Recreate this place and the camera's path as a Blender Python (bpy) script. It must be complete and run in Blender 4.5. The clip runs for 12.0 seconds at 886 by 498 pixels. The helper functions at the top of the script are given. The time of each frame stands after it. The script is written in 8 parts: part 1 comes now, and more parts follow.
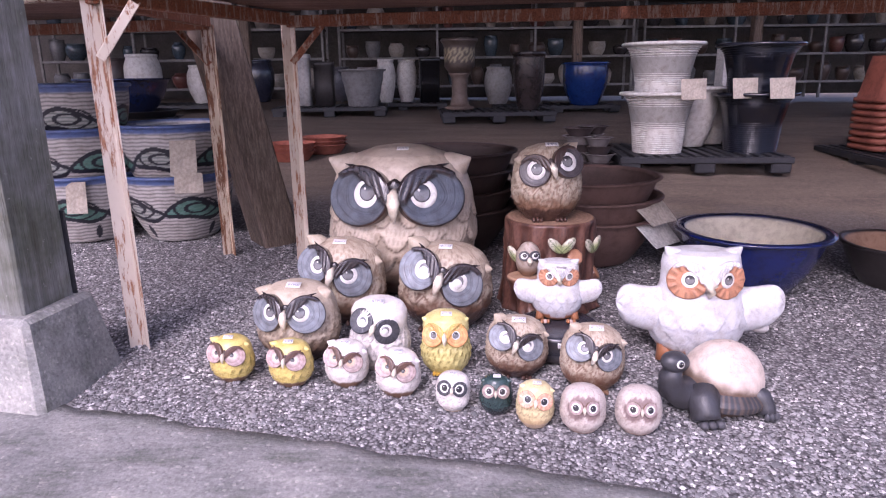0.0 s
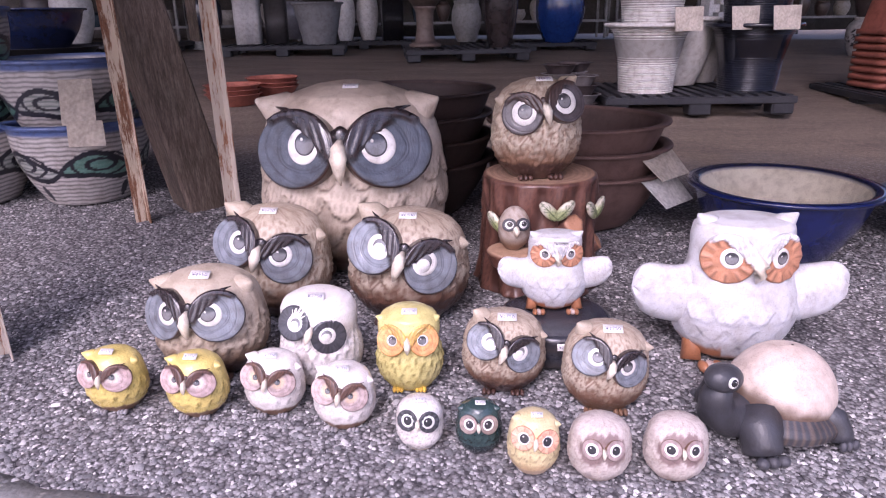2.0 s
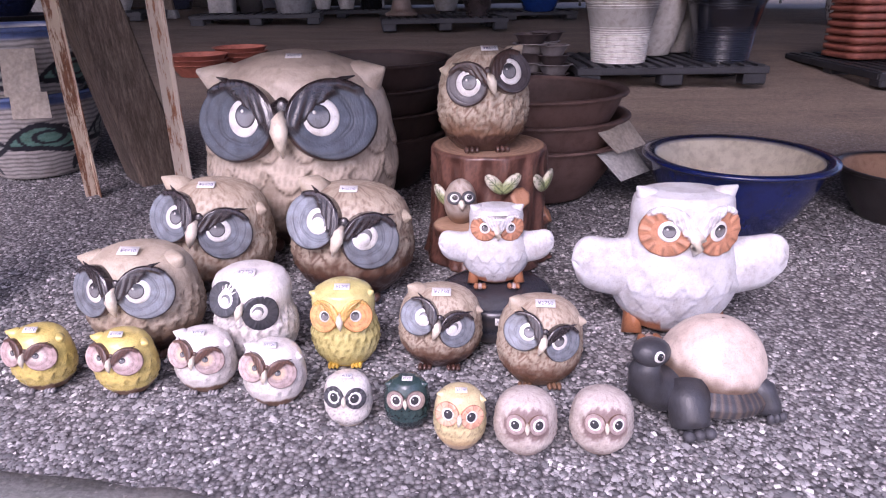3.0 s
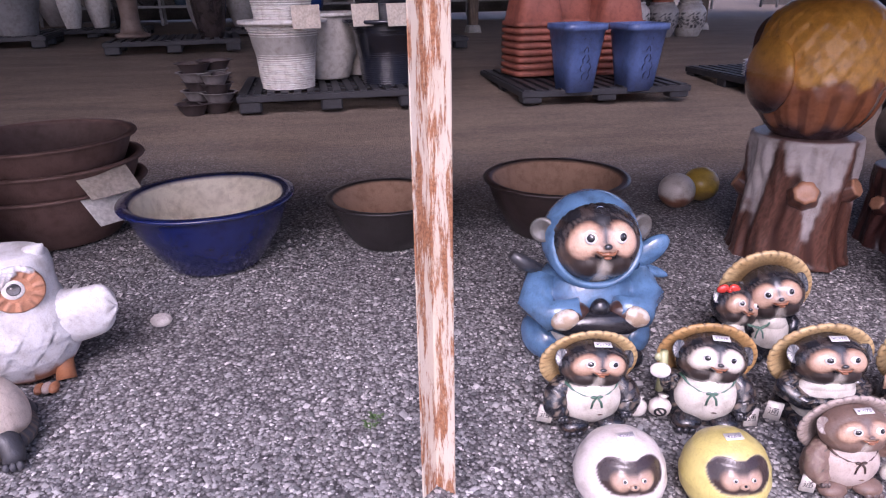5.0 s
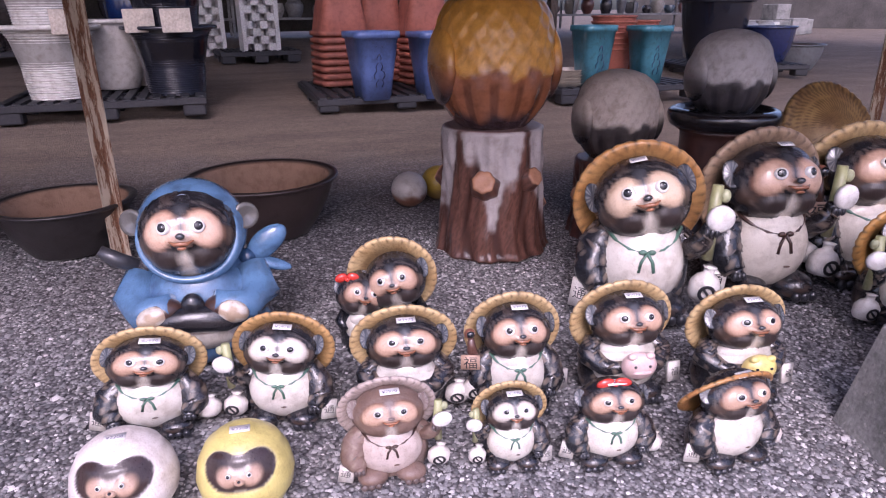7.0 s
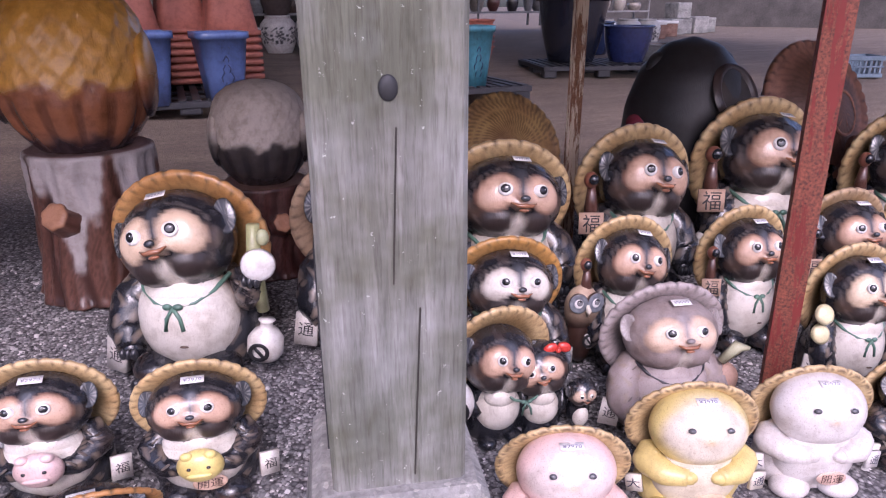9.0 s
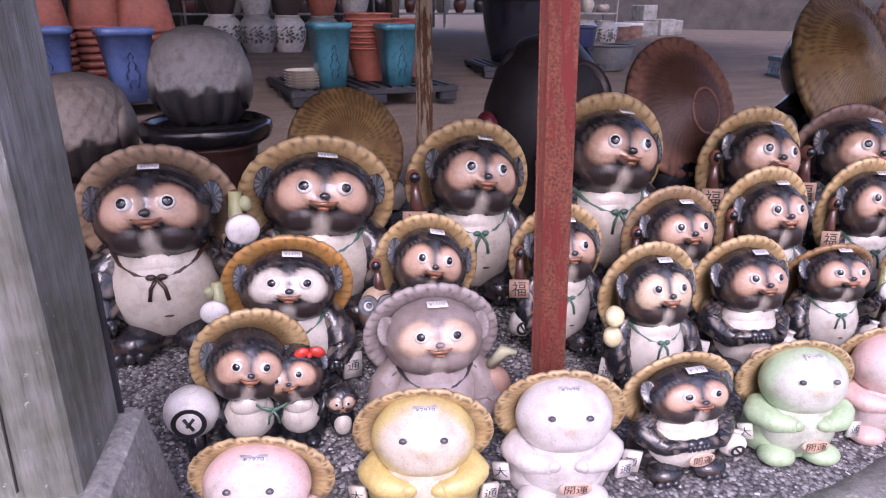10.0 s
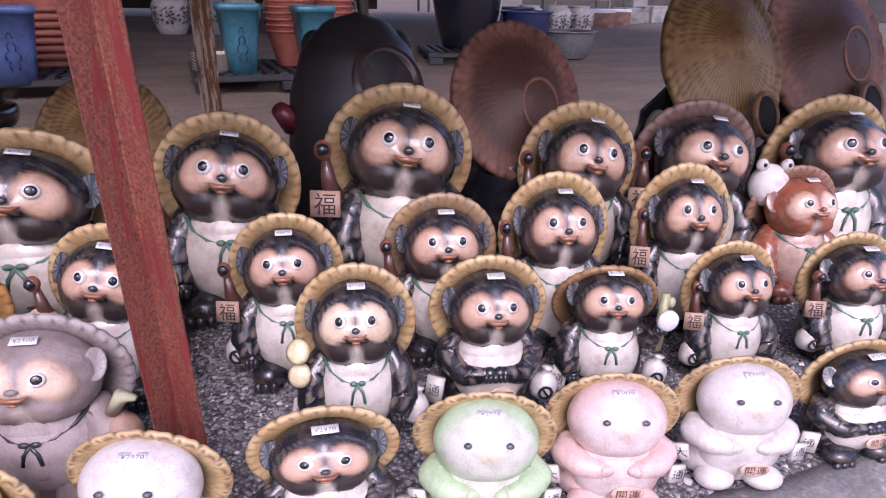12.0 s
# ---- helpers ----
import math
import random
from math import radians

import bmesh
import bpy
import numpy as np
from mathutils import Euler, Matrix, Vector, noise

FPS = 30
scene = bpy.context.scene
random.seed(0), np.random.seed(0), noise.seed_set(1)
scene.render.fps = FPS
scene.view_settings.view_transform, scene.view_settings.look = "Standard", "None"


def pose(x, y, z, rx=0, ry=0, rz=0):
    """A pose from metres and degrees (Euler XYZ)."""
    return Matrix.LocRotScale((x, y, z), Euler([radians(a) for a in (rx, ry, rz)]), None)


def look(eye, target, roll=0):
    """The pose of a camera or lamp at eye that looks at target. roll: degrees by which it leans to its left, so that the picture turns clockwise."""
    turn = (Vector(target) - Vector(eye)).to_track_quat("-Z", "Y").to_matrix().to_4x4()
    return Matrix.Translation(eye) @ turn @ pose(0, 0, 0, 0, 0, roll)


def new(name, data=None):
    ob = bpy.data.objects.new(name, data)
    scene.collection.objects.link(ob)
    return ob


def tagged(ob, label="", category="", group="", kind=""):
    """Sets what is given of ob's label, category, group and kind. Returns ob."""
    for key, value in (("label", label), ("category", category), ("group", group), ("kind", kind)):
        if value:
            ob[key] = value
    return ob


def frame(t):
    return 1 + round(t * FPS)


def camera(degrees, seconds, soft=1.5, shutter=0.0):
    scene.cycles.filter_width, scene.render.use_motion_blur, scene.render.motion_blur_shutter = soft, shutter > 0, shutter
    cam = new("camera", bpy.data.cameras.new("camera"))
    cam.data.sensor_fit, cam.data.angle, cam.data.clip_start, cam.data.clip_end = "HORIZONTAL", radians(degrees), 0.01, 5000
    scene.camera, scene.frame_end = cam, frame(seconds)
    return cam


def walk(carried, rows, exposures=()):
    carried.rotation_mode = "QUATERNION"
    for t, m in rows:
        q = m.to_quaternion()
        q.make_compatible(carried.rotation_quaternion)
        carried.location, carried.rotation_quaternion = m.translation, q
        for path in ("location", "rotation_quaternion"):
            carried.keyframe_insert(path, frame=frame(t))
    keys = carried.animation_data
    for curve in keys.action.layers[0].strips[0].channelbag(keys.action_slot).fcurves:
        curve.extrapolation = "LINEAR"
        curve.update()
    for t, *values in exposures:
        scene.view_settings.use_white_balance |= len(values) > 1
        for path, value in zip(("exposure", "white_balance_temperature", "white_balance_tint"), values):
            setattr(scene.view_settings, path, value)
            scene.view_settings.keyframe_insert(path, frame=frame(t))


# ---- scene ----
cam = camera(68.7, 12.0, 1.15)
METRES, EYE = 6.0, 1.125
ROWS = [
    (0.0, 0.0, 0.0, 0.0, -0.19, -14.96, 0.69),
    (0.5, 0.0069, 0.0243, -0.0013, -0.99, -16.68, 0.82),
    (1.0, 0.0108, 0.0487, -0.0055, -1.73, -17.51, 0.91),
    (1.5, 0.0072, 0.0717, -0.0086, -2.43, -18.65, 0.87),
    (2.0, 0.0038, 0.0933, -0.0135, -3.08, -19.79, 0.82),
    (2.5, 0.0046, 0.1069, -0.0191, -3.73, -21.27, 0.76),
    (4.5, 0.2074, 0.0368, 0.011, -9.46, -23.11, 0.95),
    (5.0, 0.2649, 0.0401, 0.0094, -15.78, -22.0, 0.86),
    (5.5, 0.3082, 0.0228, -0.002, -19.89, -21.13, 0.88),
    (6.0, 0.34, 0.0047, -0.0067, -21.47, -20.7, 0.71),
    (6.5, 0.3688, 0.008, -0.013, -22.57, -20.38, 0.5),
    (8.5, 0.5573, -0.0306, -0.0047, -27.23, -20.45, 0.39),
    (9.0, 0.6135, -0.0289, -0.0101, -27.97, -20.54, 0.16),
    (9.5, 0.6568, -0.0349, -0.0157, -28.58, -20.4, -0.08),
    (10.0, 0.7008, -0.0625, -0.0157, -29.02, -20.36, -0.17),
    (10.5, 0.7271, -0.0774, -0.0218, -29.46, -20.12, -0.33),
    (11.0, 0.7476, -0.0876, -0.0259, -29.3, -20.35, -0.53),
    (11.5, 0.7896, -0.084, -0.0269, -28.47, -21.05, -0.68),
    (12.0, 0.8398, -0.0834, -0.0185, -27.77, -21.54, -0.79),
]
EXPOSURES = [(0.0, 0.99, 5750, 36), (2.0, 0.94, 5750, 36), (5.0, 0.85, 5750, 36), (8.5, 0.78, 5750, 36), (12.0, 0.67, 5750, 36)]
walk(cam, [(t, pose(METRES * x, METRES * y, EYE + METRES * z, 90 + pitch, roll, yaw)) for t, x, y, z, yaw, pitch, roll in ROWS], EXPOSURES)

# ---- daylight: a bright hazy sky in front of the open shed ----
SUN_UP, SUN_SIDE = 44.0, 202.0   # elevation; compass turn, from +y clockwise
world = bpy.data.worlds.new("world")
scene.world = world
world.use_nodes = True
sky = world.node_tree.nodes.new("ShaderNodeTexSky")
sky.sky_type, sky.sun_disc = "NISHITA", False
sky.sun_elevation, sky.sun_rotation = radians(SUN_UP), radians(SUN_SIDE)
sky.air_density, sky.dust_density, sky.ozone_density = 1.0, 4.0, 1.0
background = world.node_tree.nodes["Background"]
world.node_tree.links.new(sky.outputs["Color"], background.inputs["Color"])
background.inputs["Strength"].default_value = 0.15
sun = new("sun", bpy.data.lights.new("sun", "SUN"))
sun.data.energy, sun.data.angle, sun.data.color = 0.85, radians(25), (1.0, 0.98, 0.99)
sun_from = Vector((math.sin(radians(SUN_SIDE)) * math.cos(radians(SUN_UP)), math.cos(radians(SUN_SIDE)) * math.cos(radians(SUN_UP)), math.sin(radians(SUN_UP))))
sun.matrix_world = look(sun_from * 30, (0, 0, 0))


# ---- materials ----
def material(name, rough=0.6, metal=0.0, coat=0.0):
    m = bpy.data.materials.new(name)
    m.use_nodes = True
    n, l = m.node_tree.nodes, m.node_tree.links
    b = n["Principled BSDF"]
    b.inputs["Roughness"].default_value, b.inputs["Metallic"].default_value, b.inputs["Coat Weight"].default_value = rough, metal, coat
    return m, n, l, b


def ramp(n, l, source, stops):
    r = n.new("ShaderNodeValToRGB")
    while len(r.color_ramp.elements) < len(stops):
        r.color_ramp.elements.new(0.5)
    for e, (at, c) in zip(r.color_ramp.elements, stops):
        e.position, e.color = at, (*c, 1)
    l.new(source, r.inputs["Fac"])
    return r


def noise_tex(n, l, scale, detail=6, coords="Object", stretch=(1, 1, 1), rough=0.6):
    tc, mp, t = n.new("ShaderNodeTexCoord"), n.new("ShaderNodeMapping"), n.new("ShaderNodeTexNoise")
    mp.inputs["Scale"].default_value = stretch
    l.new(tc.outputs[coords], mp.inputs["Vector"])
    l.new(mp.outputs["Vector"], t.inputs["Vector"])
    t.inputs["Scale"].default_value, t.inputs["Detail"].default_value, t.inputs["Roughness"].default_value = scale, detail, rough
    return t


def bump(n, l, b, source, strength, distance):
    k = n.new("ShaderNodeBump")
    k.inputs["Strength"].default_value, k.inputs["Distance"].default_value = strength, distance
    l.new(source, k.inputs["Height"])
    if b.inputs["Normal"].links:
        l.new(b.inputs["Normal"].links[0].from_socket, k.inputs["Normal"])
    l.new(k.outputs["Normal"], b.inputs["Normal"])
    return k


def mix(n, l, kind, fac, a, b):
    m = n.new("ShaderNodeMix")
    m.data_type, m.blend_type = "RGBA", kind
    for socket, v in ((m.inputs[0], fac), (m.inputs[6], a), (m.inputs[7], b)):
        if isinstance(v, bpy.types.NodeSocket):
            l.new(v, socket)
        elif isinstance(v, (int, float)):
            socket.default_value = v
        else:
            socket.default_value = (*v, 1)
    return m.outputs[2]


def two_scale(name, colours, big, small, rough=0.6, relief=0.3, depth=0.002, stretch=(1, 1, 1), metal=0.0, coat=0.0, speck=0.35):
    """A surface whose colour wanders at two scales, with fine relief."""
    m, n, l, b = material(name, rough, metal, coat)
    t1, t2 = noise_tex(n, l, big, 5, stretch=stretch), noise_tex(n, l, small, 8, stretch=stretch)
    step = 0.42 / max(1, len(colours) - 1)
    base = ramp(n, l, t1.outputs["Fac"], [(0.29 + i * step, c) for i, c in enumerate(colours)])
    fine = ramp(n, l, t2.outputs["Fac"], [(0.3, (1 - speck,) * 3), (0.7, (1 + speck * 0.4,) * 3)])
    info = n.new("ShaderNodeObjectInfo")
    each = ramp(n, l, info.outputs["Random"], [(0.0, (0.9,) * 3), (1.0, (1.08,) * 3)])
    l.new(mix(n, l, "MULTIPLY", 1.0, mix(n, l, "MULTIPLY", 1.0, base.outputs["Color"], fine.outputs["Color"]), each.outputs["Color"]), b.inputs["Base Color"])
    bump(n, l, b, t2.outputs["Fac"], relief, depth)
    return m


def make_glaze():
    """Painted and glazed stoneware: the glaze's colour lies on the clay, its gloss in the fourth channel."""
    m, n, l, b = material("glazed_stoneware", 0.3)
    a = n.new("ShaderNodeAttribute")
    a.attribute_name = "glaze"
    t1, t2, t3 = noise_tex(n, l, 24, 6), noise_tex(n, l, 420, 5), noise_tex(n, l, 110, 3, stretch=(1.6, 1.6, 0.4), rough=0.5)
    wear = ramp(n, l, t1.outputs["Fac"], [(0.3, (0.72, 0.68, 0.64)), (0.55, (1.02, 1.01, 1.0))])
    fine = ramp(n, l, t2.outputs["Fac"], [(0.3, (0.62, 0.56, 0.5)), (0.46, (1.0, 1.0, 1.0))])
    c = mix(n, l, "MULTIPLY", 1.0, mix(n, l, "MULTIPLY", 1.0, a.outputs["Color"], wear.outputs["Color"]), fine.outputs["Color"])
    l.new(c, b.inputs["Base Color"])
    math_node = n.new("ShaderNodeMath")
    math_node.operation, math_node.inputs[1].default_value = "MULTIPLY_ADD", 0.12
    l.new(t2.outputs["Fac"], math_node.inputs[0])
    l.new(a.outputs["Alpha"], math_node.inputs[2])
    l.new(math_node.outputs[0], b.inputs["Roughness"])
    bump(n, l, b, t2.outputs["Fac"], 0.2, 0.0008)
    bump(n, l, b, t3.outputs["Fac"], 0.4, 0.0025)
    gloss = n.new("ShaderNodeMapRange")
    gloss.inputs["From Min"].default_value, gloss.inputs["From Max"].default_value = 0.18, 0.4
    gloss.inputs["To Min"].default_value, gloss.inputs["To Max"].default_value = 0.6, 0.0
    l.new(a.outputs["Alpha"], gloss.inputs["Value"])
    l.new(gloss.outputs["Result"], b.inputs["Coat Weight"])
    b.inputs["Coat Roughness"].default_value = 0.07
    return m


def make_wood(name, colours, scale=14, rough=0.85, stretch=(6, 6, 0.35), lichen=False):
    m, n, l, b = material(name, rough)
    t1, t2, t3 = noise_tex(n, l, scale, 8, stretch=stretch, rough=0.7), noise_tex(n, l, 3, 4), noise_tex(n, l, 60, 6, stretch=stretch)
    base = ramp(n, l, t1.outputs["Fac"], [(0.3, colours[0]), (0.5, colours[1]), (0.68, colours[2])])
    tone = ramp(n, l, t2.outputs["Fac"], [(0.3, (0.75, 0.78, 0.72)), (0.7, (1.1, 1.08, 1.08))])
    lines = ramp(n, l, t3.outputs["Fac"], [(0.33, (0.72, 0.7, 0.68) if lichen else (0.55, 0.52, 0.5)), (0.5, (1, 1, 1))])
    c = mix(n, l, "MULTIPLY", 1.0, mix(n, l, "MULTIPLY", 1.0, base.outputs["Color"], tone.outputs["Color"]), lines.outputs["Color"])
    if lichen:
        t4, t5 = noise_tex(n, l, 55, 5, rough=0.7), noise_tex(n, l, 5, 4)
        spots = ramp(n, l, t4.outputs["Fac"], [(0.66, (0, 0, 0)), (0.7, (1, 1, 1))])
        green = ramp(n, l, t5.outputs["Fac"], [(0.36, (1.1, 1.1, 1.13)), (0.6, (0.52, 0.53, 0.42))])
        c = mix(n, l, "MIX", spots.outputs["Color"], mix(n, l, "MULTIPLY", 1.0, c, green.outputs["Color"]), (0.42, 0.43, 0.38))
    l.new(c, b.inputs["Base Color"])
    bump(n, l, b, t3.outputs["Fac"], 0.6, 0.004)
    bump(n, l, b, t1.outputs["Fac"], 0.5, 0.006)
    return m


def make_rust(name, paint, cover, rust=((0.12, 0.035, 0.015), (0.36, 0.13, 0.06))):
    """Flaking paint over rusted steel; cover is the share that is still painted."""
    m, n, l, b = material(name, 0.7)
    t1, t2, t3 = noise_tex(n, l, 22, 10, stretch=(2.0, 2.0, 0.28), rough=0.75), noise_tex(n, l, 160, 5), noise_tex(n, l, 5, 4)
    rusty = ramp(n, l, t2.outputs["Fac"], [(0.3, rust[0]), (0.7, rust[1])])
    tone = ramp(n, l, t3.outputs["Fac"], [(0.3, (0.86, 0.84, 0.8)), (0.7, (1.05, 1.05, 1.05))])
    painted = mix(n, l, "MULTIPLY", 1.0, paint, tone.outputs["Color"])
    mask = ramp(n, l, t1.outputs["Fac"], [(cover - 0.03, (0, 0, 0)), (cover + 0.03, (1, 1, 1))])
    l.new(mix(n, l, "MIX", mask.outputs["Color"], painted, rusty.outputs["Color"]), b.inputs["Base Color"])
    bump(n, l, b, mask.outputs["Color"], 0.5, -0.0012)
    bump(n, l, b, t2.outputs["Fac"], 0.4, 0.001)
    return m


def make_ground():
    """Trodden grit: dusty earth under the shed, grey gravel toward the front."""
    m, n, l, b = material("trodden_grit", 0.95)
    tc = n.new("ShaderNodeTexCoord")
    v = n.new("ShaderNodeTexVoronoi")
    v.inputs["Scale"].default_value = 95
    l.new(tc.outputs["Object"], v.inputs["Vector"])
    v2 = n.new("ShaderNodeTexVoronoi")
    v2.inputs["Scale"].default_value = 240
    l.new(tc.outputs["Object"], v2.inputs["Vector"])
    hue = n.new("ShaderNodeSeparateColor")
    l.new(v.outputs["Color"], hue.inputs["Color"])
    stones = ramp(n, l, hue.outputs[0], [(0.0, (0.11, 0.105, 0.11)), (0.45, (0.2, 0.19, 0.19)), (0.8, (0.3, 0.285, 0.28)), (1.0, (0.5, 0.48, 0.47))])
    gaps = ramp(n, l, v.outputs["Distance"], [(0.25, (1, 1, 1)), (0.75, (0.3, 0.29, 0.3))])
    gravel = mix(n, l, "MULTIPLY", 1.0, stones.outputs["Color"], gaps.outputs["Color"])
    t1, t2 = noise_tex(n, l, 1.3, 6), noise_tex(n, l, 40, 8)
    dust = ramp(n, l, t2.outputs["Fac"], [(0.3, (0.12, 0.092, 0.07)), (0.7, (0.205, 0.16, 0.122))])
    sep = n.new("ShaderNodeSeparateXYZ")
    l.new(tc.outputs["Object"], sep.inputs[0])
    lead = n.new("ShaderNodeMath")
    lead.operation = "MULTIPLY_ADD"
    lead.inputs[1].default_value = 0.24
    l.new(sep.outputs[0], lead.inputs[0])
    l.new(sep.outputs[1], lead.inputs[2])
    shift = n.new("ShaderNodeMath")
    shift.operation = "MULTIPLY_ADD"
    shift.inputs[1].default_value = 1.6
    l.new(t1.outputs["Fac"], shift.inputs[0])
    l.new(lead.outputs[0], shift.inputs[2])
    where = n.new("ShaderNodeMapRange")
    where.inputs["From Min"].default_value, where.inputs["From Max"].default_value = 4.3, 5.6
    l.new(shift.outputs[0], where.inputs["Value"])
    grain = n.new("ShaderNodeSeparateColor")
    l.new(v2.outputs["Color"], grain.inputs["Color"])
    speck = ramp(n, l, grain.outputs[0], [(0.0, (0.72, 0.71, 0.7)), (0.6, (1.0, 1.0, 1.0)), (1.0, (1.5, 1.48, 1.46))])
    t4 = noise_tex(n, l, 2.6, 8, stretch=(0.35, 1.5, 1), rough=0.7)
    tracks = ramp(n, l, t4.outputs["Fac"], [(0.36, (0.74, 0.73, 0.72)), (0.62, (1.14, 1.13, 1.12))])
    earth = mix(n, l, "MULTIPLY", 1.0, mix(n, l, "MULTIPLY", 1.0, dust.outputs["Color"], speck.outputs["Color"]), tracks.outputs["Color"])
    l.new(mix(n, l, "MIX", where.outputs["Result"], gravel, earth), b.inputs["Base Color"])
    bump(n, l, b, v.outputs["Distance"], 0.7, -0.006)
    bump(n, l, b, t2.outputs["Fac"], 0.4, 0.006)
    return m


def make_stones():
    m, n, l, b = material("gravel_stones", 0.85)
    g = n.new("ShaderNodeNewGeometry")
    c = ramp(n, l, g.outputs["Random Per Island"], [(0.0, (0.12, 0.118, 0.122)), (0.3, (0.21, 0.205, 0.206)), (0.65, (0.33, 0.32, 0.315)), (0.88, (0.5, 0.48, 0.47)), (1.0, (0.75, 0.72, 0.7))])
    t = noise_tex(n, l, 300, 4)
    f = ramp(n, l, t.outputs["Fac"], [(0.3, (0.75,) * 3), (0.7, (1.1,) * 3)])
    l.new(mix(n, l, "MULTIPLY", 1.0, c.outputs["Color"], f.outputs["Color"]), b.inputs["Base Color"])
    bump(n, l, b, t.outputs["Fac"], 0.3, 0.001)
    return m


def make_concrete(name, low, high):
    m, n, l, b = material(name, 0.9)
    t1, t2 = noise_tex(n, l, 2.2, 8, rough=0.65), noise_tex(n, l, 90, 8)
    tc, v = n.new("ShaderNodeTexCoord"), n.new("ShaderNodeTexVoronoi")
    v.inputs["Scale"].default_value = 120
    l.new(tc.outputs["Object"], v.inputs["Vector"])
    hue = n.new("ShaderNodeSeparateColor")
    l.new(v.outputs["Color"], hue.inputs["Color"])
    base = ramp(n, l, t1.outputs["Fac"], [(0.32, low), (0.68, high)])
    fine = ramp(n, l, t2.outputs["Fac"], [(0.3, (0.72,) * 3), (0.65, (1.06,) * 3)])
    t3 = noise_tex(n, l, 7, 9, stretch=(0.5, 1.6, 1), rough=0.75)
    stain = ramp(n, l, t3.outputs["Fac"], [(0.36, (0.55, 0.57, 0.52)), (0.5, (0.95, 0.95, 0.93)), (0.66, (1.25, 1.22, 1.17))])
    agg = ramp(n, l, hue.outputs[0], [(0.55, (1, 1, 1)), (0.75, (0.8, 0.8, 0.8)), (0.93, (0.95, 0.95, 0.95)), (1.0, (1.5, 1.45, 1.4))])
    l.new(mix(n, l, "MULTIPLY", 1.0, mix(n, l, "MULTIPLY", 1.0, mix(n, l, "MULTIPLY", 1.0, base.outputs["Color"], stain.outputs["Color"]), fine.outputs["Color"]), agg.outputs["Color"]), b.inputs["Base Color"])
    bump(n, l, b, t2.outputs["Fac"], 0.5, 0.004)
    bump(n, l, b, v.outputs["Distance"], 0.25, -0.003)
    return m


GLAZE = make_glaze()
GRIT, STONES = make_ground(), make_stones()
CONCRETE = make_concrete("worn_concrete", (0.19, 0.19, 0.19), (0.36, 0.35, 0.34))
PLINTH = make_concrete("washed_aggregate_concrete", (0.22, 0.215, 0.21), (0.42, 0.41, 0.39))
OLD_WOOD = make_wood("weathered_grey_timber", ((0.17, 0.17, 0.157), (0.25, 0.248, 0.235), (0.37, 0.366, 0.36)), 9, 0.9, (4, 4, 0.3), True)
BROWN_WOOD = make_wood("dark_brown_timber", ((0.06, 0.042, 0.033), (0.15, 0.108, 0.085), (0.26, 0.2, 0.16)))
UMBER_WOOD = make_wood("blackened_timber", ((0.03, 0.026, 0.022), (0.05, 0.043, 0.036), (0.08, 0.07, 0.06)))
BOARD = make_wood("old_plywood", ((0.1, 0.05, 0.035), (0.2, 0.11, 0.08), (0.3, 0.19, 0.15)), 5, 0.8, (0.5, 6, 1))
RUST_WHITE = make_rust("flaking_white_paint", (0.66, 0.58, 0.49), 0.545, ((0.2, 0.075, 0.035), (0.44, 0.22, 0.12)))
RUST_WORN = make_rust("white_paint_mostly_rusted_off", (0.64, 0.56, 0.47), 0.505, ((0.17, 0.06, 0.028), (0.46, 0.22, 0.11)))
RUST_CREAM = make_rust("flaking_cream_paint", (0.62, 0.52, 0.4), 0.5, ((0.1, 0.04, 0.02), (0.3, 0.14, 0.07)))
RUST_RED = make_rust("red_lead_paint", (0.19, 0.026, 0.02), 0.47, ((0.05, 0.018, 0.014), (0.3, 0.09, 0.05)))
RUST_BARE = make_rust("rusted_angle_iron", (0.42, 0.3, 0.22), 0.45)
PALLET = two_scale("black_plastic", ((0.018, 0.018, 0.022), (0.04, 0.04, 0.045)), 4, 70, 0.55, 0.2)
DARK_WALL = two_scale("dark_boarding", ((0.07, 0.063, 0.058), (0.13, 0.118, 0.108)), 2, 30, 0.9, 0.4, 0.004)
ROOFING = two_scale("roof_sheet", ((0.24, 0.225, 0.21), (0.38, 0.36, 0.34)), 1, 30, 0.8)
CARD = two_scale("cardboard", ((0.42, 0.36, 0.29), (0.55, 0.48, 0.4)), 6, 60, 0.9, 0.15)
PAPER = two_scale("white_card", ((0.6, 0.58, 0.55), (0.72, 0.7, 0.67)), 6, 60, 0.8, 0.1)
INK = two_scale("black_ink", ((0.02, 0.02, 0.022), (0.03, 0.03, 0.032)), 6, 60, 0.6, 0.05)
STEEL = two_scale("grey_steel", ((0.16, 0.15, 0.15), (0.3, 0.29, 0.28)), 5, 60, 0.6, 0.2)


# ---- the lie of the land ----
def gz(x, y):
    """Height of the ground: it falls along the road and rises gently into the shed."""
    xc, yc = max(-7.0, min(13.0, x)), max(-4.0, min(9.0, y))
    return 0.068 - 0.0167 * xc + 0.054 * yc


def part(name, bm, mat, parent=None, label="", smooth=False):
    me = bpy.data.meshes.new(name)
    bm.to_mesh(me)
    bm.free()
    me.materials.append(mat)
    if smooth:
        me.shade_smooth()
    ob = new(name, me)
    if parent:
        ob.parent = parent
    if label:
        ob["label"] = label
    return ob


def thing(name, label, category, m, group="", kind=""):
    ob = new(name)
    ob.matrix_basis = m
    return tagged(ob, label, category, group, kind)


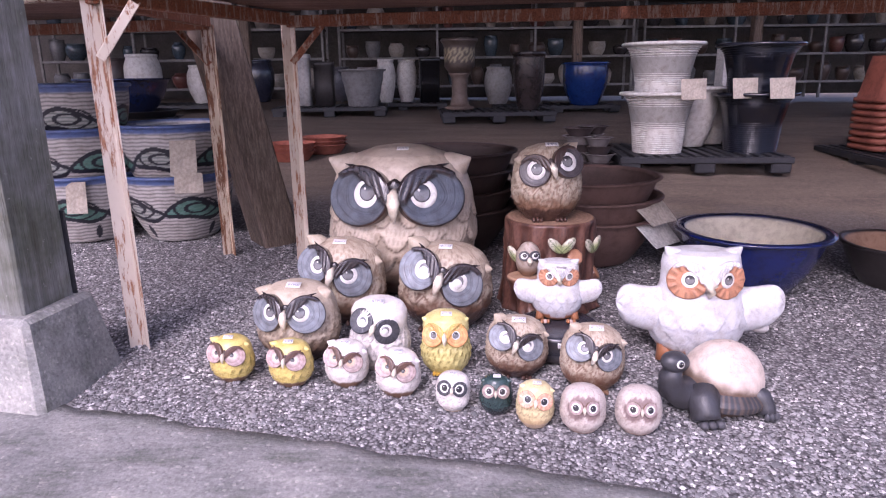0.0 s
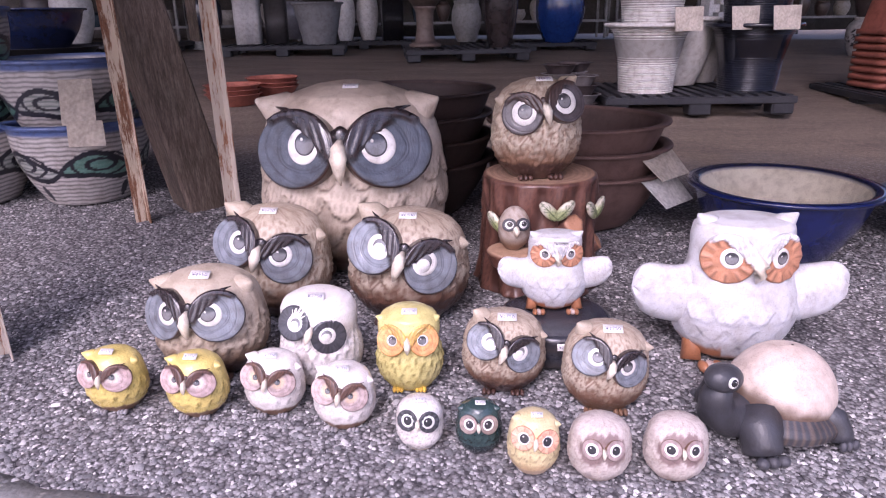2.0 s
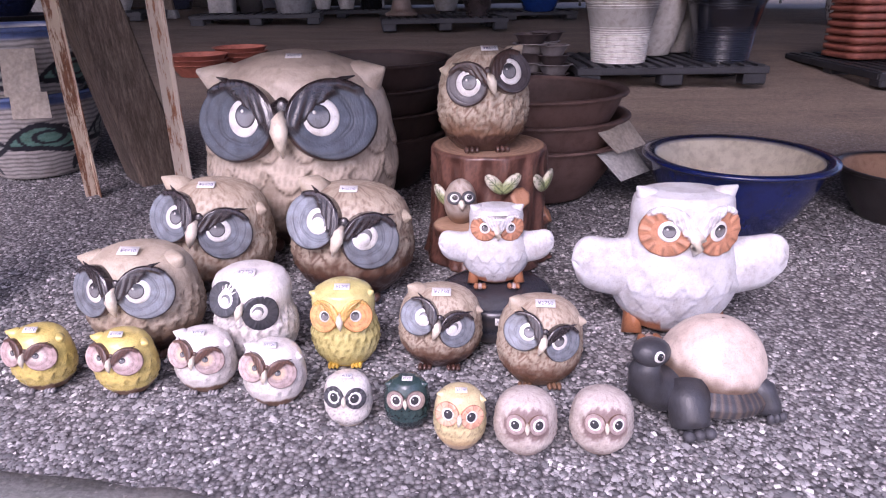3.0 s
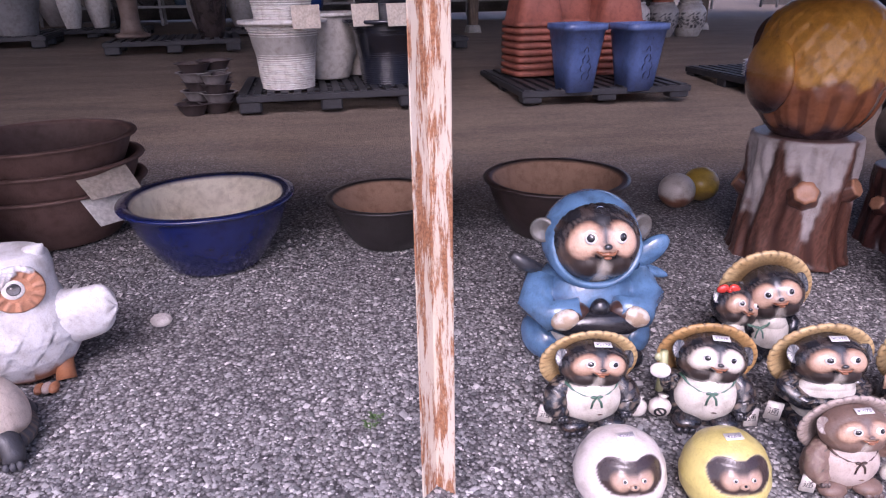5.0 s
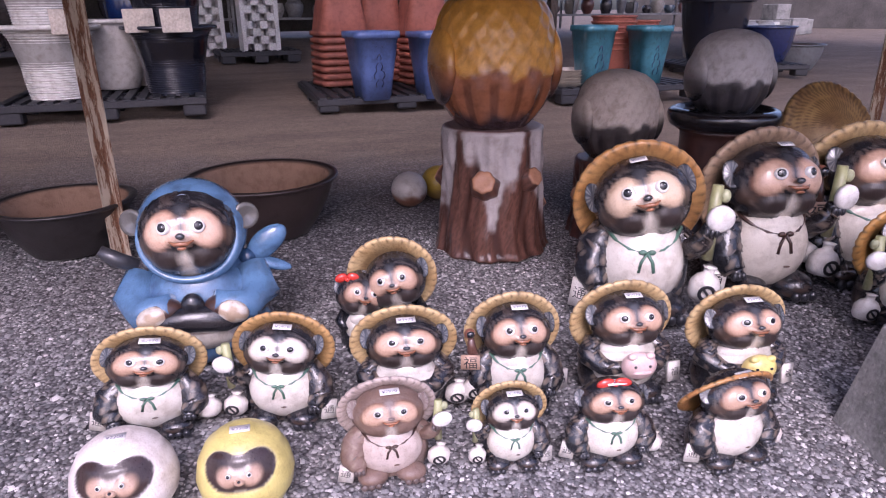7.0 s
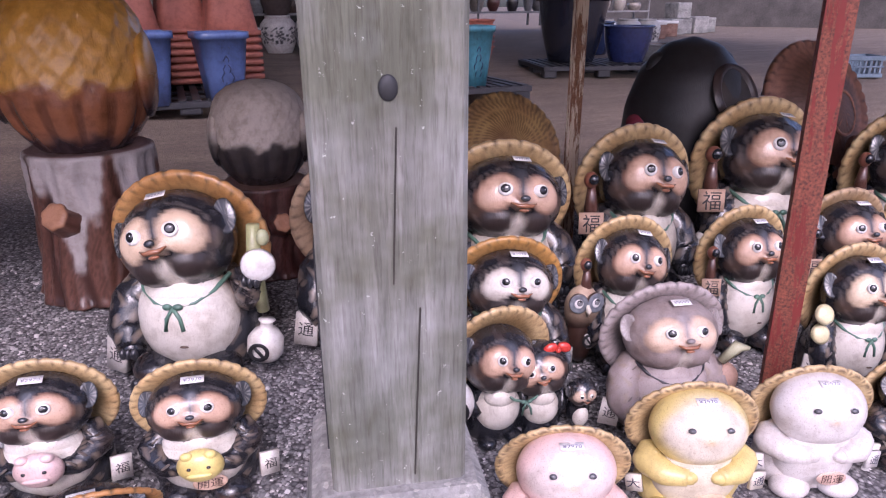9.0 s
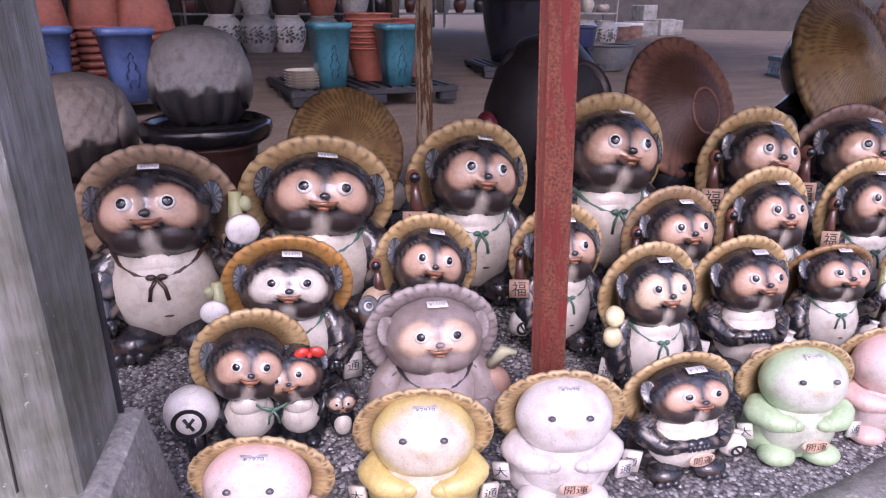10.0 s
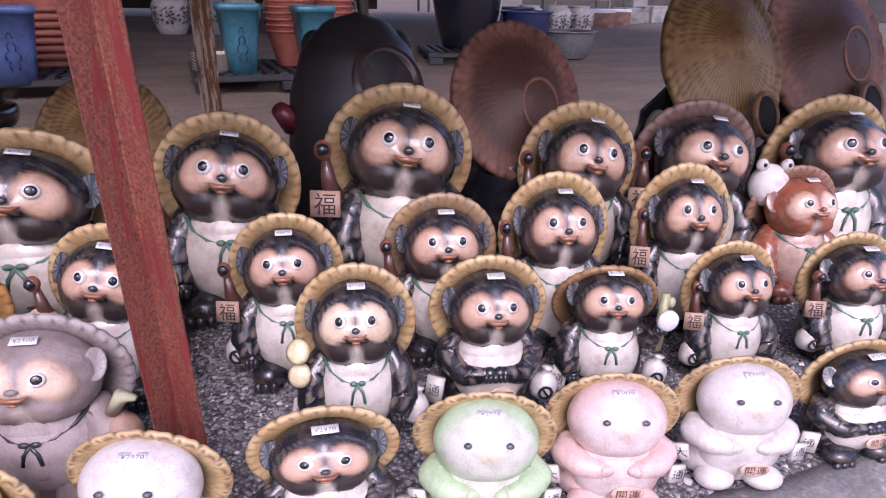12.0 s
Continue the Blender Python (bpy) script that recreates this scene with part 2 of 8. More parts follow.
def box_bm(bm, size, at=(0, 0, 0), turn=None, bevel=0.0):
    made = bmesh.ops.create_cube(bm, size=1.0)["verts"]
    m = Matrix.Translation(at) @ (turn or Matrix()) @ Matrix.Diagonal((*size, 1))
    bmesh.ops.transform(bm, matrix=m, verts=made)
    if bevel:
        edges = list({e for v in made for e in v.link_edges})
        bmesh.ops.bevel(bm, geom=edges, offset=bevel, segments=1, affect="EDGES", clamp_overlap=True)
    return made


def block(name, size, at, mat, parent=None, turn=None, bevel=0.004, label=""):
    bm = bmesh.new()
    box_bm(bm, size, at, turn, bevel)
    return part(name, bm, mat, parent, label)


def beam_turn(a, b):
    """A turn whose x axis runs from a to b, its z axis as upright as can be."""
    x = (Vector(b) - Vector(a)).normalized()
    up = Vector((0, 0, 1)) if abs(x.z) < 0.95 else Vector((0, 1, 0))
    y = up.cross(x).normalized()
    return Matrix((x, y, x.cross(y))).transposed().to_4x4()


def bar(name, a, b, w, h, mat, parent=None, bevel=0.003, label=""):
    a, b = Vector(a), Vector(b)
    return block(name, ((b - a).length, w, h), (a + b) / 2, mat, parent, beam_turn(a, b), bevel, label)


def angle_iron(name, a, b, w, mat, parent=None, spin=0.0, thick=0.005):
    """An L-shaped steel bar from a to b with rounded heel."""
    a, b = Vector(a), Vector(b)
    bm = bmesh.new()
    outline = [(0, 0), (w * 0.9, 0), (w, thick * 0.3), (w, thick), (thick * 1.4, thick), (thick, thick * 1.4), (thick, w), (thick * 0.3, w), (0, w * 0.9)]
    long, rings = (b - a).length, 10
    m = Matrix.Translation(a) @ beam_turn(a, b) @ Matrix.Rotation(radians(spin), 4, "X")
    rows = [[bm.verts.new(m @ Vector((long * i / rings, y - w / 2, z - w / 2))) for y, z in outline] for i in range(rings + 1)]
    k = len(outline)
    for r0, r1 in zip(rows, rows[1:]):
        for j in range(k):
            bm.faces.new((r0[j], r0[(j + 1) % k], r1[(j + 1) % k], r1[j]))
    bm.faces.new(rows[0][::-1])
    bm.faces.new(rows[-1])
    bmesh.ops.recalc_face_normals(bm, faces=bm.faces)
    return part(name, bm, mat, parent)


# ---- clay: one mesh a statue or pot, its glaze painted on the points ----
def rgb(*c):
    """Colour and gloss as a row: three colour values, then roughness."""
    return np.array(c if len(c) == 4 else (*c, 0.22), float)


def lerp(a, b, f):
    f = np.clip(np.asarray(f, float), 0, 1)[..., None]
    return a * (1 - f) + b * f


def step(lo, hi, v):
    f = np.clip((v - lo) / (hi - lo), 0, 1)
    return f * f * (3 - 2 * f)


def wobble(p, s, seed=0.0):
    """A cheap smooth noise for many points at once, about -1 to 1."""
    x, y, z = (p * s).T
    return (np.sin(x * 1.7 + 2.1 * np.sin(y * 1.3 + seed) + seed) + np.sin(y * 2.3 + 1.7 * np.sin(z * 1.9 + seed * 2)) + np.sin(z * 2.9 + 1.9 * np.sin(x * 2.2 - seed))) / 3


def scallop(u, r, edge=False):
    """Overlapping rounded feathers: u counts feathers round, r rows downward. 1 at a feather's lower lip; with edge, the line under each lip."""
    i = np.floor(r)

    def lip(k):
        w = np.mod(u + 0.5 * np.mod(k, 2), 1) - 0.5
        return k + 0.75 * (1 - 4 * w * w)
    e0 = lip(i)
    if edge:
        below = np.where(r <= e0, r - lip(i - 1), r - e0)
        return 1 - step(0.04, 0.2, below)
    own = np.where(r <= e0, e0, lip(i + 1))
    return np.clip(1 - (own - r) / 1.3, 0, 1)


def turned(at=(0, 0, 0), rx=0, ry=0, rz=0):
    return np.array(pose(*at, rx, ry, rz))


class Clay:
    def __init__(self):
        self.v, self.f, self.c, self.n = [], [], [], 0

    def add(self, v, f, c, m=None):
        """Points, faces (quads as an array, or a list of tuples) and a colour row or a row a point."""
        v = np.asarray(v, float)
        if m is not None:
            v = v @ m[:3, :3].T + m[:3, 3]
        c = np.asarray(c, float)
        self.v.append(v)
        self.c.append(np.broadcast_to(c, (len(v), 4)))
        self.f.extend((np.asarray(q) + self.n).tolist() for q in f)
        self.n += len(v)

    def sheet(self, grid, c, m=None, close=True):
        """A grid of points, rows by columns, its columns closed to a ring."""
        rows, cols = grid.shape[:2]
        i, j = np.meshgrid(np.arange(rows - 1), np.arange(cols if close else cols - 1), indexing="ij")
        k = (j + 1) % cols
        f = np.stack([i * cols + j, i * cols + k, (i + 1) * cols + k, (i + 1) * cols + j], -1).reshape(-1, 4)
        self.add(grid.reshape(-1, 3), f, c if np.ndim(c) < 3 else c.reshape(-1, 4), m)

    def ball(self, at, radii, c, turn=(0, 0, 0), n=18, rings=11, m=None, paint=None):
        """An egg; paint(points in the unit ball) may give its colours."""
        a, b = np.meshgrid(np.linspace(0.03, math.pi - 0.03, rings), np.arange(n) / n * 2 * math.pi, indexing="ij")
        u = np.stack([np.sin(a) * np.cos(b), np.sin(a) * np.sin(b), np.cos(a)], -1)
        col = c if paint is None else paint(u.reshape(-1, 3))
        t = turned(at, *turn)
        self.sheet(u * np.array(radii), col, t if m is None else m @ t)

    def lathe(self, profile, c, n=28, sx=1.0, sy=1.0, m=None, bend=None, paint=None, close=True):
        """Turns (radius, height) pairs round z; bend(radius grid, angle grid, height grid) may shape it."""
        p = np.array(profile, float)
        r, a = np.meshgrid(p[:, 0], np.arange(n) / n * 2 * math.pi, indexing="ij")
        z = np.repeat(p[:, 1:2], n, 1)
        if bend:
            r, a, z = bend(r, a, z)
        g = np.stack([r * np.cos(a) * sx, r * np.sin(a) * sy, z], -1)
        self.sheet(g, c if paint is None else paint(g.reshape(-1, 3)), m)

    def tube(self, path, radii, c, n=8, m=None, paint=None, fuzz=0.0):
        path = [Vector(p) for p in path]
        rows = []
        for i, p in enumerate(path):
            d = (path[min(i + 1, len(path) - 1)] - path[max(i - 1, 0)]).normalized()
            side = d.cross(Vector((0.31, 0.2, 0.93))).normalized()
            up = d.cross(side)
            r = radii[i] if isinstance(radii, (list, tuple)) else radii
            rs = [r * (1 + fuzz * math.sin(k * 2.6 + i * 1.1) * math.sin(i * 1.9 + k)) for k in range(n)]
            rows.append([p + side * rs[k] * math.cos(k / n * math.tau) + up * rs[k] * math.sin(k / n * math.tau) for k in range(n)])
        rows.insert(0, [path[0]] * n)
        rows.append([path[-1]] * n)
        g = np.array([[tuple(q) for q in row] for row in rows])
        self.sheet(g, c if paint is None else paint(g.reshape(-1, 3)), m)

    def slab(self, size, c, m, flip=1):
        x, y, z = (s / 2 for s in size)
        v = [(sx * x, sy * y, sz * z) for sz in (-1, 1) for sx, sy in ((-1, -1), (1, -1), (1, 1), (-1, 1))]
        self.add(v, [(0, 3, 2, 1), (4, 5, 6, 7), (0, 1, 5, 4), (1, 2, 6, 5), (2, 3, 7, 6), (3, 0, 4, 7)], c, m)

    def words(self, text, width, c, m):
        """Flat lettering that lies in the x-y plane of m."""
        v, f = lettering(text)
        wide = max(1e-6, v[:, 0].max() - v[:, 0].min())
        self.add((v - (v.max(0) + v.min(0)) / 2) * (width / wide), f, c, m)

    def make(self, name, m, label, category, group="", flat=False, mat=None):
        me = bpy.data.meshes.new(name)
        place, turn, size = m.decompose()
        v = np.concatenate(self.v) * np.array(size)
        m = Matrix.LocRotScale(place, turn, None)
        me.from_pydata(v, [], self.f)
        layer = me.color_attributes.new("glaze", "FLOAT_COLOR", "POINT")
        layer.data.foreach_set("color", np.concatenate(self.c).astype(np.float32).ravel())
        me.materials.append(mat or GLAZE)
        if not flat:
            me.shade_smooth()
        me.update()
        ob = new(name, me)
        ob.matrix_basis = m
        return tagged(ob, label, category, group) if label else ob


LETTERS = {}


def lettering(text):
    if text not in LETTERS:
        curve = bpy.data.curves.new("lettering", "FONT")
        curve.body, curve.resolution_u = text, 2
        ob = new("lettering", curve)
        me = bpy.data.meshes.new_from_object(ob.evaluated_get(bpy.context.evaluated_depsgraph_get()))
        v = np.array([tuple(p.co) for p in me.vertices])
        LETTERS[text] = (v, [tuple(p.vertices) for p in me.polygons])
        bpy.data.objects.remove(ob)
        bpy.data.curves.remove(curve)
        bpy.data.meshes.remove(me)
    return LETTERS[text]


def stand(x, y, rot=0.0, up=0.0, tilt=0.0):
    """The pose of a thing on the ground; at rot 0 it faces the road."""
    return pose(x, y, gz(x, y) + up, tilt, 0, rot)


# ---- glazes ----
BLACK, COAL = rgb(0.016, 0.017, 0.022, 0.2), rgb(0.045, 0.045, 0.052, 0.25)
CREAM, WHITE = rgb(0.71, 0.67, 0.6, 0.16), rgb(0.72, 0.7, 0.68, 0.35)
TAN, BROWN, UMBER = rgb(0.46, 0.35, 0.25, 0.45), rgb(0.17, 0.095, 0.055, 0.35), rgb(0.06, 0.03, 0.022, 0.25)
SLATE, PUPIL, BEAK = rgb(0.165, 0.18, 0.205, 0.14), rgb(0.22, 0.22, 0.23, 0.2), rgb(0.75, 0.68, 0.56, 0.25)
SKIN, STRAW, OCHRE = rgb(0.58, 0.39, 0.285, 0.24), rgb(0.62, 0.47, 0.25, 0.35), rgb(0.5, 0.3, 0.12, 0.35)
BLUSH, GREEN_CORD = rgb(0.62, 0.3, 0.2, 0.2), rgb(0.1, 0.2, 0.15, 0.3)
INKED = rgb(0.02, 0.02, 0.022, 0.4)


def price_tag(clay, at, rx, rz, text, w=0.036, m=None):
    m = turned(at, rx, 0, rz) if m is None else m
    clay.slab((w, w * 0.5, 0.0012), rgb(0.78, 0.77, 0.76, 0.5), m)
    clay.words(text, w * 0.78, rgb(0.08, 0.07, 0.16, 0.6), m @ turned((0, 0, 0.0010)))


def eye(clay, m, r, white=0.45, pupil=0.3, look_at=(0.1, 0.1), plate=SLATE, rim=UMBER, wink=False, rays=0, side=0, brow=None, inward=0.0, wide=1.0, glow=None):
    """A shallow face plate with a ringed eye; it faces along z of m. A brow may sweep over its upper inner edge."""
    prof = spread([(0.0, 0.07), (0.5, 0.08), (0.7, 0.095), (0.88, 0.1), (0.95, 0.09), (1.0, 0.02), (0.98, -0.3)], 64 if r > 0.05 else 30)
    dark = rgb(*(plate[:3] * 0.4), plate[3])
    cx, cy = -side * inward, inward * 0.45

    def over(x, y):
        return np.maximum(step(0.4, 0.46, y * 0.7 - side * x * 0.62 + 0.02 * np.sin(x * 30)), step(0.78, 0.84, np.hypot(x, y)) * step(0.42, 0.52, y - 0.25 * side * x)) if brow is not None and side else np.zeros_like(x)

    def rings(x, y):
        d = np.hypot(x - cx, y - cy) / (1.0 + 0.45 * np.hypot(cx, cy))
        lines = np.zeros_like(x)
        for at in (0.56, 0.62, 0.86):
            lines = np.maximum(lines, 1 - step(0.008, 0.026, np.abs(d - at + 0.02 * np.sin(np.arctan2(y, x) * 3 + at * 9))))
        return lines * (rays == 0)

    def paint(p):
        x, y = p[:, 0] / r / wide, p[:, 1] / r
        d, a = np.hypot(x, y), np.arctan2(y, x)
        c = lerp(plate, plate * np.array((1.45, 1.45, 1.45, 1)), 0.5 + 0.5 * np.sin(x * 3 + y * 4 + 1) * np.cos(a * 5))
        c = lerp(c, dark, 0.5 * rings(x, y))
        if glow is not None:
            c = lerp(c, glow, (1 - step(0.3, 0.62, np.hypot(x - cx, y - cy))) * 0.9)
        if rays:
            c = lerp(c, dark, (np.cos(a * rays) > 0.7) * step(0.5, 0.7, d) * 0.7)
        c = lerp(c, rim, step(0.945, 0.985, d))
        if brow is None:
            return c
        o = over(x, y)
        c = lerp(c, dark, step(0.3, 0.4, y * 0.7 - side * x * 0.62) * 0.7 * (side != 0))
        return lerp(c, lerp(brow, brow * np.array((2.6, 2.3, 2.2, 1)), (np.sin(x * 30 - side * y * 12) > 0.55) * 0.45), o)

    def bend(q, a, z):
        x, y = q * np.cos(a) / r, q * np.sin(a) / r
        top = (z > -0.1 * r)
        lift = over(x, y) * 0.08 * r * (1 + 0.2 * np.sin(x * 30 - side * y * 12)) * top - rings(x, y) * 0.01 * r * top
        return q * (1 + 0.05 * over(x, y)), a, z + lift + (np.cos(a * rays) * 0.03 * r * (q > 0.55 * r) if rays else 0)
    clay.lathe(prof * (r, r), plate, 56, wide, 1.0, m=m, bend=bend, paint=paint)
    m = m @ turned((cx * r * wide, cy * r, 0))
    if white:
        clay.lathe([(0, 0.13 * r), (white * 0.7 * r, 0.13 * r), (white * 0.95 * r, 0.115 * r), (white * r, 0.09 * r), (white * r * 1.02, 0.03 * r)], rgb(0.8, 0.79, 0.77, 0.15), 30, m=m)
    # the pupil's grey and its white dot are reflections put into the colour
    ex, ey = look_at[0] * r, look_at[1] * r
    ink = rgb(0.04, 0.04, 0.045, 0.12)
    if wink:
        clay.lathe([(0, 0.15 * r), (pupil * 0.75 * r, 0.15 * r), (pupil * r, 0.135 * r), (pupil * r * 1.02, 0.08 * r)], PUPIL, 24, m=m @ turned((ex, ey, 0)))
        clay.lathe([(0, 0.165 * r), (pupil * 0.8 * r, 0.163 * r), (pupil * 0.9 * r, 0.13 * r)], rgb(0.8, 0.79, 0.77, 0.15), 20, m=m @ turned((ex, ey - 0.12 * r, 0)))
    else:
        clay.lathe([(0, 0.155 * r), (pupil * 0.5 * r, 0.155 * r), (pupil * 0.8 * r, 0.152 * r), (pupil * 0.84 * r, 0.152 * r), (pupil * r, 0.145 * r), (pupil * r * 1.02, 0.08 * r)], PUPIL, 26, m=m @ turned((ex, ey, 0)),
                   paint=lambda p: lerp(PUPIL if r > 0.03 else ink, ink, np.maximum(step(0.1, 0.5, p[:, 1] / (pupil * r)), step(0.82, 0.9, np.hypot(p[:, 0], p[:, 1]) / (pupil * r)))))
        clay.ball((ex - 0.3 * pupil * r, ey + 0.35 * pupil * r, 0.155 * r), (0.16 * pupil * r, 0.16 * pupil * r, 0.02 * r), WHITE, m=m, n=8, rings=5)


OWL_BODY = [(0.0, 0.0), (0.52, 0.0), (0.6, 0.02), (0.72, 0.08), (0.86, 0.17), (0.96, 0.28), (1.0, 0.39), (0.985, 0.5), (0.965, 0.6), (0.94, 0.7), (0.885, 0.79), (0.78, 0.87), (0.6, 0.935), (0.34, 0.98), (0.1, 0.997), (0.0, 1.0)]
TALL_BODY = [(0.0, 0.0), (0.6, 0.0), (0.68, 0.02), (0.82, 0.1), (0.95, 0.22), (1.0, 0.34), (0.97, 0.45), (0.9, 0.54), (0.88, 0.62), (0.92, 0.72), (0.91, 0.82), (0.8, 0.91), (0.55, 0.97), (0.25, 0.995), (0.0, 1.0)]


def spread(profile, k):
    """The profile with k points, evenly along its length."""
    p = np.array(profile)
    d = np.r_[0, np.cumsum(np.hypot(*np.diff(p, axis=0).T))]
    s = np.linspace(0, d[-1], k)
    return np.stack([np.interp(s, d, p[:, 0]), np.interp(s, d, p[:, 1])], 1)


def owl(W, H, m, label, body=TAN, low=BROWN, foot=UMBER, head=None, roll=0.0, plate=SLATE, rim=UMBER, eye_r=0.218, white=0.46, pupil=0.29, gaze=((0.06, 0.03), (-0.06, 0.03)),
        wink=False, ears=0.12, brow=rgb(0.03, 0.024, 0.026, 0.2), rows=6, feathers=12, relief=0.022, tall=False, rays=0, fluff=False, tag="", group="owl figures on the gravel", eye_z=0.69, dark_from=0.14, deep=0.86, feet=True, beak=BEAK, inward=0.26, wide=1.04, glow=None, heart=None, toes=None):
    c = Clay()
    fine = W > 0.18
    around, along = (220, 170) if W > 0.5 else (140, 100) if fine else (90, 64)
    prof = spread(TALL_BODY if tall else OWL_BODY, along)
    R = W / 2
    head = body if head is None else head
    lined = rgb(*(low[:3] * 0.5), low[3])

    def strokes(a, up):
        return np.sin(a * 46 + 3 * np.sin(up * 26 + 2 * np.sin(a * 5))) * np.sin(up * 34 + 5 * np.sin(a * 9) + a * 3)

    def bend(q, a, z):
        up = z / H
        s = scallop(a / math.tau * feathers * 2, (0.78 - up) / 0.78 * rows)
        line = scallop(a / math.tau * feathers * 2, (0.78 - up) / 0.78 * rows, True)
        on = step(0.08, 0.16, up) * (1 - step(0.54, 0.64, up))
        shape = 2.4 * relief * (s - 0.4) - 0.8 * relief * line
        if fluff:
            shape, on = relief * 1.1 * strokes(a, up), step(0.04, 0.14, up) * (1 - 0.6 * step(0.6, 0.8, up))
        fuzz = np.sin(a * 40 + np.sin(up * 60) * 2) * np.sin(up * 70 + np.sin(a * 9) * 2) * step(0.05, 0.2, up)
        hood = step(0.0, 0.04, up - eye_z - 0.16 - 0.1 * np.abs(np.cos(a))) * (np.sin(a) < 0.2) * (ears > 0)
        return q * (1 + shape * on + relief * 0.25 * fuzz + 0.05 * hood * (1 - step(0.93, 1.0, up))), a, z

    def paint(p):
        up, a = p[:, 2] / H, np.arctan2(p[:, 1], p[:, 0])
        k = wobble(p / H, 14, 1.3) * 0.05
        col = lerp(body, head, step(0.55, 0.75, up))
        fl, rr = a / math.tau * feathers * 2, (0.78 - up) / 0.78 * rows
        s, line = scallop(fl, rr), scallop(fl, rr, True)
        on = step(0.08, 0.14, up) * (1 - step(0.58, 0.66, up))
        if fluff:
            col = lerp(col, low, 0.85 * step(0.0, 0.5, -strokes(a, up)) * (1 - 0.35 * step(0.55, 0.75, up)))
        else:
            quill = (np.abs(np.sin(fl * math.pi * 6 + rr * 4)) > 0.9) * 0.35 * fine
            col = lerp(col, lined, np.maximum(line * 0.9, np.maximum(0.3 * (1 - step(0.2, 0.7, s)), quill)) * on)
        col = lerp(col, low, 0.25 * step(0.2, 0.9, wobble(p / H, 9, 0.4)) * fine)
        col = lerp(low, col, step(dark_from, dark_from + 0.22, up + k * 1.5))
        col = lerp(foot, col, step(dark_from * 0.8, dark_from * 0.95 + 0.02, up + k * 0.6))
        if heart is not None:
            x, z = p[:, 0] / R, (up - eye_z) * 2 * H / W
            inside = 1 - step(0.9, 1.0, np.sqrt((np.abs(x) * 1.25 - 0.36) ** 2 / 0.3 + (z - 0.02 + 0.28 * np.abs(x)) ** 2 / 0.3) + 0.06 * np.sin(a * 60))
            col = lerp(col, heart, inside * (p[:, 1] < 0))
        return col
    c.lathe(prof * (R, H), body, around, 1.0, deep, bend=bend, paint=paint)

    def front(x, z):
        q = np.interp(z / H, prof[len(prof) // 3:, 1], prof[len(prof) // 3:, 0])
        return -deep * math.sqrt(max(0.0004, (q * R) ** 2 - x * x))
    turn = turned((0, 0, eye_z * H), 0, roll, 0) @ turned((0, 0, -eye_z * H))
    r = eye_r * W
    for side in (-1, 1):
        x, z = side * (r * 0.96 * wide + 0.016 * W), eye_z * H
        y = front(min(abs(x), 0.42 * W) * 0.9, z) - 0.004 * W
        em = turn @ turned((x, y, z), 90 - 15, 0, side * 24)
        eye(c, em, r, white, pupil, gaze[0 if side < 0 else 1], plate, rim, wink, rays, side, brow, inward, wide, glow)
        if ears:
            ex, ez = side * W * 0.36, H * 0.86
            c.tube([(ex * 0.75, 0, ez - 0.1 * H), (ex * 1.0, -0.06 * W, ez), (ex * 1.28, -0.12 * W, ez + ears * 0.4 * H)], [0.15 * W, 0.1 * W, 0.01 * W], head, 14, turn)
        if brow is not None and ears:
            pts = [(side * 0.05 * W, front(0, eye_z * H) - 0.03 * W, (eye_z + 0.03) * H), (side * 0.17 * W, front(0.16 * W, 0.8 * H) - 0.02 * W, eye_z * H + r * 0.72), (side * 0.27 * W, front(0.25 * W, 0.84 * H) - 0.02 * W, eye_z * H + r * 0.98), (side * 0.33 * W, front(0.31 * W, 0.84 * H) - 0.015 * W, eye_z * H + r * 1.03)]
            c.tube(pts, [0.012 * W, 0.02 * W, 0.014 * W, 0.003 * W], brow, 10, turn)
        if feet:
            for k in (-1, 0, 1):
                c.ball((side * W * 0.17 + k * W * 0.055, -deep * R * 0.66, 0.035 * H), (W * 0.032, W * 0.07, 0.035 * H), foot * 1.3 if toes is None else toes, n=8, rings=6)
    if brow is not None and ears:
        c.ball((0, front(0, eye_z * H) + 0.02 * W, eye_z * H + r * 0.2), (0.05 * W, 0.035 * W, 0.08 * W), brow, m=turn, n=16, rings=11)
    bz = eye_z * H - r * 0.15
    by = front(0, bz) - 0.02 * W
    k = eye_r / 0.22
    c.tube([(0, by + 0.01 * W, bz + r * 0.4), (0, by - 0.05 * W, bz + r * 0.24), (0, by - 0.075 * W, bz + r * 0.05), (0, by - 0.07 * W, bz - r * 0.3), (0, by - 0.045 * W, bz - r * 0.66)], [0.02 * W * k, 0.045 * W * k, 0.05 * W * k, 0.032 * W * k, 0.004 * W], beak, 14, turn)
    if tag:
        price_tag(c, (0.03 * W, front(0, 0.95 * H) * 0.75, 0.972 * H + 0.006), 28, 0, tag, min(0.05, 0.22 * W))
    return c.make("owl_figurine", m, label, "owl figurine", group)


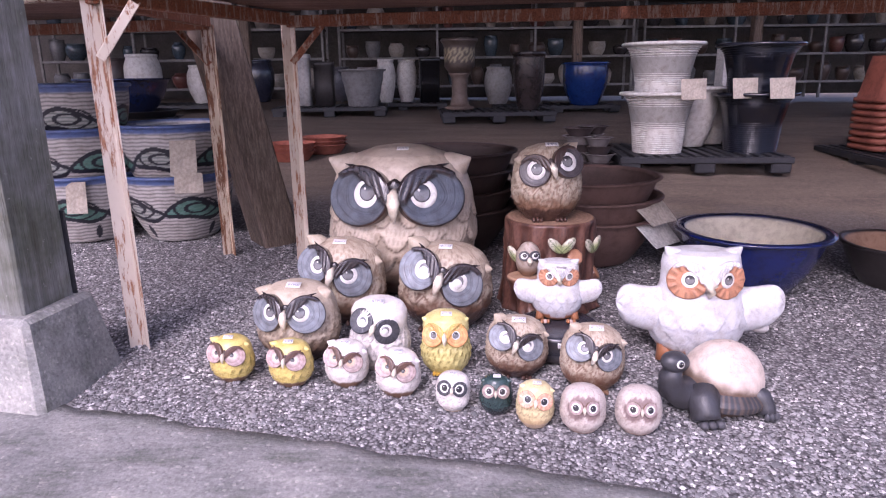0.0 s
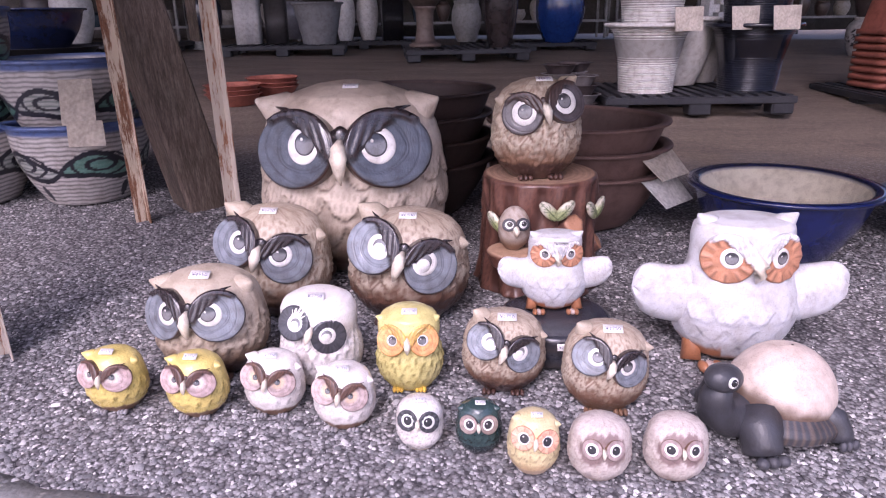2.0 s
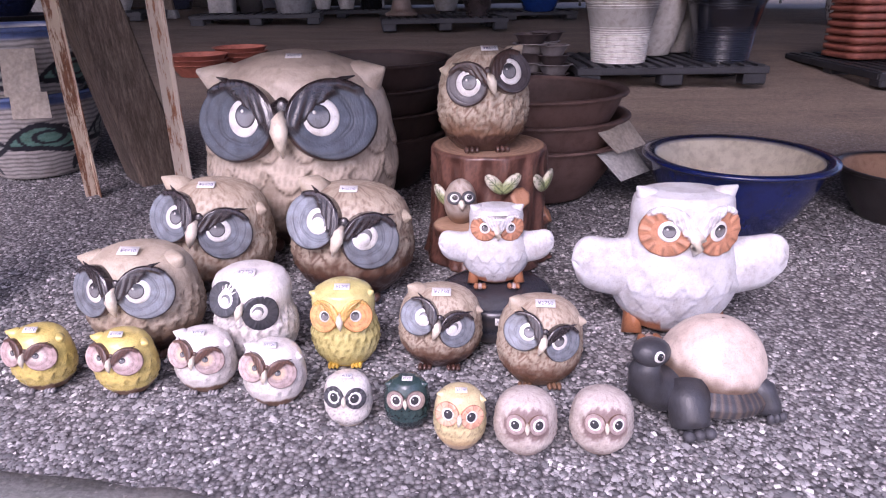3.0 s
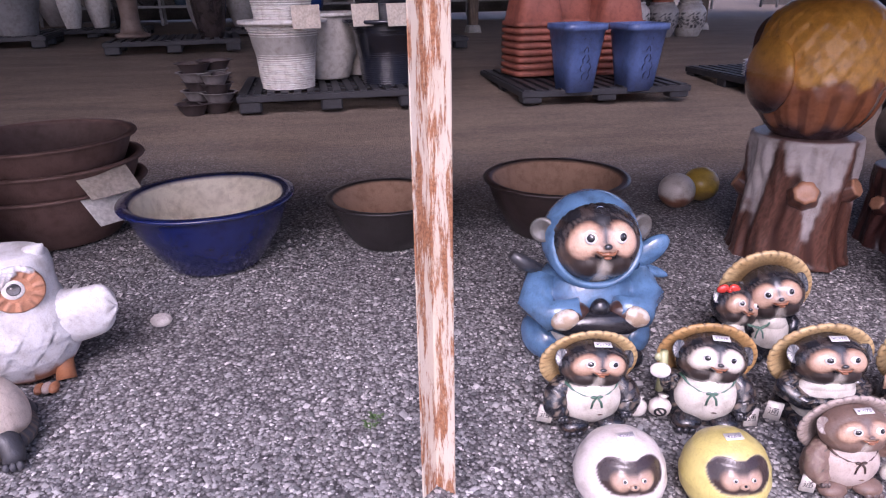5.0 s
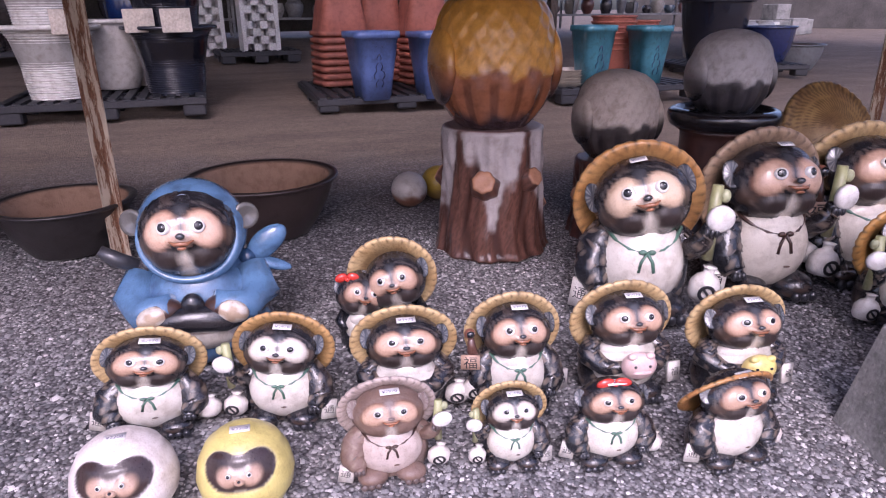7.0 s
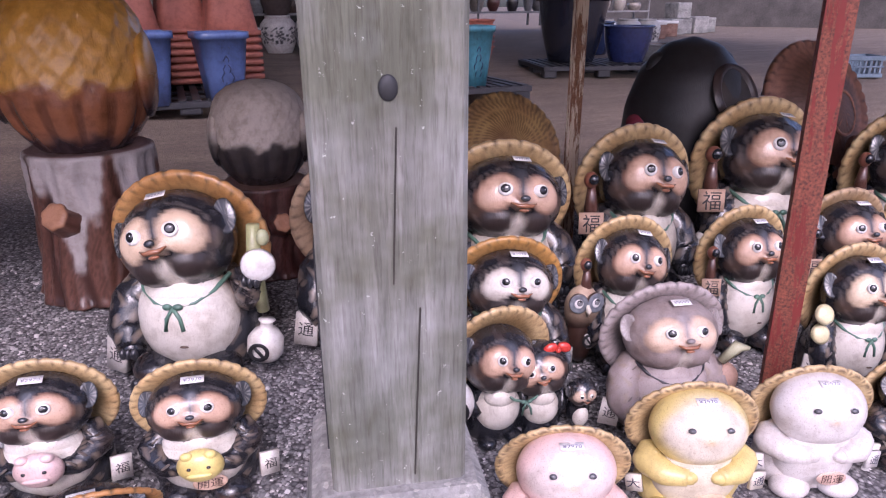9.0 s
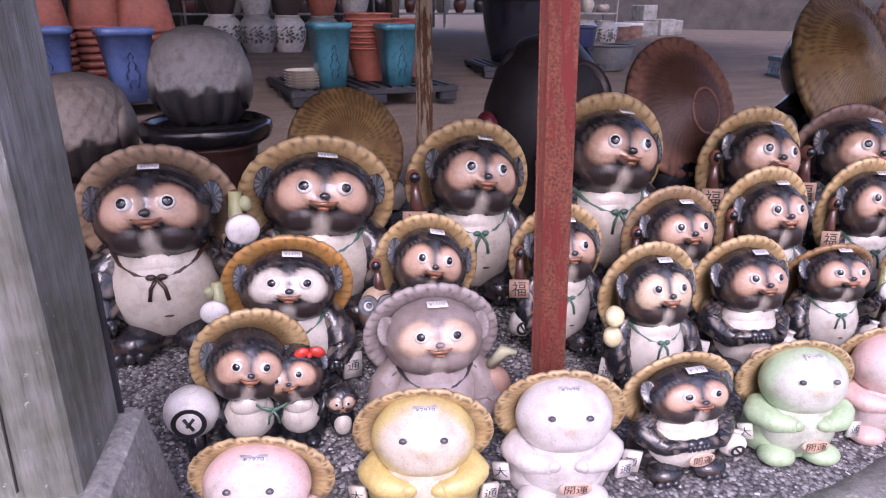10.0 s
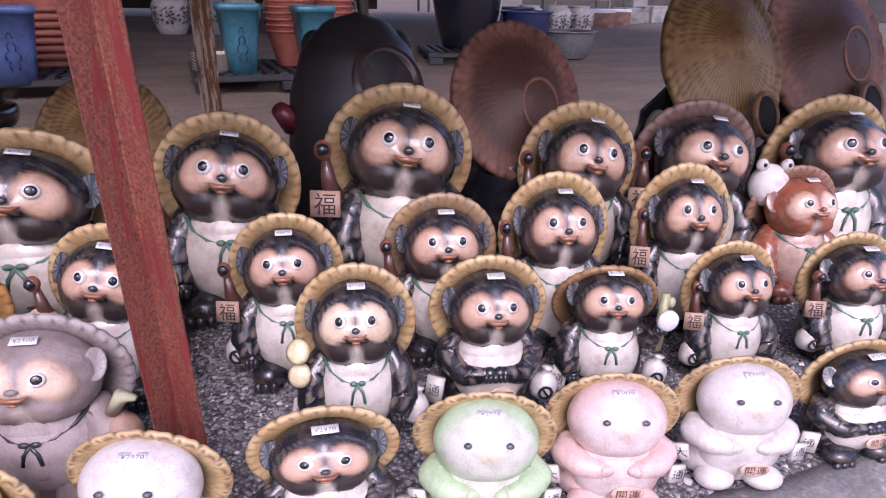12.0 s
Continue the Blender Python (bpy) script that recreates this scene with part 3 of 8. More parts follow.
def winged_owl(W, H, m, label, tag=""):
    """A white owl that spreads its short wings, on orange legs."""
    c = Clay()
    rust, snow = rgb(0.36, 0.15, 0.07, 0.35), rgb(0.57, 0.57, 0.59, 0.4)
    groove = rgb(0.36, 0.36, 0.42, 0.4)
    prof = spread([(0.0, 0.0), (0.4, 0.0), (0.7, 0.06), (0.95, 0.2), (1.06, 0.36), (1.0, 0.5), (0.9, 0.6), (0.83, 0.68), (0.82, 0.78), (0.83, 0.86), (0.8, 0.93), (0.7, 0.965), (0.4, 0.985), (0.0, 0.98)], 130)
    R = W * 0.29

    def rows(a, up, edge=False):
        return scallop(a / math.tau * 13, (0.8 - up) * 8, edge)

    def bend(q, a, z):
        up = z / H
        return q * (1 + (0.04 * (rows(a, up) - 0.4) - 0.012 * rows(a, up, True)) * step(0.06, 0.14, up) * (1 - step(0.42, 0.55, up))), a, z

    def paint(p):
        up, a = p[:, 2] / H, np.arctan2(p[:, 1], p[:, 0])
        col = lerp(snow, groove, rows(a, up, True) * 0.6 * (1 - step(0.4, 0.5, up)))
        return lerp(rust, col, step(0.1, 0.17, up + 0.03 * wobble(p / H, 11) + 0.06 * (np.abs(np.cos(a)) < 0.5)))
    c.lathe(prof * (R, H), snow, 180, 1.0, 0.72, bend=bend, paint=paint)
    for s in (-1, 1):
        t, b = np.meshgrid(np.linspace(0, 1, 46), np.arange(64) / 64 * math.tau, indexing="ij")
        top, low = H * (0.68 - 0.05 * np.sin(t * math.pi) ** 2 + 0.04 * t), H * (0.2 + 0.13 * t ** 1.3)
        shut = np.sqrt(np.clip(1 - t ** 9, 0.0004, 1))
        wave = 1 + 0.02 * np.sin(np.cos(b) * 9) * step(0.6, 1.0, t)
        lip = scallop(np.sin(b) * 0.2 + np.cos(b) * 2.6 + 0.5, t * 4.5, True) * step(0.1, 0.25, t)
        thick = W * (0.13 - 0.075 * t) * shut
        g = np.stack([s * W * (0.1 + 0.41 * t * wave), -np.sin(b) * thick * (1 - 0.1 * lip) - 0.05 * W * t * t, (top + low) / 2 + np.cos(b) * (top - low) / 2 * shut], -1)
        c.sheet(g, lerp(snow, groove, lip * 0.28))
        c.tube([(s * W * 0.15, -0.02 * W, H * 0.26), (s * W * 0.2, -0.05 * W, H * 0.13), (s * W * 0.21, -0.1 * W, H * 0.015)], [W * 0.06, W * 0.045, W * 0.05], rust, 16)
        for k in (-1, 0, 1):
            c.ball((s * W * 0.15 + k * W * 0.035, -0.2 * W, H * 0.04), (W * 0.024, W * 0.045, H * 0.035), rust if k else lerp(rust, snow, 0.5), n=12, rings=8)
        c.tube([(s * R * 0.45, 0, H * 0.88), (s * R * 0.66, -0.01, H * 0.955), (s * R * 0.8, -0.015, H * 1.01)], [R * 0.26, R * 0.16, R * 0.02], snow, 12)
        eye(c, turned((s * R * 0.42, -0.72 * R * 0.74, H * 0.765), 86, 0, s * 24), R * 0.4, 0.42, 0.26, (0.02, 0.02), rgb(0.4, 0.19, 0.11, 0.4), rust, False, 12, s, snow, 0.12, 1.05)
    c.tube([(0, -0.6 * R, H * 0.8), (0, -0.82 * R, H * 0.745), (0, -0.8 * R, H * 0.7), (0, -0.7 * R, H * 0.63)], [R * 0.06, R * 0.12, R * 0.1, R * 0.015], BEAK, 10)
    if tag:
        price_tag(c, (0, -0.1, H * 0.975), 20, 0, tag)
    return c.make("owl_figurine", m, label, "owl figurine", "owl figures on the gravel")


def straw_hat(c, R, m, straw=STRAW, rim=OCHRE, holes=False, lumps=36, inner=None, woven=False):
    """A round sedge hat with a corded edge; its crown points along z of m."""
    prof = [(0.0, 0.3), (0.3, 0.24), (0.6, 0.13), (0.86, 0.02), (0.92, 0.035), (0.97, 0.025), (1.01, -0.03), (0.98, -0.085), (0.92, -0.09), (0.86, -0.06), (0.82, -0.045), (0.6, 0.05), (0.3, 0.15), (0.0, 0.2)]
    p = spread([(a * R, b * R) for a, b in prof], 32)
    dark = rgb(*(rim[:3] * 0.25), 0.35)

    def bend(q, a, z):
        edge = step(0.84 * R, 0.9 * R, q)
        twist = np.abs(np.sin(a * lumps / 2 + q / R * 5)) ** 0.6
        weave = np.sin(a * 64) * np.sin(q / R * 70) if woven else np.sin(a * 80 + 3 * np.sin(q / R * 9))
        return q * (1 + 0.014 * edge * (twist - 0.6)), a, z + R * 0.03 * edge * (twist - 0.6) + R * 0.006 * weave * (1 - edge) * (q > 0.2 * R)

    def paint(q):
        d, a = np.hypot(q[:, 0], q[:, 1]) / R, np.arctan2(q[:, 1], q[:, 0])
        col = lerp(straw, rim, 0.35 + 0.35 * wobble(q / R, 4, 0.7))
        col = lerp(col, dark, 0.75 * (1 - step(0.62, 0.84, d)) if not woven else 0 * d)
        if woven:
            col = lerp(col, dark, 0.65 * (np.sin(a * 64) * np.sin(d * 70) < -0.15))
        else:
            col = lerp(col, dark, 0.35 * (np.sin(a * 80 + 3 * np.sin(d * 9)) > 0.6) * (1 - step(0.8, 0.84, d)))
        saw = np.abs(np.sin(a * lumps / 2 + d * 5))
        col = lerp(col, dark, (1 - step(0.12, 0.42, saw)) * step(0.85, 0.9, d) * 0.9)
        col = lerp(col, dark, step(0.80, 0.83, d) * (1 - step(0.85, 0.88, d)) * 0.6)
        if holes:
            col = lerp(col, rgb(0.1, 0.06, 0.035, 0.4), (saw > 0.75) * (np.abs(d - 0.93) < 0.025) * 0.9)
        return col
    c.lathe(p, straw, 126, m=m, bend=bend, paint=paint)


def ringed_eye(c, m, r, plain=False):
    if plain:
        c.lathe([(0, r * 0.5), (r * 0.5, r * 0.42), (r * 0.62, 0)], rgb(0.1, 0.1, 0.11, 0.15), 12, m=m)
        return
    c.lathe([(0, r * 0.35), (r * 0.75, r * 0.34), (r, r * 0.15), (r * 1.02, -r * 0.5)], rgb(0.84, 0.83, 0.8, 0.12), 18, m=m)
    c.lathe([(0, r * 0.5), (r * 0.45, r * 0.46), (r * 0.66, r * 0.38), (r * 0.68, r * 0.2)], rgb(0.018, 0.018, 0.022, 0.08), 18, m=m @ turned((0, r * 0.06, 0)))
    # a highlight modelled as a tiny white spot on the pupil
    c.ball((r * 0.18, r * 0.2, r * 0.47), (r * 0.1, r * 0.1, r * 0.05), WHITE, m=m, n=6, rings=5)


def fur(u_scale=1.0, base=BLACK, sheen=COAL, streak=0.08, much=0.35):
    """Brushed fur: blue-black and brown tints under short engraved strokes."""
    def paint(u):
        s = np.sin(u[:, 0] * 30 * u_scale + 4 * np.sin(u[:, 2] * 5 * u_scale)) * np.sin(u[:, 2] * 15 * u_scale + 3 * np.sin(u[:, 0] * 7))
        tone = lerp(base, lerp(base, SLATE, 0.12), step(0.1, 0.8, wobble(u, 2.2, 0.4)))
        tone = lerp(tone, lerp(base, BROWN, 0.4), step(0.1, 0.9, wobble(u, 2.6, 3.0)))
        return lerp(tone, lerp(sheen, TAN, streak), much * step(0.35, 0.7, s))
    return paint


def raccoon_head(c, S, at, fur_c=BLACK, skin=SKIN, m=None, plain=False, ears=True, gaze=0.0, mouth=True, brow=True):
    """Head about 0.54 S wide, centred at at; faces -y. Cheeks, jaw lobes and bridge are modelled in one round form."""
    base = turned(at) if m is None else m @ turned(at)
    n, rings = 60, 46
    a, b = np.meshgrid(np.linspace(0.03, math.pi - 0.03, rings), np.arange(n) / n * math.tau, indexing="ij")
    u = np.stack([np.sin(a) * np.cos(b), np.sin(a) * np.sin(b), np.cos(a)], -1)
    x, z, ahead = np.abs(u[..., 0]), u[..., 2], step(0.0, 0.35, -u[..., 1])
    cheek = np.sqrt(((x - 0.40) / 0.38) ** 2 + ((z - 0.08 + 0.3 * (x - 0.4)) / 0.44) ** 2)
    jaw = np.sqrt(((x - 0.34) / 0.36) ** 2 + ((z + 0.56) / 0.26) ** 2)
    bridge = np.exp(-(x / (0.07 + 0.1 * np.clip(z, 0, 1))) ** 4) * step(0.0, 0.16, z) * (1 - step(0.5, 0.75, z))
    snout = np.exp(-(x / 0.17) ** 2 - ((z + 0.16) / 0.15) ** 2)
    cleft = np.exp(-(x / (0.06 + 0.16 * np.clip(-z - 0.25, 0, 1))) ** 4) * (1 - step(-0.34, -0.26, z))
    swell = ahead * (0.1 * (1 - step(0.5, 1.05, cheek)) + 0.1 * (1 - step(0.4, 1.1, jaw)) + 0.05 * bridge + 0.2 * snout - 0.06 * cleft)
    if plain:
        swell = ahead * (0.05 * (1 - step(0.3, 1.2, cheek)) + 0.03 * (1 - step(0.3, 1.4, jaw)) + 0.09 * snout)
    else:
        tufts = np.sin(b * 34 + 3 * np.sin(a * 9)) * np.sin(a * 30 + 2 * np.sin(b * 7))
        swell = swell + 0.014 * tufts * np.clip(step(0.95, 1.2, cheek) + (1 - ahead), 0, 1)
    g = u * np.array((0.262, 0.215, 0.275) if plain else (0.262, 0.212, 0.238)) * S * (1 + swell)[..., None]
    flat = u.reshape(-1, 3)
    if plain:
        col = lerp(fur_c, skin, (ahead * (1 - step(0.9, 1.5, np.minimum(cheek, np.hypot(x / 0.6, z / 0.7))))).ravel())
        col = lerp(col, rgb(0.75, 0.5, 0.22, 0.3), 0.45 * (snout * ahead).ravel() ** 2)
    else:
        warm = rgb(0.2, 0.1, 0.065, 0.28)
        col = fur(1.0, fur_c, lerp(fur_c, COAL, 0.6))(flat)
        face = (ahead * (1 - step(0.9, 1.0, cheek))).ravel()
        col = lerp(col, warm if skin[1] < 0.5 else lerp(warm, skin, 0.5), face)
        col = lerp(col, skin, (ahead * (1 - step(0.7, 0.97, cheek))).ravel())
        # slate mixed in here paints the bridge's blue sheen as colour
        col = lerp(col, lerp(fur_c, SLATE, 0.3), (bridge * ahead).ravel() * 0.85)
        col = lerp(col, lerp(skin, warm, 0.3), (step(0.3, 0.6, snout) * ahead).ravel() * 0.8)
        col = lerp(col, lerp(fur_c, rgb(*BROWN[:3], 0.9), 0.15), (ahead * (1 - step(0.92, 1.06, jaw))).ravel())
        col = lerp(col, lerp(CREAM, skin, 0.15), (cleft * step(0.0, 0.15, -u[..., 1])).ravel() * 0.9)
        hair = np.abs(np.sqrt((flat[:, 0] / 0.86) ** 2 + ((flat[:, 2] + 0.05) / 0.74) ** 2) - 1.0)
        col = lerp(col, lerp(SLATE, TAN, 0.5), (1 - step(0.008, 0.03, hair)) * (flat[:, 1] < 0) * 0.22)
    c.sheet(g, col, base)
    for s in (-1, 1):
        if plain:
            ringed_eye(c, base @ turned((s * 0.098 * S, -0.224 * S, 0.03 * S), 86, 0, s * 22), 0.033 * S, True)
            continue
        ringed_eye(c, base @ turned((s * 0.086 * S, -0.228 * S, 0.034 * S), 88, 0, s * 20 + gaze), 0.034 * S)
        if ears:
            em = base @ turned((s * 0.252 * S, -0.045 * S, 0.06 * S), 80, s * 6, s * 34)
            c.lathe([(0, 0.012), (0.55, 0.014), (0.75, 0.06), (0.9, 0.08), (1.0, 0.05), (1.02, -0.3)], fur_c, 34, 0.048 * S, 0.085 * S, em @ np.diag((1, 1, 0.09 * S, 1)),
                    paint=lambda p: lerp(lerp(fur_c, SLATE, 0.2), lerp(CREAM, SLATE, 0.4), (np.abs(np.sin(np.arctan2(p[:, 1] / 0.085, p[:, 0] / 0.048) * 7)) > 0.88) * (np.hypot(p[:, 0] / 0.048, p[:, 1] / 0.085) > 0.3 * S) * 0.28))
    if plain:
        return
    c.ball((0, -0.262 * S, -0.012 * S), (0.024 * S, 0.016 * S, 0.017 * S), lerp(fur_c, SLATE, 0.2), m=base, n=12, rings=8)
    if mouth:
        lip = rgb(0.33, 0.14, 0.075, 0.2)
        c.tube([(-0.06 * S, -0.242 * S, -0.036 * S), (-0.03 * S, -0.262 * S, -0.052 * S), (0, -0.268 * S, -0.05 * S), (0.03 * S, -0.262 * S, -0.052 * S), (0.06 * S, -0.242 * S, -0.036 * S)], [0.004 * S, 0.011 * S, 0.012 * S, 0.011 * S, 0.004 * S], lip, 8, base)
        c.ball((0, -0.248 * S, -0.074 * S), (0.024 * S, 0.018 * S, 0.01 * S), lip * 1.15, m=base, n=12, rings=8)


def bottle(c, S, at, paper=WHITE, mark=True):
    c.lathe([(0, 0), (0.07 * S, 0.0), (0.085 * S, 0.03 * S), (0.085 * S, 0.1 * S), (0.06 * S, 0.14 * S), (0.03 * S, 0.16 * S), (0.03 * S, 0.19 * S), (0.04 * S, 0.2 * S), (0, 0.205 * S)], lerp(paper, CREAM, 0.6), 18, m=turned(at, 0, 8, 0))
    if mark:
        m = turned((at[0], at[1] - 0.088 * S, at[2] + 0.065 * S), 90, 0, 0)
        c.lathe([(0.03 * S, 0), (0.044 * S, 0.004 * S), (0.05 * S, 0)], INKED, 16, m=m)
        c.slab((0.014 * S, 0.06 * S, 0.006 * S), INKED, m @ turned((0, 0, 0), 0, 0, 35))


def note_book(c, S, at, rz=0.0, text="通"):
    m = turned(at, 82, 6, rz)
    c.slab((0.11 * S, 0.17 * S, 0.035 * S), lerp(WHITE, CREAM, 0.5), m)
    c.words(text, 0.075 * S, INKED, m @ turned((0, 0, 0.019 * S)))


def cord(c, S, colour, z=0.485):
    pts = [(-0.21, -0.1, z + 0.05), (-0.16, -0.19, z), (-0.09, -0.25, z - 0.04), (0, -0.275, z - 0.055), (0.09, -0.25, z - 0.04), (0.16, -0.19, z), (0.21, -0.1, z + 0.05)]
    c.tube([(x * S, y * S, q * S) for x, y, q in pts], 0.012 * S, colour, 6)
    for s in (-1, 1):
        c.tube([(0, -0.285 * S, (z - 0.05) * S), (s * 0.03 * S, -0.295 * S, (z - 0.1) * S), (s * 0.04 * S, -0.3 * S, (z - 0.16) * S)], 0.01 * S, colour, 6)
        c.ball((s * 0.024 * S, -0.285 * S, (z - 0.045) * S), (0.024 * S, 0.015 * S, 0.016 * S), colour, n=8, rings=6)


def tanuki(W, H, m, label, fur_c=BLACK, belly=CREAM, skin=SKIN, hat=STRAW, rim=OCHRE, pose_kind="plain", hat_on=True, plain=False, cord_c=GREEN_CORD, tag="¥2970", extra="", text="", holes=False, tilt=0.0, group="raccoon dog figures on the gravel", nod=-20.0, hat_lean=-62.0):
    """A pot-bellied raccoon dog with a sedge hat on its back; built one metre high, then sized."""
    c = Clay()
    S = 1.0
    wide = max(0.75, min(1.35, W / H / 0.72))
    edge = lerp(fur_c, BROWN, 0.6) if not plain else lerp(fur_c, WHITE, 0.3)

    def tummy(u):
        f = step(0.0, 0.45, -u[:, 1] * 0.9 + 0.1 + 0.06 * wobble(u, 6))
        col = lerp(lerp(edge, TAN, 0.35 if not plain else 0.0), belly, f)
        return lerp(edge, col, step(-0.12, 0.12, -u[:, 1] + 0.1))
    coat = fur(2.4, fur_c, lerp(fur_c, COAL, 0.7), 0.5, 0.85)
    c.lathe(spread([(0, 0), (0.2, 0), (0.27, 0.05), (0.3, 0.18), (0.29, 0.32), (0.25, 0.44), (0.2, 0.52), (0.1, 0.58), (0, 0.6)], 32), fur_c, 54, 1.0, 0.78, paint=None if plain else coat, bend=None if plain else (lambda q, a, z: (q * (1 + 0.02 * np.sin(a * 26 + 4 * np.sin(z * 22)) * np.sin(z * 40 + 3 * np.sin(a * 7))), a, z)))
    c.ball((0, -0.1, 0.315), (0.243, 0.2, 0.27), belly, n=44, rings=30, paint=tummy)
    c.ball((0, -0.11, 0.45), (0.205, 0.155, 0.135), belly, n=34, rings=22, paint=tummy)
    for s in (-1, 1):
        c.ball((s * 0.14, -0.21, 0.085), (0.115, 0.125, 0.085), fur_c, (0, 0, s * 12), 26, 16, paint=None if plain else fur(1.0, fur_c, lerp(fur_c, COAL, 0.6)))
        if not plain:
            for k in (-1, 0, 1):
                c.ball((s * 0.16 + k * 0.05, -0.315, 0.045), (0.03, 0.03, 0.035), lerp(fur_c, COAL, 0.5), n=8, rings=6)
    if not plain:
        c.ball((0.03, -0.297, 0.24), (0.022, 0.01, 0.005), edge, n=10, rings=5)

    def arm(s, kind):
        if kind == "cross":
            pts, rad = [(s * 0.19, -0.02, 0.5), (s * 0.26, -0.1, 0.4), (s * 0.17, -0.24, 0.34), (s * 0.03, -0.285, 0.37)], [0.08, 0.09, 0.07, 0.045]
        elif kind == "hug":
            pts, rad = [(s * 0.2, 0, 0.46), (s * 0.25, -0.1, 0.42), (s * 0.19, -0.22, 0.4), (s * 0.08, -0.27, 0.4)], [0.09, 0.1, 0.085, 0.06]
        elif kind == "up":
            pts, rad = [(s * 0.19, 0, 0.48), (s * 0.28, -0.07, 0.4), (s * 0.31, -0.16, 0.46), (s * 0.34, -0.18, 0.55)], [0.07, 0.075, 0.06, 0.04]
        else:
            pts, rad = [(s * 0.17, -0.03, 0.51), (s * 0.255, -0.1, 0.4), (s * 0.275, -0.17, 0.28), (s * 0.24, -0.24, 0.2)], [0.085, 0.1, 0.095, 0.06]
        k = len(pts)
        tt = np.linspace(0, k - 1, 20)
        path = np.stack([np.interp(tt, range(k), [q[i] for q in pts]) for i in range(3)], 1)
        c.tube([tuple(q) for q in path], list(np.interp(tt, range(k), rad)), fur_c, 24, None, None if plain else fur(2.6, fur_c, lerp(fur_c, COAL, 0.7), 0.45, 0.8), 0.0 if plain else 0.06)
        if not plain:
            for q in path[4:16:3]:
                for j in range(2):
                    c.ball((q[0] * 1.02, q[1] - 0.062 + 0.02 * j, q[2] + 0.05 - 0.045 * j), (0.035, 0.018, 0.007), lerp(COAL, TAN, 0.25), (0, s * 40, 0), 8, 5)
        c.ball(pts[-1], (0.05, 0.05, 0.05), fur_c, n=12, rings=8)
        for j in (-1, 0, 1) if not plain else ():
            c.ball((pts[-1][0] + j * 0.026, pts[-1][1] - 0.04, pts[-1][2] - 0.01), (0.017, 0.024, 0.03), lerp(fur_c, COAL, 0.6), n=8, rings=6)
    if plain:
        pose_kind = "hug"
    arms = {"hug": ("hug", "hug"), "cross": ("cross", "cross"), "bell": ("down", "up"), "lbell": ("up", "down"), "mask": ("cross", "cross")}.get(pose_kind, ("down", "down"))
    for s, kind in zip((-1, 1), arms):
        arm(s, kind)
    tilted = turned((0, 0, 0.62), nod, tilt, 0) @ turned((0, 0, -0.62))
    raccoon_head(c, S * 1.02, (0, -0.09, 0.66), fur_c, skin, tilted, plain)
    if hat_on:
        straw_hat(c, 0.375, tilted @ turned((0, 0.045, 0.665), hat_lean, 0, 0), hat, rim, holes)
    if cord_c is not None and not plain and pose_kind not in ("cross", "mask"):
        cord(c, S, cord_c)
    if pose_kind in ("bell", "lbell"):
        s = 1 if pose_kind == "bell" else -1
        c.tube([(s * 0.36, -0.14, 0.36), (s * 0.35, -0.17, 0.6), (s * 0.36, -0.16, 0.8)], [0.03, 0.035, 0.03], rgb(0.35, 0.36, 0.18, 0.3), 9)
        c.ball((s * 0.4, -0.17, 0.74), (0.03, 0.03, 0.04), rgb(0.4, 0.42, 0.25, 0.3), n=10, rings=7)
        c.lathe([(0, 0.03), (0.06, 0.028), (0.075, 0.015), (0.078, -0.01), (0.0, -0.02)], rgb(0.82, 0.8, 0.78, 0.2), 22, m=turned((s * 0.38, -0.21, 0.62), 90, 0, s * 10))
        bottle(c, S, (s * 0.35, -0.16, 0.12))
        note_book(c, S, (-s * 0.33, -0.2, 0.15), -s * 20)
    elif pose_kind in ("plain", "cross") and not plain:
        note_book(c, S, (-0.345, -0.16, 0.2), -25)
        bottle(c, S, (0.345, -0.12, 0.1), mark=pose_kind == "cross")
    if pose_kind == "staff":
        c.tube([(-0.3, -0.1, 0.46), (-0.34, -0.14, 0.58), (-0.35, -0.15, 0.7)], [0.05, 0.04, 0.022], lerp(fur_c, rgb(0.2, 0.08, 0.05, 0.25), 0.5), 10)
        c.ball((-0.36, -0.16, 0.74), (0.042, 0.04, 0.046), rgb(0.22, 0.08, 0.05, 0.25), n=14, rings=9)
        c.lathe([(0, 0.02), (0.024, 0.016), (0.03, 0)], BLACK, 12, m=turned((-0.36, -0.198, 0.75), 90, 0, 0))
        mm = turned((-0.36, -0.2, 0.5), 80, 0, -12)
        c.slab((0.14, 0.12, 0.02), rgb(0.5, 0.34, 0.25, 0.35), mm)
        c.words("福", 0.1, INKED, mm @ turned((0, 0, 0.012)))
        bottle(c, S, (-0.33, -0.16, 0.16))
        note_book(c, S, (0.35, -0.14, 0.24), 22)
    if pose_kind == "mask":
        mc = rgb(0.75, 0.55, 0.53, 0.25) if extra == "pink" else rgb(0.75, 0.62, 0.22, 0.25)
        c.ball((0.02, -0.34, 0.4), (0.125, 0.085, 0.12), mc, n=22, rings=14)
        for s in (-1, 1):
            c.ball((0.02 + s * 0.06, -0.37, 0.5), (0.035, 0.03, 0.03), mc, n=10, rings=7)
            c.ball((0.02 + s * 0.05, -0.415, 0.43), (0.012, 0.01, 0.012), BLACK, n=8, rings=6)
        c.ball((0.02, -0.42, 0.375), (0.07, 0.018, 0.02), mc * np.array((0.9, 0.9, 0.9, 1)), n=12, rings=7)
        note_book(c, S, (0.36, -0.14, 0.2), 25, "福")
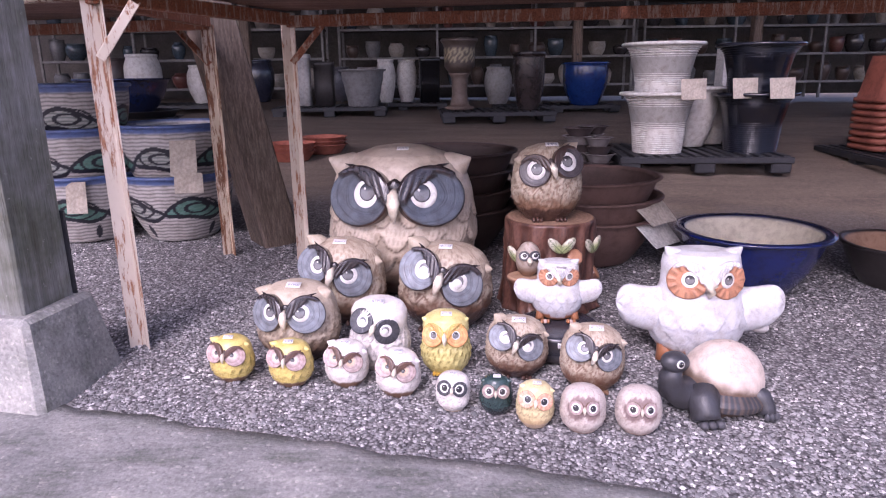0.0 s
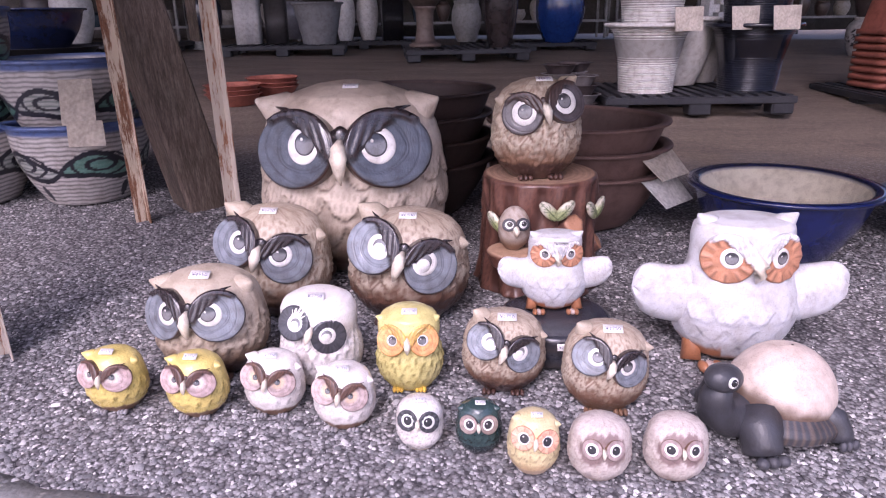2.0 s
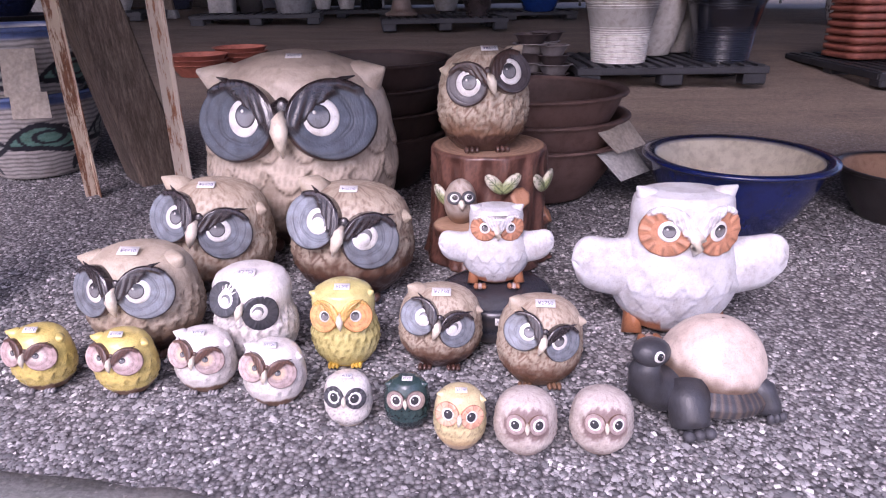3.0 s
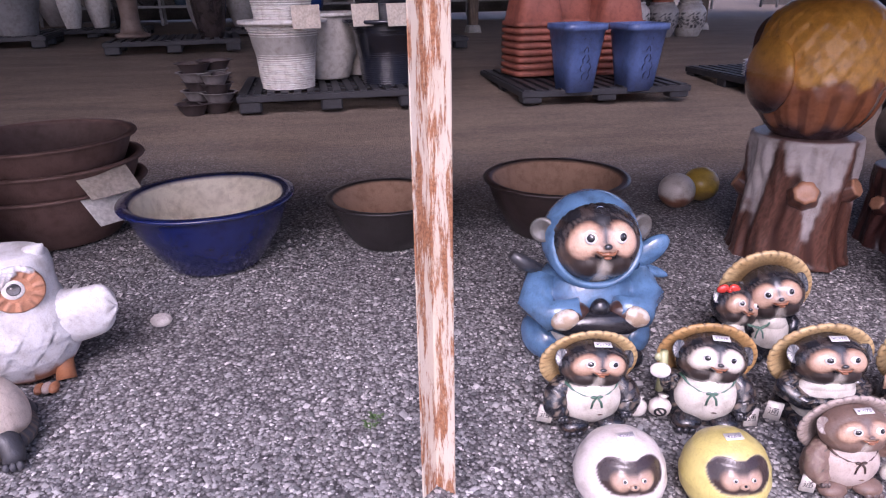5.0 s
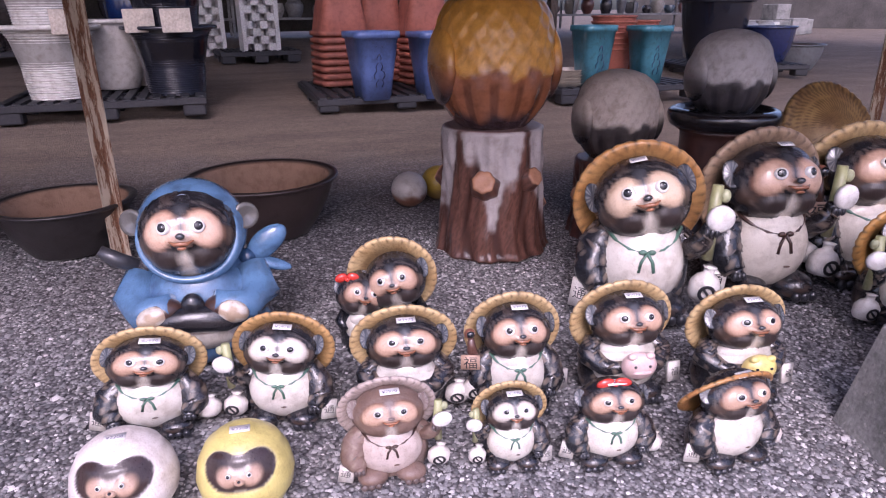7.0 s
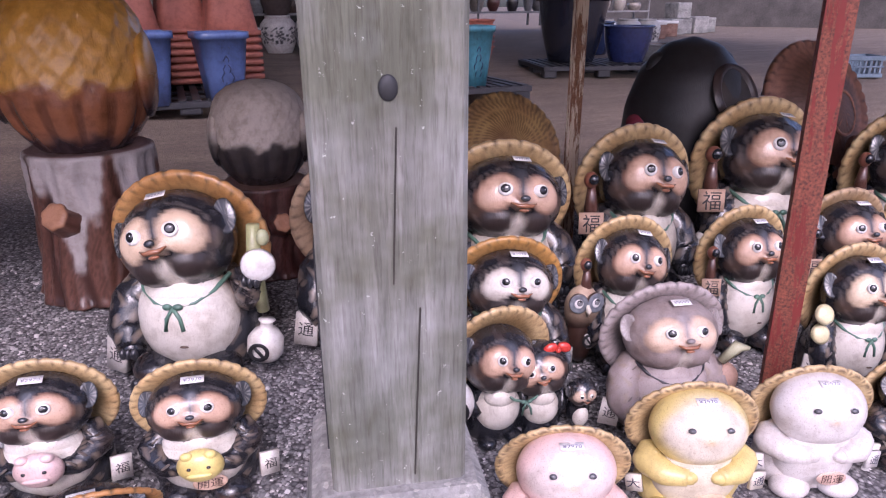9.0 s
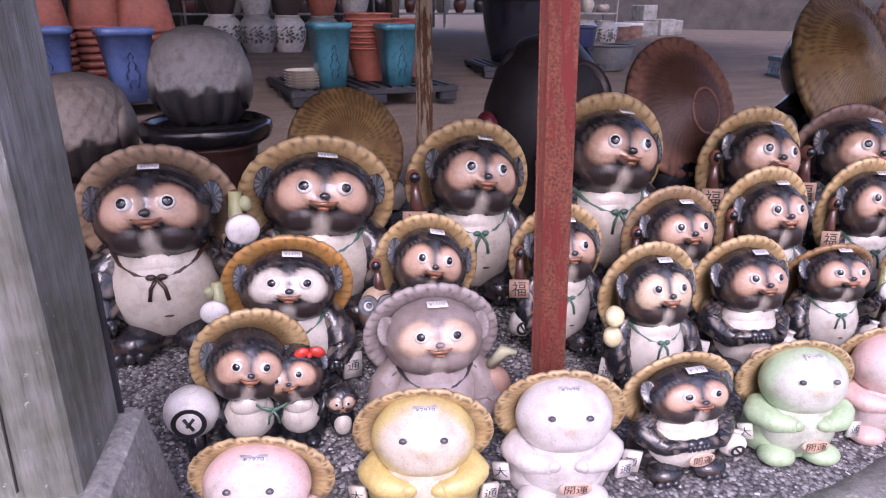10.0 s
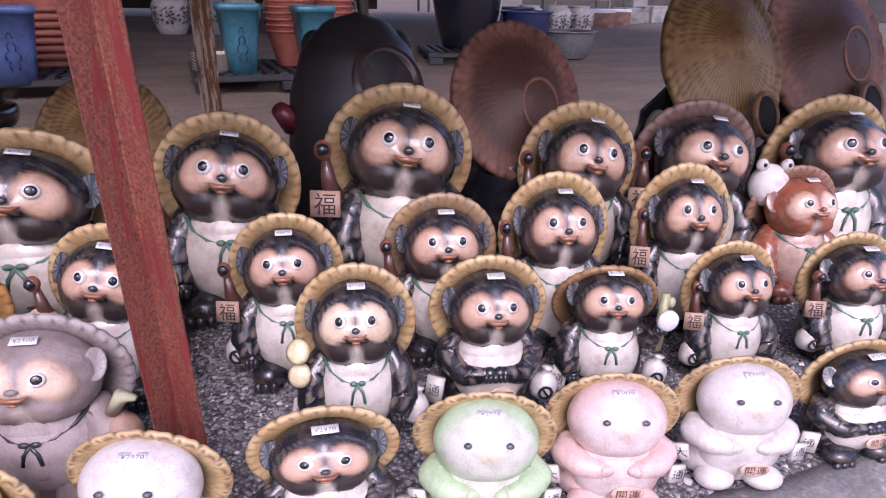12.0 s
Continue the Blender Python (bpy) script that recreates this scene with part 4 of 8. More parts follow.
    if extra == "owl":
        o = turned((-0.36, -0.14, 0.0))
        c.ball((0, 0, 0.42), (0.13, 0.11, 0.17), TAN, m=o, n=18, rings=12, paint=lambda u: lerp(UMBER, TAN, step(-0.6, 0.4, u[:, 2])))
        c.ball((0, 0, 0.22), (0.1, 0.1, 0.2), UMBER, m=o, n=14, rings=9)
        for s in (-1, 1):
            eye(c, o @ turned((s * 0.062, -0.1, 0.5), 86, 0, s * 12), 0.068)
        c.tube([(0, -0.1, 0.5), (0, -0.145, 0.46), (0, -0.13, 0.42)], [0.01, 0.02, 0.004], BEAK, 8, o)
    if extra == "frog":
        o = turned((0.36, -0.2, 0.58))
        c.ball((0, 0, 0), (0.11, 0.09, 0.12), WHITE, m=o, n=18, rings=12)
        for s in (-1, 1):
            c.ball((s * 0.07, -0.03, 0.12), (0.035, 0.03, 0.035), WHITE, m=o, n=10, rings=7)
            c.ball((s * 0.07, -0.06, 0.125), (0.012, 0.01, 0.012), BLACK, m=o, n=6, rings=5)
    if extra == "sack":
        c.ball((0.32, -0.12, 0.36), (0.1, 0.09, 0.12), rgb(0.38, 0.24, 0.18, 0.5), n=16, rings=11)
        c.tube([(0.3, -0.14, 0.5), (0.37, -0.17, 0.62), (0.43, -0.18, 0.6)], [0.03, 0.04, 0.015], rgb(0.45, 0.45, 0.3, 0.4), 8)
    if extra == "dishes":
        for z in (0.6, 0.46):
            c.lathe([(0, 0.02), (0.05, 0.02), (0.07, 0.0), (0.055, -0.03), (0, -0.03)], rgb(0.75, 0.68, 0.42, 0.25), 18, m=turned((-0.34, -0.19, z), 60, 0, -10))
    if text:
        mm = turned((0.05, -0.3, 0.22), 82, 6, 8)
        c.ball((0, 0, 0), (0.095, 0.058, 0.012), lerp(belly, rgb(0.62, 0.3, 0.16), 0.55), m=mm, n=18, rings=10)
        c.words(text, 0.135, rgb(0.04, 0.012, 0.01, 0.4), mm @ turned((0, 0, 0.0135)))
    if plain:
        for s in (-1, 1):
            mm = turned((s * 0.34, -0.16, 0.28), 84, s * 10, s * 24)
            c.slab((0.09, 0.13, 0.03), lerp(belly, WHITE, 0.4), mm)
            c.words("大" if s < 0 else "通", 0.075, rgb(0.03, 0.03, 0.06, 0.4), mm @ turned((0, 0, 0.017)))
    if extra == "ribbon":
        for s in (-1, 1):
            c.ball((0.0 + s * 0.07, -0.12, 0.92), (0.075, 0.035, 0.05), rgb(0.6, 0.05, 0.035, 0.2), (0, s * 20, 0), 12, 8)
        c.ball((0, -0.13, 0.91), (0.03, 0.035, 0.03), rgb(0.5, 0.04, 0.03, 0.2), n=10, rings=7)
    if tag:
        price_tag(c, (0, 0, 0), 0, 0, tag, 0.125 * (0.3 / H) ** 0.5, tilted @ turned((0.01, -0.235, 0.872), 40, 0, 4))
    top = 1.03 if hat_on else 0.9
    size = H / top
    return c.make("raccoon_dog_figurine", m @ Matrix.Diagonal((size * wide, size * min(1.0, wide), size, 1)), label, "raccoon dog figurine", group)


# ---- the setting ----
def make_sheet(name, xs, ys, height, mat, label, category):
    v = [(x, y, height(x, y)) for y in ys for x in xs]
    k = len(xs)
    f = [(j * k + i, j * k + i + 1, (j + 1) * k + i + 1, (j + 1) * k + i) for j in range(len(ys) - 1) for i in range(k - 1)]
    me = bpy.data.meshes.new(name)
    me.from_pydata(v, [], f)
    me.materials.append(mat)
    me.shade_smooth()
    return tagged(new(name, me), label, category, kind="structure")


xs = sorted([-400, -60, -20, 60, 400] + [round(-7 + i * 0.1, 3) for i in range(201)])
ys = sorted([-400, -60, -15, 40, 400] + [round(-4 + i * 0.1, 3) for i in range(131)])
make_sheet("ground", xs, ys, lambda x, y: gz(x, y) + 0.006 * noise.noise((x * 1.1, y * 1.1, 0)) * (abs(x) < 20), GRIT, "trodden earth and grey gravel floor of the pottery yard", "ground")


def kerb_line(x):
    """Where the concrete apron ends under the gravel."""
    return 1.5 - 0.235 * x + 0.035 * max(0, x - 4) ** 2


def make_apron():
    bm = bmesh.new()
    old = None
    for i in range(260):
        x = -8 + i * 0.07
        y = kerb_line(x) + 0.05 * noise.noise((x * 2.1, 0, 3)) + 0.025 * noise.noise((x * 9, 0, 5))
        row = [bm.verts.new((x, yy, gz(x, yy) + h)) for yy, h in ((y, -0.02), (y - 0.005, 0.006), (y - 0.06, 0.013), (y - 0.5, 0.014), (y - 1.5, 0.012), (y - 9, 0.012))]
        if old:
            for a in range(5):
                bm.faces.new((old[a + 1], row[a + 1], row[a], old[a]))
        old = row
    bmesh.ops.recalc_face_normals(bm, faces=bm.faces)
    return tagged(part("pavement", bm, CONCRETE, smooth=True), "worn grey concrete apron along the road", "pavement", kind="structure")


make_apron()

# the shed: roof on timber posts, open to the road, dark boarding behind
SHED_Y, ROOF_Z = 16.5, 5.2


def roof_sheet():
    bm = bmesh.new()
    for i in range(52):
        box_bm(bm, (0.5, 16.6, 0.03), (-11.5 + i * 0.51, 9.0, ROOF_Z + 0.5 + 0.012 * (i % 2)), Matrix.Rotation(radians(1.5), 4, "X"))
    return tagged(part("roof", bm, ROOFING), "dark corrugated sheet roof of the open shed", "roof", kind="structure")


roof_sheet()
tagged(block("wall_back", (26, 0.15, 5.6), (-1, SHED_Y, 3.4), DARK_WALL), "dark boarded back wall of the shed", "wall", kind="structure")
# added end wall, out of view; its distance sets how much side light enters
tagged(block("wall_left", (0.15, 12, 5.6), (-15, 11.2, 3.2), DARK_WALL), "unseen dark boarded end wall added to close the shed", "wall", kind="structure")
tagged(block("wall_yard", (0.15, 26, 2.6), (27, 12, 1.5), DARK_WALL, turn=Matrix.Rotation(radians(24), 4, "Z")), "dark plain fence closing the far side of the yard", "wall", kind="structure")


def timber_post(x, y, size, mat, foot, rz, label, height=5.6, plinth=(0.32, 0.36, 0.3)):
    post = thing("timber_post", label, "post", pose(x, y, gz(x, y), 0, 0, rz), "timber posts of the shed", "structure")
    bm = bmesh.new()
    box_bm(bm, (size, size, height - foot), (0, 0, foot + (height - foot) / 2))
    bmesh.ops.subdivide_edges(bm, edges=[e for e in bm.edges if abs(e.verts[0].co.z - e.verts[1].co.z) > 1], cuts=40)
    for v in bm.verts:
        k = noise.noise(v.co * 3 + Vector((x, y, 0)))
        v.co.x *= 1 + 0.03 * k
        v.co.y *= 1 - 0.03 * k
    bmesh.ops.bevel(bm, geom=[e for e in bm.edges if abs(e.verts[0].co.z - e.verts[1].co.z) > 0.02 and len(e.link_faces) == 2 and e.calc_face_angle(0) > 1], offset=0.008, segments=1, affect="EDGES")
    part("shaft", bm, mat, post)
    bm = bmesh.new()
    w0, d, h = plinth
    box_bm(bm, (w0, d, h + 0.1), (0, 0, (h - 0.1) / 2), bevel=0.015)
    for v in bm.verts:
        f = 1 + 0.42 * (1 - max(0, v.co.z) / h)
        v.co.x, v.co.y = v.co.x * f * 0.95, v.co.y * f * 0.95
    part("plinth", bm, PLINTH, post, "rough washed-aggregate concrete plinth")
    bm = bmesh.new()
    box_bm(bm, (size * 1.06, 0.006, 0.3), (0, size / 2 + 0.004, foot + 0.12))
    box_bm(bm, (0.006, size * 0.35, 0.42), (-size / 2 - 0.004, size * 0.2, foot + 0.16))
    part("strap", bm, PALLET, post, "blackened steel strap")
    for kx, kz, kr in ((0.0, 0.93, 0.013), (-0.05, 1.5, 0.012)):
        bm = bmesh.new()
        bmesh.ops.create_uvsphere(bm, u_segments=12, v_segments=8, radius=1)
        bmesh.ops.transform(bm, matrix=Matrix.Translation((kx, -size / 2 - 0.001, kz)) @ Matrix.Diagonal((kr, 0.006, kr * 1.3, 1)), verts=bm.verts)
        part("knot", bm, INK, post, "dark knot in the timber", True)
    for kx, z0, z1 in ((0.004, 0.66, 0.88), (0.03, 0.33, 0.62)):
        bm = bmesh.new()
        box_bm(bm, (0.0022, 0.004, z1 - z0), (kx, -size / 2 - 0.0015, (z0 + z1) / 2), Matrix.Rotation(radians(2.5), 4, "Y"))
        part("crack", bm, UMBER_WOOD, post, "long drying crack")
    return post


timber_post(4.045, 0.7, 0.212, OLD_WOOD, 0.31, -18, "weathered grey timber post with knots on a concrete plinth", plinth=(0.29, 0.29, 0.31))
timber_post(-1.31, 1.9, 0.21, OLD_WOOD, 0.27, -10, "weathered grey timber post on a tall concrete plinth", plinth=(0.3, 0.3, 0.27))
for px, py in ((-3.2, 11.2), (2.3, 11.4), (5.2, 11.2), (9.5, 11.0), (-8, 11)):
    timber_post(px, py, 0.15, BROWN_WOOD, 0.1, 0, "dark brown timber post inside the shed", plinth=(0.2, 0.2, 0.12))
brace = thing("timber_brace", "heavy dark brown timber brace leaning behind the rack", "brace", pose(0, 0, 0), kind="structure")
foot_at, head_at = Vector((-0.9, 3.42, gz(-0.9, 3.42) - 0.03)), Vector((-1.36, 3.42, 2.4))
block("shaft", ((head_at - foot_at).length, 0.2, 0.2), (foot_at + head_at) / 2, BROWN_WOOD, brace, beam_turn(foot_at, head_at) @ Matrix.Rotation(radians(38), 4, "X"), 0.01)


def rack(fronts, backs, mats, back_mats, z0=1.345, label="", legs=9):
    """A low steel rack: angle-iron legs, rails and boards above the figures."""
    ob = thing("display_rack", label, "rack", pose(0, 0, 0), kind="structure")
    made = {}
    for (x, y), mat in zip(fronts[:legs], mats):
        lean = 0.05 if mat is RUST_RED else 0.0
        made[x, y] = angle_iron("leg", (x, y, gz(x, y) - 0.02), (x - lean, y, z0 + 0.02), 0.055 if mat is not RUST_RED else 0.066, mat, ob, 218)
    for (x, y), mat in zip(backs, back_mats):
        made[x, y] = angle_iron("leg", (x, y, gz(x, y) - 0.02), (x, y, z0 + 0.02), 0.05, mat, ob, 215)
    for row, mat, dz in ((fronts, RUST_CREAM, 0.02), (backs, RUST_BARE, 0.0)):
        for (x0, y0), (x1, y1) in zip(row, row[1:]):
            bar("rail", (x0, y0, z0 + dz + 0.025), (x1, y1, z0 + dz + 0.025), 0.04, 0.05, mat, ob)
    for (x0, y0), (x1, y1) in zip(fronts, backs):
        bar("cross_rail", (x0, y0, z0 + 0.035), (x1, y1, z0 + 0.035), 0.04, 0.05, RUST_BARE, ob)
    for row, mat in ((fronts, RUST_WHITE), (backs, RUST_BARE)):
        for k, (x, y) in enumerate(row):
            for s in (-1, 1):
                if row is fronts and k >= legs:
                    continue
                if (k == 0 and s < 0) or (k == len(row) - 1 and s > 0):
                    continue
                d = Vector((row[1][0] - row[0][0], row[1][1] - row[0][1], 0)).normalized() * s
                angle_iron("brace", (x + d.x * 0.01, y + d.y * 0.01, z0 - 0.15), (x + d.x * 0.16, y + d.y * 0.16, z0 + 0.01), 0.03, mat, made.get((x, y), ob), 30)
    for (f0, f1), (b0, b1) in zip(zip(fronts, fronts[1:]), zip(backs, backs[1:])):
        for j in range(2):
            t0, t1 = j / 2, (j + 1) / 2 - 0.004
            p = [Vector(f0).lerp(Vector(f1), t0), Vector(f0).lerp(Vector(f1), t1), Vector(b0).lerp(Vector(b1), t1), Vector(b0).lerp(Vector(b1), t0)]
            bm = bmesh.new()
            low = [bm.verts.new((q.x, q.y, z0 + 0.071)) for q in p]
            top = [bm.verts.new((q.x, q.y, z0 + 0.086)) for q in p]
            bm.faces.new(low[::-1])
            bm.faces.new(top)
            for a in range(4):
                bm.faces.new((low[a], low[(a + 1) % 4], top[(a + 1) % 4], top[a]))
            part("board", bm, BOARD, ob)
    return ob


rack([(-1.08, 2.14), (1.88, 1.36), (5.09, 0.685), (8.1, -0.1)], [(-0.69, 3.1), (2.235, 2.62), (5.4, 1.93), (8.5, 1.2)], [RUST_WHITE, RUST_WORN, RUST_RED, RUST_RED], [RUST_WHITE, RUST_CREAM, RUST_CREAM, RUST_CREAM],
     label="rusty angle-iron display rack with peeling paint and old boards")
rack([(-4.2, 2.95), (-1.1, 2.15)], [(-3.9, 3.9), (-1.08, 3.17)], [RUST_WHITE, RUST_WHITE], [RUST_CREAM, RUST_CREAM], label="rusty angle-iron display rack above the striped pots", legs=1)


# ---- pots, stumps and pallets ----
def pot(name, W, H, outer, inner, m, label, category="pot", wall=0.06, foot=0.62, belly=0.0, ribs=0, rim=0.05, rope=0, group="", bands=None, n=56, mouth=0.0, flare=0.0, fleck=0.25, dark_low=0.0):
    """A turned pot: foot share of the width, belly bulge, ribs round it, a rim roll, a roped edge."""
    R = W / 2
    prof = [(0.0, 0.0)]
    for i in range(31):
        t = i / 30
        r = R * (foot + (1 - foot) * t ** (1 + flare)) + R * belly * math.sin(math.pi * min(1, t * 1.02)) - R * mouth * max(0, (t - 0.75) / 0.25) ** 2
        if ribs:
            r *= 1 + 0.012 * math.sin(t * ribs * math.tau)
        prof.append((r, H * 0.94 * t))
    top = prof[-1][0]
    prof += [(top + R * rim, H * 0.945), (top + R * rim * 1.15, H * 0.97), (top + R * rim, H * 0.995), (top, H), (top - R * wall * 0.6, H * 0.985), (top - R * wall, H * 0.94)]
    side = 32
    if name == "striped_planter":
        side = 120
        prof = [tuple(q) for q in np.concatenate([spread(prof[:32], side), np.array(prof[32:])])]
    k = len(prof)
    for i in range(12):
        t = 1 - i / 11
        prof.append(((R * foot * 0.85 + (top - R * wall - R * foot * 0.85) * t ** 0.8), H * (0.1 + 0.82 * t)))
    prof.append((0.0, H * 0.09))
    if ribs > 6:
        prof = [tuple(q) for q in np.concatenate([spread(prof[:32], ribs * 8), np.array(prof[32:])])]
        k = ribs * 8 + 6
        side = ribs * 8
        prof = [(r * (1 + 0.02 * math.sin(z / H * ribs * math.tau)) if i < ribs * 8 else r, z) for i, (r, z) in enumerate(prof)]
    c = Clay()
    p = np.array(prof)
    a = np.arange(n) / n * math.tau
    rad = np.repeat(p[:, :1], n, 1)
    if rope:
        edge = ((p[:, 1] > 0.93 * H) & (np.arange(len(p)) < k))[:, None]
        rad = rad * (1 + 0.02 * edge * np.abs(np.sin(a * rope / 2))[None, :])
    z = np.repeat(p[:, 1:], n, 1)
    g = np.stack([rad * np.cos(a), rad * np.sin(a), z], -1)
    pts = g.reshape(-1, 3)
    seed = float(m.translation.x * 3.1 + m.translation.y)
    col = lerp(outer, outer * np.array((0.6, 0.6, 0.6, 1)), fleck * (1 + wobble(pts / max(W, H), 9, seed)))
    if dark_low:
        col = lerp(outer * np.array((0.3, 0.25, 0.25, 1)), col, step(0.0, dark_low, pts[:, 2] / H + 0.05 * wobble(pts / W, 6, seed)))
    if bands:
        col = bands(pts, col, W, H)
    inside = np.repeat(np.arange(len(p)) >= k - 1, n)
    col = np.where(inside[:, None], lerp(inner, inner * np.array((0.88, 0.87, 0.85, 1)), 0.5 + 0.5 * wobble(pts / W, 5, seed)), col)
    col = col.reshape(len(p), n, 4)
    if name in ("wide_basin", "striped_planter", "ribbed_pot", "clay_bowl", "grey_planter", "blue_jar", "black_pot", "terracotta_pot"):
        root = thing(name, label, category, m, group)
        for piece, i, j in (("body", 0, side), ("rim", side - 1, k), ("lining", k - 1, len(p))):
            c = Clay()
            c.sheet(g[i:j], col[i:j])
            c.make(piece, Matrix(), "", "").parent = root
        return root
    c.sheet(g, col)
    return c.make(name, m, label, category, group)


def square_pot(name, W, H, colour, m, label, group="", foot=0.7, lip=0.06, sign=None):
    """A tapered square planter with a turned-out lip and rounded corners."""
    c = Clay()
    prof = [(0.0, 0.0), (foot, 0.0), (foot + (1 - foot) * 0.45, 0.45), (0.97, 0.9), (1.0 + lip, 0.905), (1.0 + lip, 1.0), (0.92, 1.0), (0.9, 0.9), (foot * 0.9, 0.2), (0.0, 0.2)]
    n = 32
    a = np.arange(n) / n * math.tau + math.pi / n
    k = (np.abs(np.cos(a)) ** 7 + np.abs(np.sin(a)) ** 7) ** (-1 / 7)
    g = np.array([[(r * W / 2 * kk * math.cos(t), r * W / 2 * kk * math.sin(t), z * H) for t, kk in zip(a, k)] for r, z in prof])
    pts = g.reshape(-1, 3)
    c.sheet(g, lerp(colour, colour * np.array((0.55, 0.55, 0.6, 1)), 0.45 * (1 + wobble(pts / W, 6, W * 40 + m.translation.x))))
    if sign is not None:
        for s in (-1, 1):
            for j in range(5):
                x = s * W * (0.06 + 0.04 * math.sin(j * 1.7))
                c.tube([(x, -W * 0.4, H * (0.2 + 0.12 * j)), (x + s * 0.03 * W, -W * 0.44, H * (0.26 + 0.12 * j)), (x - s * 0.02 * W, -W * 0.465, H * (0.32 + 0.12 * j))], 0.006 * W + 0.002, sign, 5)
    return c.make(name, m, label, "planter", group)


def pallet(x, y, rz, w=1.4, d=1.15, h=0.14, label="black plastic pallet standing on the ground"):
    ob = thing("plastic_pallet", label, "pallet", stand(x, y, rz), "plastic pallets")
    n = 14
    slat = block("slat", (w / n * 0.55, d - 0.07, 0.018), (0, 0, h - 0.009), PALLET, ob, bevel=0.0)
    slat.location.x = -w / 2 + w * 0.5 / n
    for i in range(1, n):
        more = new("slat", slat.data)
        more.parent, more.location = ob, (-w / 2 + w * (i + 0.5) / n, 0, 0)
    rib = block("crossbar", (w - 0.07, 0.035, 0.02), (0, 0, h - 0.026), PALLET, ob, bevel=0.0)
    rib.location.y = -d / 2 + 0.1
    for j in range(1, 5):
        more = new("crossbar", rib.data)
        more.parent, more.location = ob, (0, -d / 2 + 0.1 + (d - 0.2) * j / 4, 0)
    for i in range(3):
        for j in range(3):
            block("foot", (0.16, 0.14, h - 0.022), ((i - 1) * (w / 2 - 0.09), (j - 1) * (d / 2 - 0.08), (h - 0.022) / 2), PALLET, ob, bevel=0.012)
    for j in (-1, 1):
        block("rim", (w, 0.03, 0.05), (0, j * (d / 2 - 0.015), h - 0.035), PALLET, ob, bevel=0.006)
        block("rim", (0.03, d - 0.06, 0.05), (j * (w / 2 - 0.015), 0, h - 0.035), PALLET, ob, bevel=0.006)
    return ob


